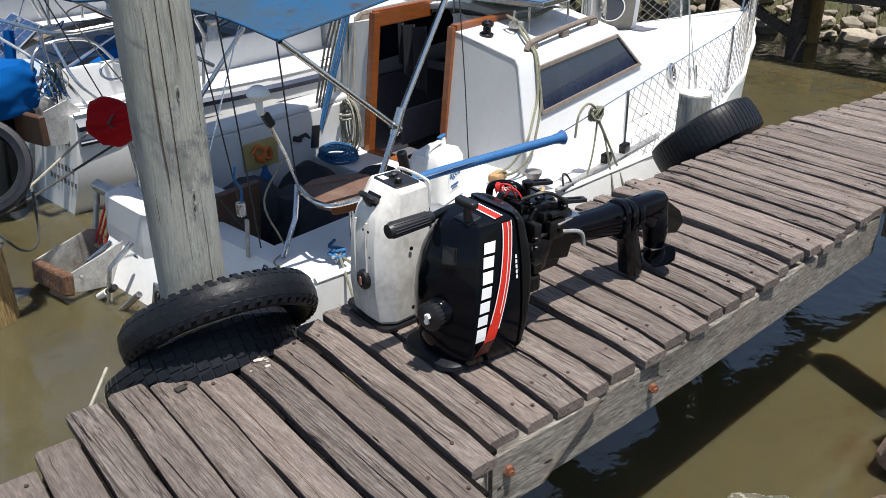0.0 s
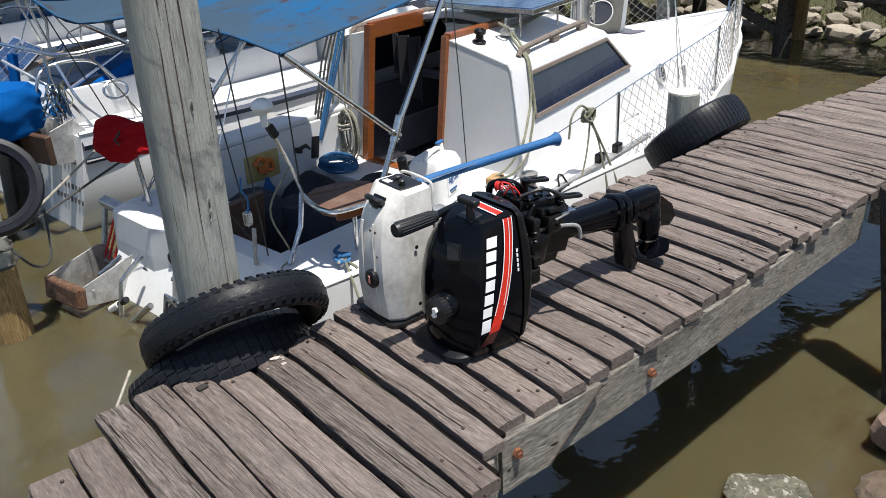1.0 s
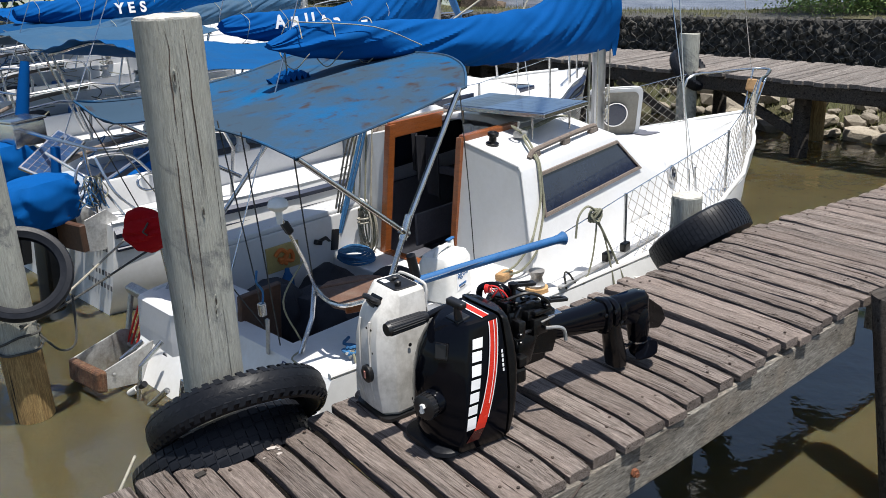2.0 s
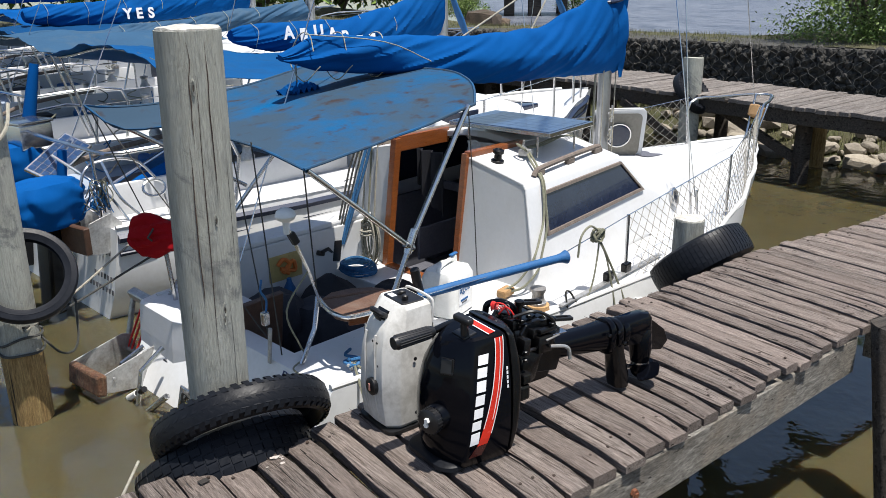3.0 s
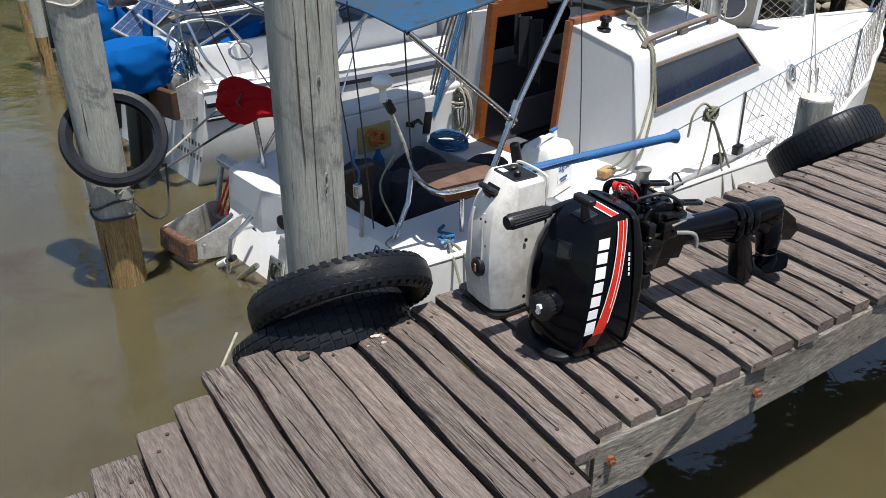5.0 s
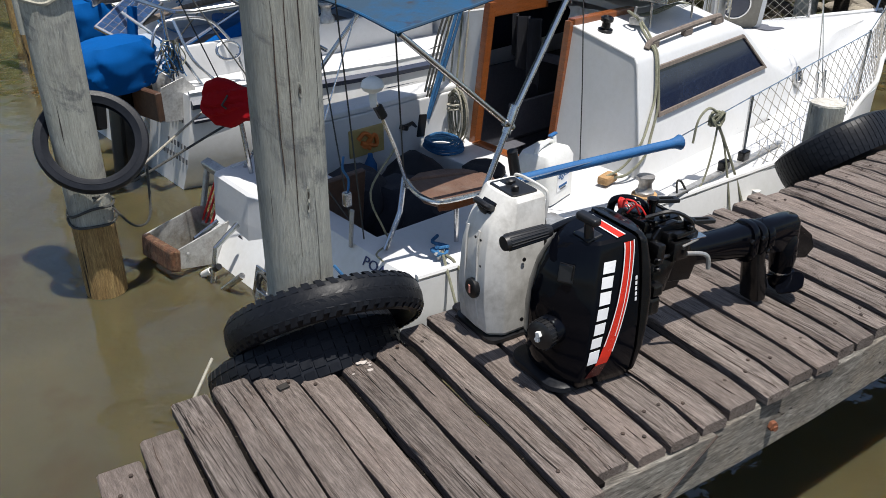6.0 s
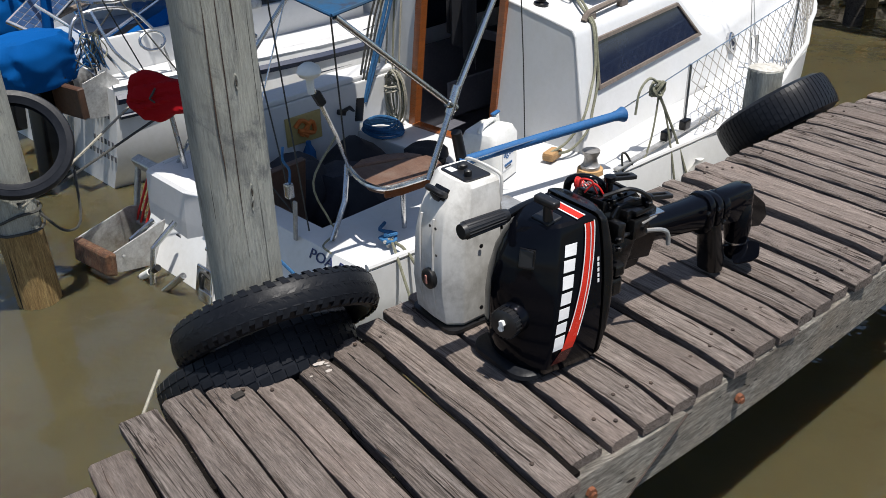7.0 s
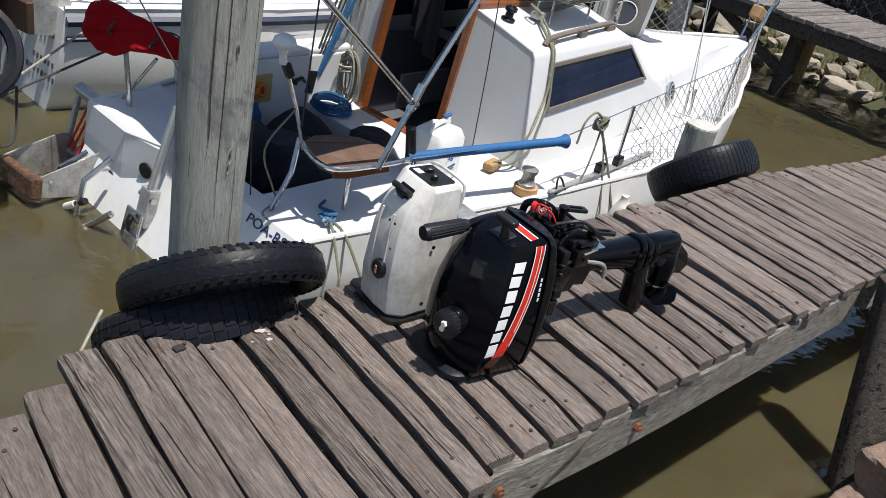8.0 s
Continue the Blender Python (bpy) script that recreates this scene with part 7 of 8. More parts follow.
    part("pulpit", sweep([(L * 0.84, -table(hb, L * 0.84) * 0.95, dz(L * 0.84)), (L * 0.85, -table(hb, L * 0.85) * 0.95, dz(L) + 0.40), (L * 0.99, -0.07, dz(L) + 0.46), (L * 0.99, 0.07, dz(L) + 0.46), (L * 0.85, table(hb, L * 0.85) * 0.95, dz(L) + 0.40), (L * 0.84, table(hb, L * 0.84) * 0.95, dz(L * 0.84))], 0.012, 8, curve=3), "steel", ob, "stainless bow rail", True)
    part("fore_hatch", box((0.46, 0.46, 0.05), pose(L * 0.76, 0, dz(L * 0.76) + 0.02), 0.015, 2), "smoke", ob, "tinted fore hatch", True)
    if awn:
        (sa, sb), (za, zb), wdt = awn
        def fn(u, v):
            z = za + (zb - za) * u + 0.10 * math.sin(math.pi * v) - 0.05 * math.sin(math.pi * u) * abs(2 * v - 1)
            return Vector((sa - s0 + (sb - sa) * u + 0.05 * math.sin(math.pi * v) * (1 - 2 * u), (v - 0.5) * wdt, z + 0.035 * noise.noise(Vector((u * 3 + o, v * 5, o))) + 0.018 * (0.5 - abs(noise.noise(Vector((u * 5 + v * 3, v * 9 - u * 4, o)))) * 2)))
        part("awning", sheet(fn, 44, 36, 0.004), awn_mat, ob, "blue cockpit awning", True)
        for u in (0.05, 0.95):
            for v in (0.02, 0.98):
                q = fn(u, v)
                part("awning_frame", rod((q.x + 0.25 - 0.5 * u, q.y, dz(0.3) + 0.05), q, 0.011), "steel", ob, smooth=True)
        for u in (0.05, 0.95):
            part("awning_frame", sweep([fn(u, v / 8) - Vector((0, 0, 0.012)) for v in range(9)], 0.010, 6), "steel", ob, smooth=True)
    if text:
        word, ts, tz, size = text
        if word:
            for k, ch in enumerate(word):
                tm = letters(ch, size, 0.002, size * 0.035)
                tm.materials.append(M["decal_white"])
                part("letter", tm, None, cv, "white letter on the sail cover", at=pose(ts - s0 + k * size * 0.92, -0.138, tz, 84, 0, 0))
        else:
            for k, ch in enumerate("A UAR  "):
                m_ = pose(ts - s0 + k * size * 1.05, -0.134, tz + 0.02 * math.sin(k) - 0.012 * k, 84, 3 * math.sin(k * 3), 0)
                if ch == " ":
                    part("letter_bar", box((size * 0.5, 0.004, size * 0.7), m_ @ pose(size * 0.3, size * 0.35, 0, 90), 0.001), "decal_white", cv, "white bar of unreadable lettering")
                else:
                    tm = letters(ch, size, 0.002, size * 0.035)
                    tm.materials.append(M["decal_white"])
                    part("letter", tm, None, cv, "white letter on the sail cover", at=m_)
    return ob


b2 = neighbour(0.13, 2.25, 5.89, 2.36, 0.52, [(1.55, 1.40, 1.53), (1.95, 1.33, 1.54), (2.5, 1.25, 1.53), (3.1, 1.27, 1.60), (3.45, 1.31, 1.73), (3.66, 1.34, 1.86)], "navy", "canvas", 3.72,
               "white sailing yacht with dark stripes and a blue sail cover", ((0.55, 2.35), (1.36, 1.16), 1.7), (0.334, 0.677), 0.44, (None, 1.93, 1.40, 0.13), True, "dull_canvas")
neighbour(0.62, 4.70, 6.2, 2.3, 0.55, [(1.68, 1.24, 1.41), (2.4, 1.27, 1.45), (3.2, 1.32, 1.52), (4.0, 1.38, 1.58)], "navy", "teal_canvas", 4.1,
               "white sailing yacht with a faded teal sail cover", ((0.8, 2.5), (1.30, 1.30), 1.7), (0.33, 0.68), 0.42, None, False, "teal_canvas")
neighbour(1.25, 6.75, 6.2, 2.3, 0.55, [(1.75, 1.35, 1.56), (2.6, 1.29, 1.58), (3.5, 1.33, 1.66), (4.2, 1.39, 1.76), (4.6, 1.42, 1.84)], "navy", "canvas", 4.68,
               "white sailing yacht, bold white lettering on its blue sail cover", ((1.4, 2.9), (1.25, 1.22), 1.7), (0.33, 0.68), 0.42, ("YES", 2.84, 1.345, 0.165), False, "dull_canvas")
neighbour(1.85, 8.9, 7.0, 2.4, 0.58, [(1.9, 1.52, 1.72), (3.0, 1.52, 1.76), (4.1, 1.62, 1.84)], "navy", "canvas", 4.25,
               "white sailing yacht with a blue sail cover, moored far along", ((2.2, 3.6), (1.28, 1.25), 1.7))
neighbour(2.5, 11.2, 7.0, 2.4, 0.58, [(1.9, 1.46, 1.70), (3.0, 1.50, 1.78), (4.3, 1.62, 1.86)], "navy", "canvas", 4.4,
               "white sailing yacht with a blue sail cover, in the distance", ((2.2, 3.6), (1.28, 1.25), 1.7))
# stern lettering of the second boat as bars, its rudder
for y0, z, n in ((-0.86, 0.37, 4), (-0.88, 0.22, 6), (-0.90, 0.145, 8)):
    for k in range(n):
        part("lettering_bar", box((0.004, 0.017, 0.030), pose(-0.07 * (1 - z / 0.52) - 0.004, y0 + 0.042 * k, z, 0, 7.7, 0), 0.001), "faded_letter", b2, "dark bar of stern lettering")
rd = part("rudder", box((0.05, 0.14, 0.62), pose(-0.13, -0.34, 0.10, 0, 6, 0), 0.015, 2), "deck_grey", b2, "grey painted rudder")
for z in (-0.04, 0.02):
    part("mark", box((0.004, 0.05, 0.022), pose(-0.166 + 0.1 * (z - 0.02), -0.33, z, 0, 6, 0)), "decal_white", rd)


for a, b_ in (((3.70, 2.4, 2.20), (4.40, 2.4, 0.93)), ((5.25, 2.4, 2.07), (5.95, 2.4, 1.08))):
    sl = thing("covered_stay", at_boat(*b_), "stay wrapped in a faded blue canvas sleeve", "stay", "covered stays")
    d = Vector(a) - Vector(b_)
    part("sleeve", sweep([Vector((0.006 * math.sin(k * 2.1), 0.006 * math.cos(k * 1.7), 0)) + d * (k / 10) for k in range(11)], 0.032, 9, radii=[0.030 + 0.006 * math.sin(k * 1.9) for k in range(11)]), "blue_paint", sl, smooth=True)


# ---- covered motors and clutter on the sterns ----
def covered_motor(m, size, material, label, leg=True):
    """An outboard under a tied canvas hood."""
    ob = thing("outboard_motor", m, label, "outboard motor", "covered motors")
    w, d, h = size
    b = bmesh.new()
    rings = []
    for k in range(23):
        t = k / 22
        r = 0.80 + 0.24 * math.sin(math.pi * (0.12 + 0.62 * t)) - 0.45 * max(0, t - 0.7) ** 1.2 * 2
        if t == 1:
            r = 0.25
        ring = []
        for i in range(56):
            a = 2 * math.pi * i / 56
            f = 1 + 0.07 * noise.noise(Vector((math.cos(a) * 2, math.sin(a) * 2, t * 3 + w * 9))) + 0.10 * (0.3 - abs(noise.noise(Vector((math.cos(a) * 2.4 + t * 3, math.sin(a) * 2.4 - t * 2, w * 5))))) + 0.05 * math.sin(7 * a + 4 * t) + 0.05 * noise.noise(Vector((math.cos(a) * 4, math.sin(a) * 4, t * 5)))
            ring.append((w / 2 * r * f * math.copysign(abs(math.cos(a)) ** 0.7, math.cos(a)), d / 2 * r * f * math.copysign(abs(math.sin(a)) ** 0.7, math.sin(a)), h * t))
        rings.append(ring)
    part("hood", loft(rings), material, ob, "creased canvas hood", True)
    part("draw_cord", sweep([(w / 2 * 0.9 * math.cos(a), d / 2 * 0.9 * math.sin(a), 0.03) for a in [2 * math.pi * k / 24 for k in range(25)]], 0.007, 6), "rope_dark", ob, smooth=True)
    if leg:
        part("leg", box((0.12, 0.10, 0.55), pose(0.0, 0, -0.26, 0, 6, 0), 0.03, 3), "black_metal", ob, smooth=True)
        part("clamp", box((0.10, 0.20, 0.16), pose(0.12, 0, -0.06), 0.02, 2), "black_metal", ob, smooth=True)
        part("tiller_arm", rod((0.05, 0.02, 0.0), (0.36, 0.08, 0.05), 0.016), "black_plastic", ob, smooth=True)
    return ob


covered_motor(at_boat(-0.145, 1.62, 0.55, 20), (0.47, 0.32, 0.26), "canvas", "outboard motor under a bright blue canvas hood")
covered_motor(at_boat(0.06, 2.6, 0.56, 10), (0.36, 0.28, 0.30), "canvas", "outboard motor under a blue hood, farther along")
covered_motor(at_boat(0.45, 5.0, 0.62, 10), (0.36, 0.28, 0.26), "canvas", "outboard motor under a blue hood, farther along")
red = thing("canvas_bundle", at_boat(-0.02, 0.70, 0.672, -74) @ Matrix.Diagonal((1.0, 0.86, 0.86, 1.0)), "dark red canvas bundle tied on the stern rail", "canvas bundle")
part("cloth", sail_cover([(-0.04, -0.05, 0.05), (0.0, -0.09, 0.10), (0.06, -0.12, 0.125), (0.14, -0.11, 0.12), (0.24, -0.05, 0.11), (0.36, -0.02, 0.09), (0.50, 0.0, 0.06)], 0.105, 3.0, 70, 44, 1.5), "red_canvas", red, smooth=True)
for s in (0.17, 0.40):
    part("tie", sweep([(s, -0.11, 0.03), (s, 0.0, 0.125 - s * 0.1), (s, 0.11, 0.03), (s, 0.0, -0.10 + s * 0.25), (s, -0.11, 0.03)], 0.005, 5, curve=4), "rope_dark", red, smooth=True)

# bracket plate and small solar panel on the second boat's stern
plate = thing("motor_bracket", at_boat(0.16, 1.40, 0.475, 10), "stainless motor bracket with curved side plates", "bracket")
part("side_plate", prism([(-0.20, -0.08), (0.0, -0.11), (0.05, 0.06), (-0.02, 0.13), (-0.16, 0.10)], 0.006, pose(0, 0, 0, 90), 0.001), "dull_metal", plate)
part("side_plate", prism([(-0.20, -0.08), (0.0, -0.11), (0.05, 0.06), (-0.02, 0.13), (-0.16, 0.10)], 0.006, pose(0, 0.22, 0, 90), 0.001), "dull_metal", plate)
part("pad", box((0.04, 0.24, 0.16), pose(-0.18, 0.11, 0.0), 0.006), "ply", plate)
U_, V_ = Vector((0.338, 0.2, 0.141)).normalized(), Vector((0.085, -0.1, -0.065)).normalized()
V_ = (V_ - U_ * U_.dot(V_)).normalized()
N_ = V_.cross(U_) * -1
ps_ = thing("solar_panel", at_boat(0, 0, 0) @ Matrix(((U_.x, V_.x, N_.x, 0.19), (U_.y, V_.y, N_.y, 2.15), (U_.z, V_.z, N_.z, 0.81), (0, 0, 0, 1))), "small framed solar panel tilted on a stern rail", "solar panel")
part("frame", box((0.44, 0.19, 0.02), None, 0.003), "steel", ps_)
for i in range(9):
    for j in range(4):
        part("cell", box((0.041, 0.038, 0.002), pose((i - 4) * 0.0455, (j - 1.5) * 0.0425, 0.0112 if N_.z > 0 else -0.0112)), "cell", ps_)
part("bracket", rod((0, 0, -0.01), (-0.06, 0.10, -0.25), 0.012), "steel", ps_, smooth=True)
grill = thing("stern_grill", at_boat(0.18, 2.6, 0.90, 15), "stainless box grill clamped on a stern rail", "grill")
part("box", box((0.24, 0.20, 0.16), None, 0.012, 2), "steel", grill, smooth=True)
part("lid", box((0.26, 0.22, 0.02), pose(0, 0, 0.09), 0.006, 2), "steel", grill, smooth=True)
part("leg", rod((0, 0, -0.1), (0.05, 0, -0.40), 0.012), "steel", grill, smooth=True)
fl = thing("covered_pole", at_boat(0.31, 2.9, 0.96, 0), "pole in a bright blue canvas sleeve", "pole")
part("sleeve", sweep([(0, 0, 0), (0.04, 0, 0.16), (0.09, 0, 0.36)], 0.045, 10, radii=(0.045, 0.04, 0.03)), "canvas", fl, smooth=True)
part("foot", rod((0, 0, 0), (-0.03, 0, -0.4), 0.012), "steel", fl)
stub = thing("covered_pole", at_boat(0.115, 1.95, 0.735, 0), "short pole in a bright blue canvas sleeve", "pole")
part("sleeve", rod((0, 0, 0), (0.024, 0, 0.16), 0.030, 0.028, 12), "canvas", stub, smooth=True)
part("foot", rod((0, 0, 0), (0, 0, -0.2), 0.012), "steel", stub)
dodger = thing("canvas_dodger", at_boat(0.236, 1.75, 0.58, 0), "bright blue rolled spray cloth slung under the stern rail", "spray cloth")
part("cloth", sail_cover([(-0.05, -0.03, 0.01), (0.06, -0.075, 0.04), (0.20, -0.085, 0.085), (0.32, -0.04, 0.125), (0.42, 0.045, 0.165), (0.50, 0.125, 0.20)], 0.075, 6.0, 60, 32, 0.7), "canvas", dodger, smooth=True)
part("rail", sweep([(-0.1, 0, 0.02), (0.2, 0.05, 0.12), (0.50, 0.10, 0.225)], 0.012, 8, curve=4), "steel", dodger, smooth=True)
tang = random.Random(11)
coil = thing("rope_coil", at_boat(0.14, 1.52, 0.66, 0), "tangle of blue and pale rope on a stern rail", "rope")
for k in range(8):
    pts = [Vector((0.10 * (j / 6 - 0.5) + tang.uniform(-0.05, 0.05), tang.uniform(-0.03, 0.03), 0.07 * math.sin(j * 1.9 + k) + tang.uniform(-0.03, 0.07))) for j in range(8)]
    part("strand", sweep(pts, 0.0035, 5, None, 4), ("rope_blue", "rope_dark", "rope_blue", "rope_grey")[k % 4], coil, smooth=True)
hoop = thing("stern_hoop", at_boat(0.43, 1.40, 0.70, 0), "bent stainless hoop on a stern rail", "rail")
part("hoop", sweep([(0.07 * math.cos(a), 0.02 * math.sin(a), 0.045 * math.sin(a) - 0.03 * math.cos(a) * 0) for a in [2 * math.pi * j / 20 for j in range(21)]], 0.008, 8), "steel", hoop, smooth=True)
part("stem", rod((0.05, 0, -0.03), (0.09, 0, -0.20), 0.010), "steel", hoop, smooth=True)
# tubes and tackle over the second boat's stern
for pts in (((0.02, 1.55, 0.55), (0.10, 1.6, 0.80), (0.22, 1.62, 0.86), (0.42, 1.60, 0.84), (0.52, 1.55, 0.72)), ((0.30, 1.5, 0.50), (0.20, 1.58, 0.70), (0.06, 1.9, 0.88)), ((0.22, 1.6, 0.86), (0.26, 1.5, 0.66), (0.36, 1.42, 0.52))):
    rl = part("stern_rail", sweep([at_boat(0, 0) @ Vector(p) for p in pts], 0.009, 8, curve=4), "steel", smooth=True)
    tagged(rl, "bent stainless tube of a crowded stern rail", "rail", "stern rails")


# ---- loose things on the boat ----
can = thing("jerry_can", at_boat(0.905, -0.565, 0.335, 14) @ Matrix.Diagonal((1.0, 1.0, 0.86, 1.0)), "translucent white water can with a blue tap", "water can")
part("body", loft([[(x, y, z) for x, y in rounded(w, d, 0.03, 5)] for z, w, d in ((0, 0.20, 0.16), (0.01, 0.22, 0.18), (0.22, 0.22, 0.18), (0.26, 0.19, 0.15), (0.275, 0.10, 0.09))]), "white_plastic", can, "milky white can", True)
part("handle", sweep([(-0.08, 0, 0.25), (-0.07, 0, 0.285), (0.03, 0, 0.295), (0.05, 0, 0.27)], 0.012, 8, curve=4), "white_plastic", can, smooth=True)
tap = part("tap", rod((0.06, 0, 0.26), (0.06, 0, 0.31), 0.018, 0.014, 12), "white_plastic", can, smooth=True)
part("lever", box((0.06, 0.02, 0.012), pose(0.055, 0, 0.318), 0.004), "blue_paint", tap)
lb = part("label", box((0.10, 0.002, 0.11), pose(0.0, -0.0915, 0.12), 0.0005), "decal_white", can, "white label")
wm = letters("\u00e1gua", 0.055, 0.0006)
wm.materials.append(M["blue_paint"])
part("lettering", wm, None, lb, "blue word", at=pose(-0.045, -0.0935, 0.125, 90))
part("label_bar", box((0.07, 0.001, 0.012), pose(0, -0.0932, 0.09)), "blue_paint", lb)
part("label_bar", box((0.05, 0.001, 0.008), pose(0, -0.0932, 0.075)), "faded_letter", lb)


def bag(m, size, material, label, seed):
    ob = thing("bag", m, label, "bag", "bags in the cockpit")
    b = bmesh.new()
    bmesh.ops.create_icosphere(b, subdivisions=3, radius=1.0)
    for v in b.verts:
        n = noise.noise_vector(v.co * 1.6 + Vector((seed, 0, seed))) * 0.28 + noise.noise_vector(v.co * 5 + Vector((seed, 3, 0))) * 0.07
        v.co = Vector(((v.co.x + n.x) * size[0], (v.co.y + n.y) * size[1], max(-0.75, v.co.z + n.z) * size[2]))
    part("body", b, material, ob, smooth=True)
    return ob


bag(at_boat(0.62, 0.12, 0.13), (0.20, 0.17, 0.15), "dark_cloth", "dark crumpled sail bag in the cockpit", 1)
bag(at_boat(0.85, 0.30, 0.14), (0.18, 0.15, 0.16), "dark_cloth", "dark blue bag in the cockpit", 4)
bag(at_boat(0.58, -0.22, 0.12), (0.16, 0.15, 0.13), "dark_cloth", "dark bundle of cloth in the cockpit", 7)
bag(at_boat(0.88, -0.12, 0.13), (0.17, 0.16, 0.14), "dark_cloth", "dark duffel in the cockpit", 9)
bag(at_boat(0.42, 0.22, 0.17), (0.19, 0.17, 0.19), "dark_cloth", "dark heap of cloth in the cockpit", 12)
bag(at_boat(0.60, -0.16, 0.15), (0.20, 0.18, 0.18), "dark_cloth", "dark folded cover in the cockpit", 15)
bag(at_boat(1.02, -0.05, 0.26), (0.10, 0.10, 0.06), "dark_cloth", "small black bag by the companionway", 18)
btl = thing("bottle", at_boat(0.72, 0.50, 0.10), "clear blue plastic bottle", "bottle")
part("body", lathe([(0.03, 0), (0.034, 0.02), (0.034, 0.12), (0.015, 0.16), (0.013, 0.18), (0.0005, 0.18)], 14), "blue_paint", btl, smooth=True)


# ropes of the boat
def rope(points, r, material, label, curve=5, name="rope", cat="rope"):
    ob = part(name, sweep([Vector(p) for p in points], r, 6, curve=curve), material, smooth=True)
    return tagged(ob, label, cat, "ropes and lines")


def brope(points, r, material, label, curve=5):
    m = at_boat(0, 0)
    return rope([m @ Vector(p) for p in points], r, material, label, curve)


# halyards and the coil on the cabin end wall
for k in range(4):
    y = 0.52 + 0.045 * k
    brope([(1.47 - 0.01 * k, y + 0.05, 0.93), (1.41 - 0.006 * k, y + 0.02, 0.65), (1.365 - 0.012 * k, y + 0.0, 0.36)], 0.0055, ("rope_pale", "rope_grey", "rope_pale", "rope_grey")[k], "pale halyard hanging on the cabin end wall", 4)
hank = thing("rope_coil", at_boat(1.335, 0.50, 0.36), "pale grey green rope hank hung on the cabin end wall", "rope")
for k in range(9):
    part("turn", sweep([(0.004 * k - 0.03, 0.060 * math.cos(a) * (1 + 0.30 * math.sin(k * 2.1)) + 0.022 * math.sin(k), 0.130 * math.sin(a) * (1 + 0.18 * math.cos(k * 1.7))) for a in [2 * math.pi * j / 16 for j in range(17)]], 0.0055, 5), ("rope_pale", "rope_grey")[k % 2], hank, smooth=True)
part("wrap", sweep([(-0.03 + 0.045 * math.cos(a), 0.04 * math.sin(a), 0.03 + 0.004 * a) for a in [j * 0.6 for j in range(24)]], 0.006, 5), "rope_pale", hank, smooth=True)
flake = thing("rope_coil", at_boat(1.15, 0.42, 0.235), "blue rope flaked down by the companionway", "rope")
for k in range(6):
    part("turn", sweep([(0.09 * math.cos(a) + 0.01 * math.sin(k), (0.13 - 0.008 * k) * math.sin(a), 0.010 * k + 0.004 * math.sin(3 * a + k)) for a in [2 * math.pi * j / 20 for j in range(21)]], 0.007, 5), "rope_blue", flake, smooth=True)
# mainsheet tackle: blue and black falls up to the boom
for k in range(5):
    brope([(1.115 + 0.012 * k, 0.585 - 0.006 * k, 0.36), (1.235 + 0.020 * k, 0.565 - 0.012 * k, 0.80), (1.40 + 0.022 * k, 0.50, 1.29)], (0.006, 0.006, 0.005, 0.010, 0.009)[k], ("rope_dark", "rope_dark", "rope_dark", "rope_blue", "rope_blue")[k], "mainsheet fall between boom and cockpit", 0)
tackle = thing("sheet_block", at_boat(1.115, 0.58, 0.33), "black mainsheet block with a cam cleat", "block")
part("cheek", box((0.06, 0.02, 0.13), pose(0, -0.014, 0, 0, 10, 0), 0.01, 2), "black_plastic", tackle)
part("cheek", box((0.06, 0.02, 0.13), pose(0, 0.024, 0, 0, 10, 0), 0.01, 2), "black_plastic", tackle)
part("sheave", lathe([(0.028, -0.006), (0.024, 0), (0.028, 0.006)], 16, pose(0, 0.005, 0, 90)), "dull_metal", tackle)
part("arm", sweep([(0, 0, -0.03), (-0.07, -0.02, 0.03), (-0.13, -0.03, 0.02)], 0.012, 6), "black_plastic", tackle, smooth=True)
part("cleat_jaw", box((0.05, 0.03, 0.03), pose(-0.13, -0.03, 0.02, 0, 20, 10), 0.008, 2), "black_plastic", tackle)
# lines down the side of the cabin
brope([(1.77, -0.335, 0.95), (1.70, -0.42, 0.925), (1.62, -0.53, 0.895), (1.585, -0.592, 0.855), (1.56, -0.628, 0.75), (1.538, -0.646, 0.679), (1.49, -0.668, 0.62), (1.37, -0.72, 0.52), (1.28, -0.70, 0.42), (1.20, -0.66, 0.375)], 0.0065, "rope_grey", "grey green line led down the cabin corner")
brope([(1.77, -0.350, 0.95), (1.71, -0.44, 0.922), (1.635, -0.535, 0.893), (1.602, -0.590, 0.852), (1.58, -0.625, 0.74), (1.55, -0.660, 0.64), (1.47, -0.695, 0.52), (1.40, -0.725, 0.45), (1.30, -0.71, 0.38), (1.22, -0.67, 0.37)], 0.0065, "rope_grey", "grey green line led down the cabin corner")
for k in range(3):
    brope([(1.77 + 0.01 * k, -0.31 + 0.016 * k, 0.965), (1.95, -0.30 + 0.02 * k, 0.955), (2.3, -0.24 + 0.012 * k, 0.955), (2.9, -0.05, 0.74)], 0.004, "rope_grey", "line led aft over the cabin roof", 3)
clutch = thing("line_jammer", at_boat(1.775, -0.325, 0.948, 10), "metal line jammer on the cabin roof", "deck fitting")
part("body", box((0.075, 0.06, 0.035), None, 0.008, 2), "dull_metal", clutch, smooth=True)
part("lever", box((0.05, 0.012, 0.01), pose(-0.02, 0, 0.03, 0, 25, 0), 0.003), "dull_metal", clutch)
part("lever", box((0.012, 0.012, 0.055), pose(0.0, 0.018, 0.04, 10, 0, 0), 0.003), "dull_metal", clutch)
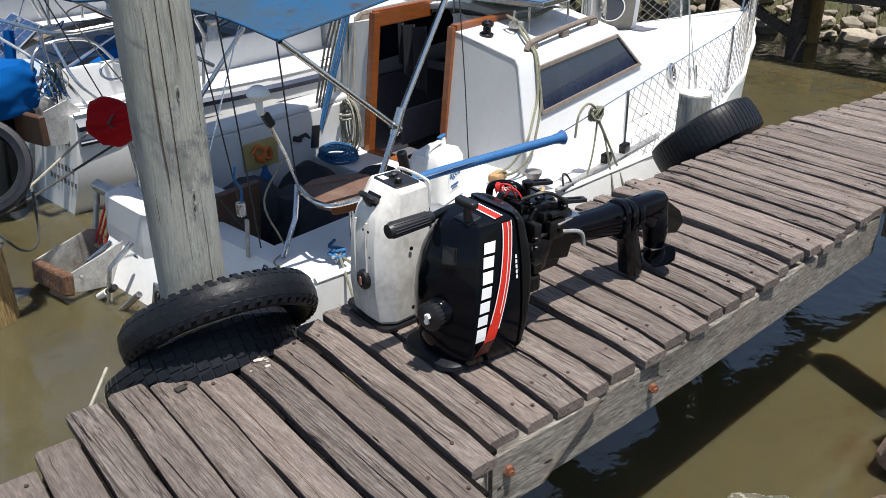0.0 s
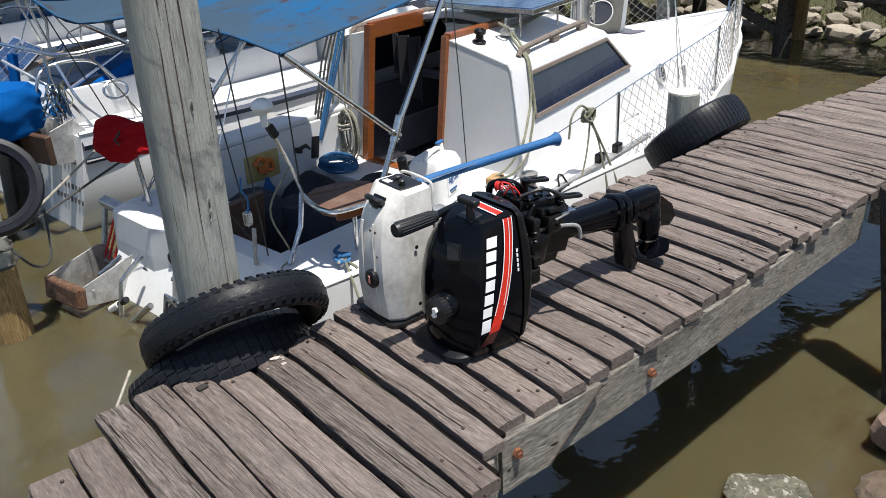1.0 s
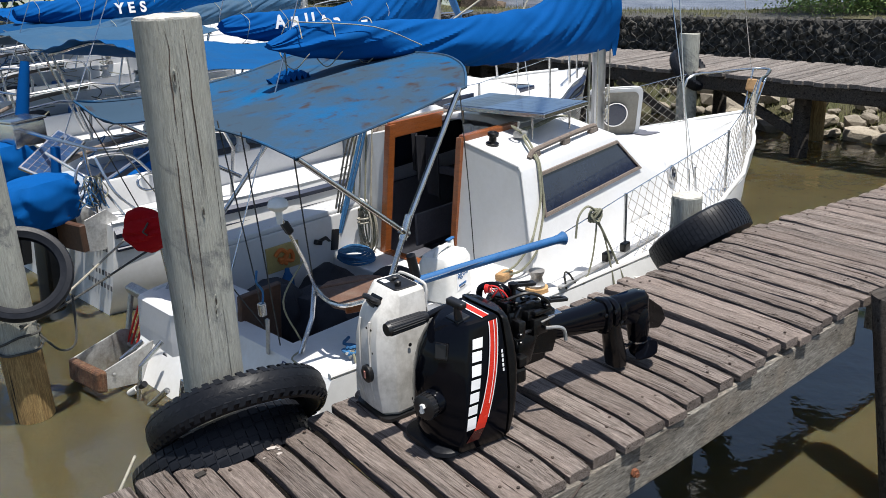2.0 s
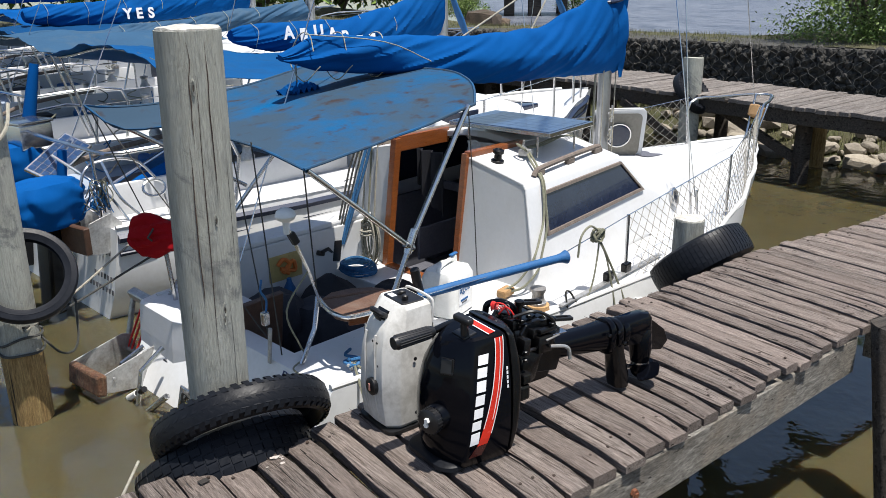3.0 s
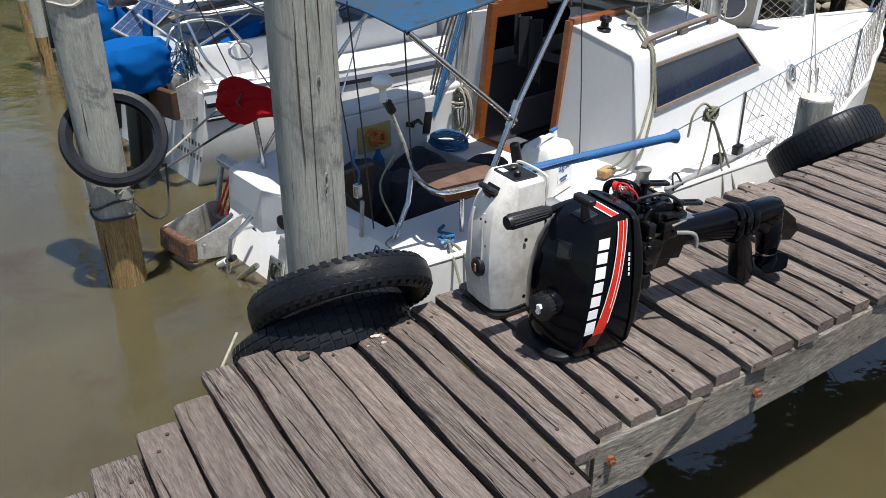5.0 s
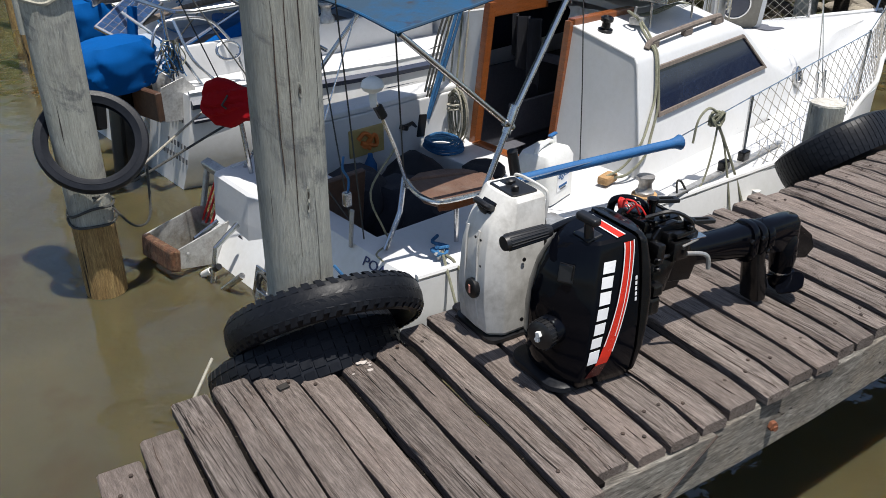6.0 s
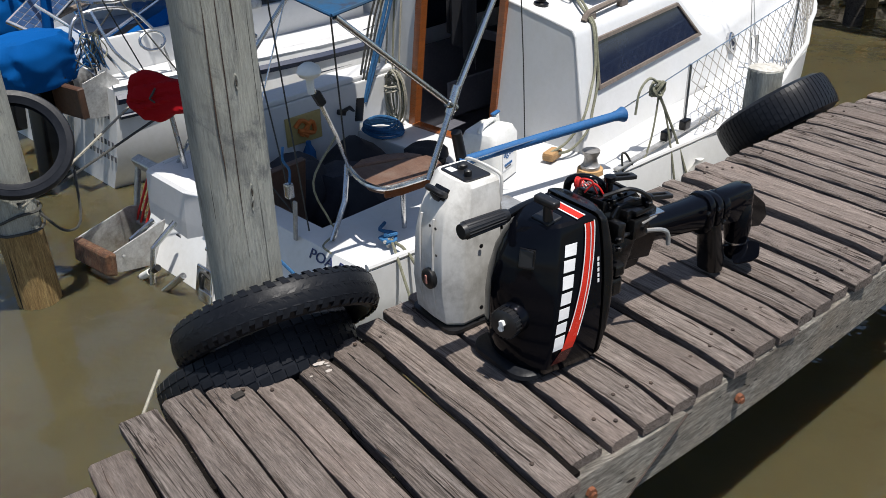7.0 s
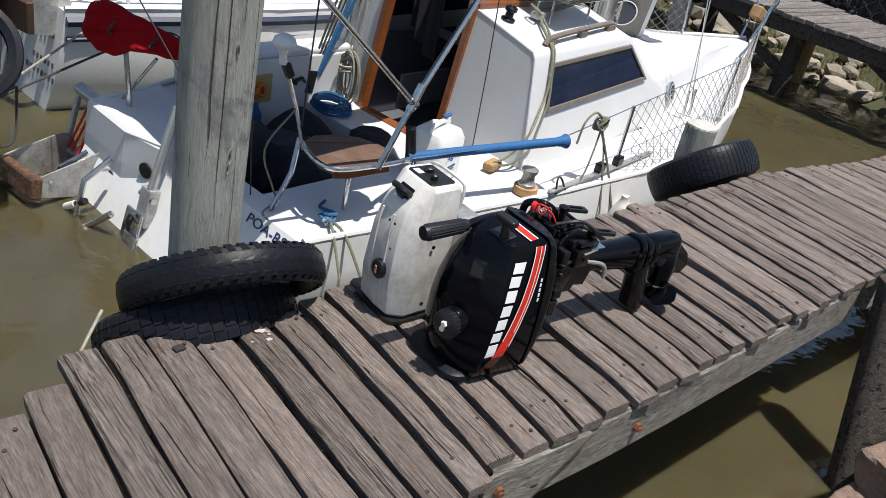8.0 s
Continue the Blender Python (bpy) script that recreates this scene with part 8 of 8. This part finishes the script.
part("tail", sweep([(-0.03, -0.02, 0.01), (-0.07, -0.03, 0.03), (-0.05, 0.03, 0.05), (0.02, 0.02, 0.02)], 0.006, 6, curve=4), "rope_grey", clutch, smooth=True)
# fender lines and hooks on the rail
brope([(1.58, -0.945, 0.63), (1.60, -0.95, 0.60), (1.55, -0.97, 0.47), (1.50, -0.98, 0.38), (1.42, -1.0, 0.345)], 0.005, "rope_grey", "thin line hung from the lifeline")
brope([(1.60, -0.945, 0.63), (1.66, -0.975, 0.50), (1.70, -1.02, 0.36), (1.72, -1.07, 0.22)], 0.006, "rope_grey", "fender line over the deck edge")
brope([(1.58, -0.945, 0.635), (1.65, -0.96, 0.53), (1.64, -1.02, 0.35), (1.62, -1.07, 0.20)], 0.005, "rope_grey", "fender line over the deck edge")
brope([(1.44, -0.94, 0.56), (1.46, -0.94, 0.66), (1.53, -0.94, 0.70), (1.60, -0.945, 0.665)], 0.006, "rope_grey", "bent line end over the lifeline", 5)
knot = thing("rope_knot", at_boat(1.595, -0.945, 0.64), "fist of knotted line on the lifeline", "rope")
for k in range(4):
    part("turn", sweep([(0.028 * math.cos(a + k), 0.02 * math.sin(a), 0.03 * math.sin(a + 1.3 * k)) for a in [2 * math.pi * j / 12 for j in range(13)]], 0.007, 5), "rope_grey", knot, smooth=True)
brope([(1.30, -0.99, 0.35), (1.29, -0.985, 0.43), (1.33, -0.98, 0.42), (1.37, -0.99, 0.36)], 0.005, "rope_dark", "dark hook shaped line end on deck")
jib = thing("jib_track", at_boat(1.75, -0.955, 0.372, 3.5), "grey sheet track along the deck with two cars", "track")
part("track", box((1.0, 0.028, 0.014), None, 0.003), "dull_metal", jib)
for x in (-0.06, 0.12):
    part("car", box((0.06, 0.035, 0.05), pose(x, 0, 0.028), 0.008, 2), "black_metal", jib)
fb = thing("bottle", at_boat(1.76, -1.10, 0.17), "squashed clear plastic bottle hung as a fender", "bottle")
part("body", jitter(lathe([(0.04, -0.12), (0.062, -0.10), (0.066, 0.0), (0.055, 0.06), (0.03, 0.09), (0.018, 0.11), (0.018, 0.125), (0.0005, 0.125)], 18), 0.014, 16), "grey_cowl", fb, "crumpled bottle", True)
# stern lines
rope([(0.36, 3.66, -0.20), (0.55, 3.85, -0.22), (1.0, 4.15, -0.14), (1.12, 4.20, -0.12)], 0.006, "rope_dark", "dark mooring line from a post to the stern")
rope([(0.36, 3.66, -0.22), (0.60, 3.90, -0.17), (0.95, 4.20, -0.05), (1.15, 4.35, 0.0)], 0.006, "rope_pale", "pale mooring line from a post to the stern")
rope([(0.53, 1.97, 0.0), (0.49, 1.91, -0.02), (0.455, 1.85, -0.03)], 0.004, "rope_pale", "pale mooring line led along the plank ends", 3)
rope([(0.52, 1.93, -0.30), (0.46, 1.90, -0.14), (0.43, 1.83, -0.04)], 0.007, "rope_pale", "pale mooring line tied under the walkway edge")
rope([(1.10, 2.78, -0.26), (1.17, 2.62, -0.36), (1.16, 2.40, -0.40), (1.12, 2.15, -0.30)], 0.006, "rope_blue", "blue mooring line from the boat to the walkway")
brope([(0.18, -0.73, 0.36), (0.12, -0.83, 0.34), (0.08, -0.98, 0.12)], 0.006, "rope_grey", "mooring line over the deck edge", 3)
brope([(0.18, -0.73, 0.36), (0.17, -0.84, 0.34), (0.18, -1.0, 0.15)], 0.006, "rope_grey", "mooring line over the deck edge", 3)
brope([(0.28, -0.58, 0.345), (0.22, -0.62, 0.35), (0.24, -0.68, 0.35), (0.19, -0.72, 0.355)], 0.007, "rope_blue", "blue rope end on the side deck", 4)
brope([(0.12, -0.53, 0.74), (0.02, -0.50, 0.58), (0.06, -0.52, 0.42), (0.10, -0.50, 0.345), (0.0, -0.55, 0.345), (-0.02, -0.62, 0.345)], 0.004, "rope_grey", "loose cable down the antenna pole")
brope([(0.80, -0.80, 1.37), (0.84, -0.80, 0.90), (0.87, -0.79, 0.58)], 0.0025, "rope_dark", "thin cord hanging from the awning", 0)
# awning guys and backstay tackle seen behind the tall post
for p, q in (((-0.20, 0.58, 1.32), (0.05, -0.30, 0.38)), ((-0.22, 0.60, 1.33), (0.10, 0.66, 0.52)), ((-0.02, -0.40, 1.28), (0.02, -0.44, 0.36)), ((0.0, -0.2, 1.30), (0.02, -0.36, 0.36)), ((-0.05, -0.78, 1.235), (0.18, -0.50, 0.60))):
    brope([p, q], 0.003, "rope_dark", "thin dark awning guy", 0)
bs = thing("backstay_tackle", at_boat(-0.01, -0.40, 0.40), "galvanised backstay tackle with a blue line", "tackle")
part("plate", box((0.012, 0.02, 0.16), pose(0, 0, 0.0, 0, 6, 0), 0.003), "dull_metal", bs)
part("block", box((0.03, 0.03, 0.06), pose(-0.012, 0, 0.13), 0.008, 2), "steel", bs)
part("line", sweep([(-0.01, 0, 0.14), (0.01, 0.015, 0.20), (-0.03, -0.01, 0.26), (-0.01, 0.01, 0.30)], 0.005, 6, curve=4), "rope_blue", bs, smooth=True)

# scooter tyre and ropes round the second post
tyre("tyre", pose(0.402, 3.735, 0.014) @ pose(0, 0, 0, 52, 0, 0), 0.224, 0.062, 0.165, "thin worn scooter tyre hooped round a mooring post", (3, 96, 0.0012))
for z, r in ((-0.275, 0.092), (-0.315, 0.093)):
    t = part("rope_turn", sweep([(0.345 + (r + 0.004) * math.cos(a), 3.76 + (r + 0.004) * math.sin(a), z + 0.022 * math.sin(a + z * 60) + 0.008 * math.sin(a * 3)) for a in [2 * math.pi * j / 20 for j in range(21)]], 0.006, 5), "rope_dark", smooth=True)
    tagged(t, "dark rope turn round a mooring post", "rope", "ropes and lines")
rope([(0.43, 3.72, -0.28), (0.50, 3.68, -0.36), (0.57, 3.70, -0.34), (0.60, 3.80, -0.16)], 0.006, "rope_dark", "dark slack rope from a mooring post")
rope([(0.252, 3.70, 0.60), (0.345, 3.665, 0.585), (0.43, 3.70, 0.66), (0.46, 3.80, 0.75)], 0.008, "rope_pale", "pale rope round a mooring post", 5)



# ---- far pier, gabion wall, bank ----
PA, PB = Vector((6.415, 7.22, 0)), Vector((6.95, 4.0, 0))
PD = (PB - PA).normalized()
PN = Vector((-PD.y, PD.x, 0))
pier = thing("far_pier", pose(0, 0, 0.052), "grey plank pier on posts along the bank", "pier", kind="structure")
rs = random.Random(11)
skew = PN
plank_mesh = []
for k in range(6):
    ww, c = 0.043, 0.004
    rings = [[(-ww, y, -0.035), (ww, y, -0.035), (ww, y, -c), (ww - c, y, 0), (-ww + c, y, 0), (-ww, y, -c)] for y in (-0.57, 0.0, 0.55 + 0.015 * k)]
    me = mesh_of(loft(rings), "pier_plank")
    me.materials.append(M["pier_plank"])
    plank_mesh.append(me)
ang = math.degrees(math.atan2(skew.y, skew.x)) - 90
t = -7.0
while t < 6.5:
    p = PA + PD * t + skew * (0.54 + rs.uniform(-0.025, 0.025))
    part("plank", rs.choice(plank_mesh), "pier_plank", pier, at=Matrix.Translation(p + Vector((0, 0, rs.uniform(-0.006, 0.004)))) @ pose(0, 0, 0, 0, rs.uniform(-1, 1), ang + rs.uniform(-1, 1)))
    t += 0.098
pa = math.degrees(math.atan2(PD.y, PD.x))
mid = PA + PD * -0.2
fb = mid + PN * 0.03
part("edge_beam", box((13.6, 0.06, 0.13), pose(fb.x, fb.y, -0.105, 0, 0, pa), 0.008), "dark_beam", pier, "weathered edge beam, shade of the plank overhang in its colour")
q = mid + PN * 1.0
part("edge_beam", box((13.6, 0.06, 0.09), pose(q.x, q.y, -0.085, 0, 0, pa), 0.008), "beam", pier)
for k, t in enumerate((-5.2, -3.5, -1.8, -0.2, 1.35, 2.46, 4.0, 5.7)):
    p = PA + PD * t + PN * (0.0 if k == 4 else 0.20)
    tall = 0.35 if k == 4 else -0.04
    part("pier_post", jitter(rod((p.x, p.y, -1.1), (p.x, p.y, tall), 0.10 if k == 4 else 0.08, 0.095 if k == 4 else 0.075, 18), 0.012, 5), "post" if k == 4 else "dark_beam", pier, "", True)
    r = PA + PD * (t - 0.22) + PN * 0.94
    part("pier_post", rod((r.x, r.y, -1.1), (r.x, r.y, -0.05), 0.075, 0.07, 14), "wet_post" if k == 5 else "dark_beam", pier, "", True)
    part("brace", box((0.95, 0.05, 0.09), pose(p.x - PD.x * 0.42, p.y - PD.y * 0.42, -0.36, 0, 24, pa), 0.006), "dark_beam", pier)
    part("cross_beam", box((0.08, 0.9, 0.10), pose(*(PA + PD * t + PN * 0.52)[:2], -0.10, 0, 0, pa), 0.006), "dark_beam", pier)
p = PA + PD * 1.35
tyre("tyre", pose(p.x + 0.02, p.y, 0.06) @ pose(0, 0, 0, 48, 20, 0), 0.24, 0.10, 0.16, "old black tyre hooped over a pier post", (2, 40, 0.006))


def rock(name, m, size, material, label, seed, subdiv=2, group="rubble stones", rough=0.22, square=0.62):
    b = bmesh.new()
    bmesh.ops.create_icosphere(b, subdivisions=subdiv, radius=1.0)
    for v in b.verts:
        n = v.co.normalized()
        f = 1 + rough * noise.noise(n * 1.5 + Vector((seed, seed, 0))) + 0.10 * noise.noise(n * 4 + Vector((0, seed, seed)))
        c = Vector([math.copysign(abs(x) ** square, x) for x in n])
        v.co = Vector((c.x * size[0], c.y * size[1], c.z * size[2])) * f
    ob = part(name, b, material, smooth=False)
    ob.matrix_basis = m
    return tagged(ob, label, "stone", group)


# gabion basket wall: many dark stones behind a slack wire mesh
GA, GB = Vector((7.67, 8.75, 0)), Vector((9.12, 4.55, 0))
GD = (GB - GA).normalized()
GN = Vector((-GD.y, GD.x, 0))
gab = thing("gabion_wall", Matrix(), "low gabion wall of dark stones, grass along its top", "wall", kind="structure")
part("fill", box((16.0, 0.9, 1.1), pose(*(GA + GD * 1.0 + GN * 0.52)[:2], -0.18, 0, 0, math.degrees(math.atan2(GD.y, GD.x)))), "gabion", gab)
verts, faces = [], []
ico = bmesh.new()
bmesh.ops.create_icosphere(ico, subdivisions=1, radius=1.0)
iv = [v.co.copy() for v in ico.verts]
fi = [[v.index for v in f.verts] for f in ico.faces]
ico.free()
for k in range(5200):
    u, h = rs.uniform(-5.5, 7.5), rs.uniform(-0.32, 0.375)
    p = GA + GD * u + GN * rs.uniform(0.02, 0.10) + Vector((0, 0, h))
    sx = rs.uniform(0.022, 0.05)
    rot = Euler((rs.uniform(0, 6), rs.uniform(0, 6), rs.uniform(0, 6))).to_matrix()
    base = len(verts)
    for v in iv:
        verts.append(p + rot @ Vector((v.x * sx * 1.3, v.y * sx, v.z * sx * 0.8)))
    faces += [[base + i for i in f] for f in fi]
me = bpy.data.meshes.new("gabion_stones")
me.from_pydata([tuple(v) for v in verts], [], faces)
tagged(part("stones", me, "gabion", gab, "dark fist sized stones"), kind="stuff")
wire = bmesh.new()
for k in range(-52, 84):
    pts = []
    for j in range(18):
        h = -0.30 + 0.040 * j + 0.03 * noise.noise(Vector((k * 0.9, j * 0.7, 2)))
        w = GA + GD * (k * 0.094 + (0.034 if (j // 2 + k) % 2 else -0.034) + 0.05 * noise.noise(Vector((k * 0.7, j * 0.9, 5)))) - GN * (0.035 + 0.03 * noise.noise(Vector((k * 0.6, j * 0.6, 0)))) + Vector((0, 0, h))
        pts.append(w)
    sweep(pts, 0.0024, 3, wire)
part("wire_mesh", wire, "net", gab, "hexagonal wire netting")

# land behind the wall and the bank at its foot
bmesh.new()
def land(u, v):
    k = min(1.0, max(0.0, (u - 0.53) / 0.08))
    p = GA + GD * (-7 + 16 * u) + GN * (0.2 + (1.5 + 2.6 * k) * v)
    p.z = 0.365 + 0.04 * noise.noise(p * 1.3) - (0 if v < 0.75 else 1.5 * ((v - 0.75) / 0.25) ** 1.5)
    return p
part("bank", sheet(land, 60, 20), "earth", smooth=True)
tagged(bpy.data.objects["bank"], "grassy strip of land on top of the wall", "ground", kind="structure")
def foot(u, v):
    p = PA + PD * (-7 + 14 * u) + PN * (2.25 - 1.45 * v)
    p.z = -0.20 - 0.62 * v ** 1.1 + 0.08 * noise.noise(p * 2.2) + 0.03 * noise.noise(p * 7)
    return p
part("shore", sheet(foot, 90, 16), "earth", smooth=True)
tagged(bpy.data.objects["shore"], "damp earth and weeds sloping to the water", "ground", kind="structure")
for k in range(110):
    u, v = rs.uniform(0.50, 0.80), rs.uniform(0.30, 0.80)
    p = foot(u, v)
    z = rs.uniform(0.04, 0.09) if k % 5 else rs.uniform(0.09, 0.16)
    rock("stone", Matrix.Translation(p + Vector((0, 0, 0.03))) @ pose(0, 0, 0, rs.uniform(-20, 20), rs.uniform(-20, 20), rs.uniform(0, 360)), (z * 1.3, z, z * 0.6), "grey_stone", "pale rubble stone on the muddy bank", k * 1.37, 1 if k % 2 else 2, "bank stones")


def blades(name, spots, h, material, label, seed, lean=0.5):
    r = random.Random(seed)
    vs, fs = [], []
    for p in spots:
        a, l, w = r.uniform(0, 6.28), h * r.uniform(0.5, 1.3), h * 0.035
        d, s = Vector((math.cos(a), math.sin(a), 0)), Vector((-math.sin(a), math.cos(a), 0))
        i = len(vs)
        k = r.uniform(0.2, lean)
        vs += [p - s * w, p + s * w, p + d * l * k * 0.4 + Vector((0, 0, l * 0.6)) + s * w * 0.7, p + d * l * k * 0.4 + Vector((0, 0, l * 0.6)) - s * w * 0.7, p + d * l * k + Vector((0, 0, l))]
        fs += [[i, i + 1, i + 2, i + 3], [i + 3, i + 2, i + 4]]
    me = bpy.data.meshes.new(name)
    me.from_pydata([tuple(v) for v in vs], [], fs)
    ob = part(name, me, material)
    return tagged(ob, label, "grass", kind="stuff")


blades("grass", [land(rs.random(), rs.uniform(0, 0.74)) for _ in range(15000)], 0.05, "grass", "sunlit grass along the wall top", 1)
blades("weeds", [foot(rs.random(), rs.uniform(0.0, 0.70)) for _ in range(14000)], 0.09, "grass", "weeds on the muddy bank", 2, 0.9)


def bush(name, x, y, z, w, h, n, label, seed, leaf=0.05, trunk=True, cat="bush"):
    """Branches and a ragged crown of many small leaves."""
    r = random.Random(seed)
    ob = thing(name, pose(x, y, z), label, cat, "bushes and trees")
    clumps = []
    if trunk:
        for k in range(7):
            a, t = r.uniform(0, 6.28), r.uniform(0.3, 0.95)
            q = Vector((math.cos(a) * w * 0.42 * t, math.sin(a) * w * 0.42 * t, h * r.uniform(0.45, 0.95)))
            part("limb", sweep([(0, 0, 0), q * 0.45 + Vector((0, 0, h * 0.08)), q], 0.03, 6, curve=3, radii=(h * 0.022, h * 0.014, h * 0.006)), "bark", ob, smooth=True)
            clumps.append(q)
    for k in range(34):
        a, t = r.uniform(0, 6.28), math.sqrt(r.random())
        zz = r.random()
        rad = w * 0.5 * t * (0.55 + 0.45 * math.sin(math.pi * min(1, zz * 0.85 + 0.15)))
        clumps.append(Vector((math.cos(a) * rad, math.sin(a) * rad, h * (0.08 + 0.9 * zz))))
    vs, fs = [], []
    for k in range(n):
        c = r.choice(clumps)
        p = c + Vector((r.gauss(0, 1), r.gauss(0, 1), r.gauss(0, 0.8))) * w * 0.075
        if p.z < 0:
            continue
        rot = Euler((r.uniform(-1, 1), r.uniform(-1, 1), r.uniform(0, 6.28))).to_matrix()
        l = leaf * r.uniform(0.6, 1.3)
        i = len(vs)
        vs += [p + rot @ Vector(v) for v in ((0, 0, 0), (l * 0.5, l * 0.22, l * 0.08), (l, 0, 0), (l * 0.5, -l * 0.22, l * 0.08))]
        fs += [[i, i + 1, i + 2, i + 3]]
    me = bpy.data.meshes.new("crown")
    me.from_pydata([tuple(v) for v in vs], [], fs)
    tagged(part("crown", me, "leaf", ob), "ragged crown of small leaves", kind="stuff")
    return ob


bush("bush", 10.35, 6.55, 0.30, 2.9, 1.7, 30000, "leafy green bush on the bank", 3, 0.05)
bush("bush", 10.9, 4.9, 0.33, 2.4, 1.6, 20000, "leafy green bush on the bank", 4, 0.05)
bush("bush", 11.6, 7.6, 0.0, 1.6, 1.0, 3000, "leafy green bush by the lake", 6, 0.08)
bush("tree", 13.0, 27.5, 0.2, 6.5, 4.2, 9000, "dark green tree across the basin", 7, 0.22, cat="tree")
bush("tree", 13.6, 30.5, 0.0, 5.0, 3.8, 8000, "dark green tree across the basin", 8, 0.22, cat="tree")
bush("tree", 8.0, 29.0, 0.2, 7.0, 4.6, 9000, "dark green tree across the basin", 9, 0.24, cat="tree")
bush("bush", 25.2, 31.0, -0.68, 1.8, 1.6, 4000, "green shrub standing in the lake", 10, 0.1)
# open lake beyond the wall
lake = bmesh.new()
lake.faces.new([lake.verts.new((x, y, WATER + 0.012)) for x, y in ((8.6, 11.6), (11.6, 4.6), (2400, 200), (2400, 4200))])
tagged(part("lake", lake, "lake"), "wind ruffled lake water, blue grey sky reflection in its colour", "water", kind="structure")
# farther bank
def far_land(u, v):
    p = Vector((-30 + 46.6 * u, 18.6 + 4 * (1 - u) + 16 * v + 2 * u * u, 0))
    p.z = WATER - 0.1 + 0.60 * min(1, v * 4) * min(1.0, (1 - u) * 14 + 0.1) + 0.06 * noise.noise(p * 0.6)
    return p
part("far_bank", sheet(far_land, 60, 12), "earth", smooth=True)
tagged(bpy.data.objects["far_bank"], "low bank across the basin", "ground", kind="structure")
for k, (x, y, z, r, h) in enumerate(((14.6, 24.9, -0.05, 0.36, 0.55), (14.3, 21.6, -0.30, 0.50, 0.34), (15.1, 21.9, -0.42, 0.30, 0.20), (13.3, 23.0, -0.20, 0.26, 0.22), (12.2, 21.6, -0.25, 0.30, 0.20))):
    rock("boulder", pose(x, y, z, 6, 4, 40 * k), (r, r, h), "boulder", "brown boulder on the far bank", 50 + k, 2, "far boulders")
bush("bush", 14.5, 23.0, -0.25, 1.5, 0.75, 5000, "leafy green bush among the far boulders", 41, 0.07)
for k, (x, y, w, h) in enumerate(((-6, 26, 7, 4.2), (-1, 25, 7, 4.0), (4.0, 24.5, 6.5, 3.8), (8.2, 23.6, 5.0, 2.6), (11.0, 24.2, 5.0, 2.8))):
    bush("tree", x, y, 0.1, w, h, 8000, "dense dark green tree across the basin", 31 + k, 0.30, cat="tree")
shed = thing("boat_shed", pose(21.2, 29.5, -0.68, 0, 0, -35), "grey plank boat shed on dark pillars standing in the lake", "shed")
part("floor_beam", box((4.6, 2.2, 0.16), pose(-0.25, 0, 0.80), 0.02), "dark_beam", shed)
part("roof", box((5.0, 2.8, 0.18), pose(-0.25, 0, 3.1, 8), 0.03), "dark_beam", shed)
for k in range(6):
    x = -2.14 + k * 0.76
    part("wall_panel", box((0.72, 2.0, 2.2), pose(x, 0.0, 1.98), 0.02), "grey_teak", shed)
    part("wall_batten", box((0.06, 0.05, 2.2), pose(x + 0.38, -1.01, 1.98), 0.008), "dark_beam", shed)
for x, w in ((-2.3, 0.24), (-0.42, 0.42), (0.60, 0.50), (1.72, 0.36)):
    for y in (-0.8, 0.8):
        part("pillar", box((w, 0.34, 1.0), pose(x, y, 0.25), 0.02), "dark_beam", shed)


# ---- stones at the walkway edge and in the shallows ----
for x, y, z, sx, sy, sz, a in ((2.93, 0.98, -0.30, 0.20, 0.16, 0.085, 15), (2.88, 1.00, -0.46, 0.23, 0.17, 0.085, -8), (3.10, 0.78, -0.32, 0.20, 0.18, 0.10, 40), (2.84, 0.80, -0.58, 0.24, 0.20, 0.10, 20),
                            (2.95, 0.70, -0.50, 0.26, 0.20, 0.12, 70), (2.72, 1.06, -0.60, 0.20, 0.12, 0.07, 0), (3.15, 0.99, -0.52, 0.20, 0.16, 0.14, 10), (3.00, 1.00, -0.62, 0.30, 0.2, 0.08, 30)):
    rock("stone", pose(x + 0.07, y - 0.04, z, 4, -3, a), (sx, sy, sz), "stone", "rough pinkish stone block stacked by the walkway", x * 9 + z, 3, rough=0.14, square=0.36)
rock("stone", pose(2.145, 1.165, -0.725, 3, 5, 62), (0.105, 0.15, 0.075), "pebbled", "pebbly lump of old concrete just breaking the water", 3.3, 4, rough=0.3)
rock("stone", pose(2.45, 0.90, -0.74, 3, 5, 70), (0.18, 0.14, 0.08), "boulder", "weed grown stone just breaking the water", 5.3, 3)
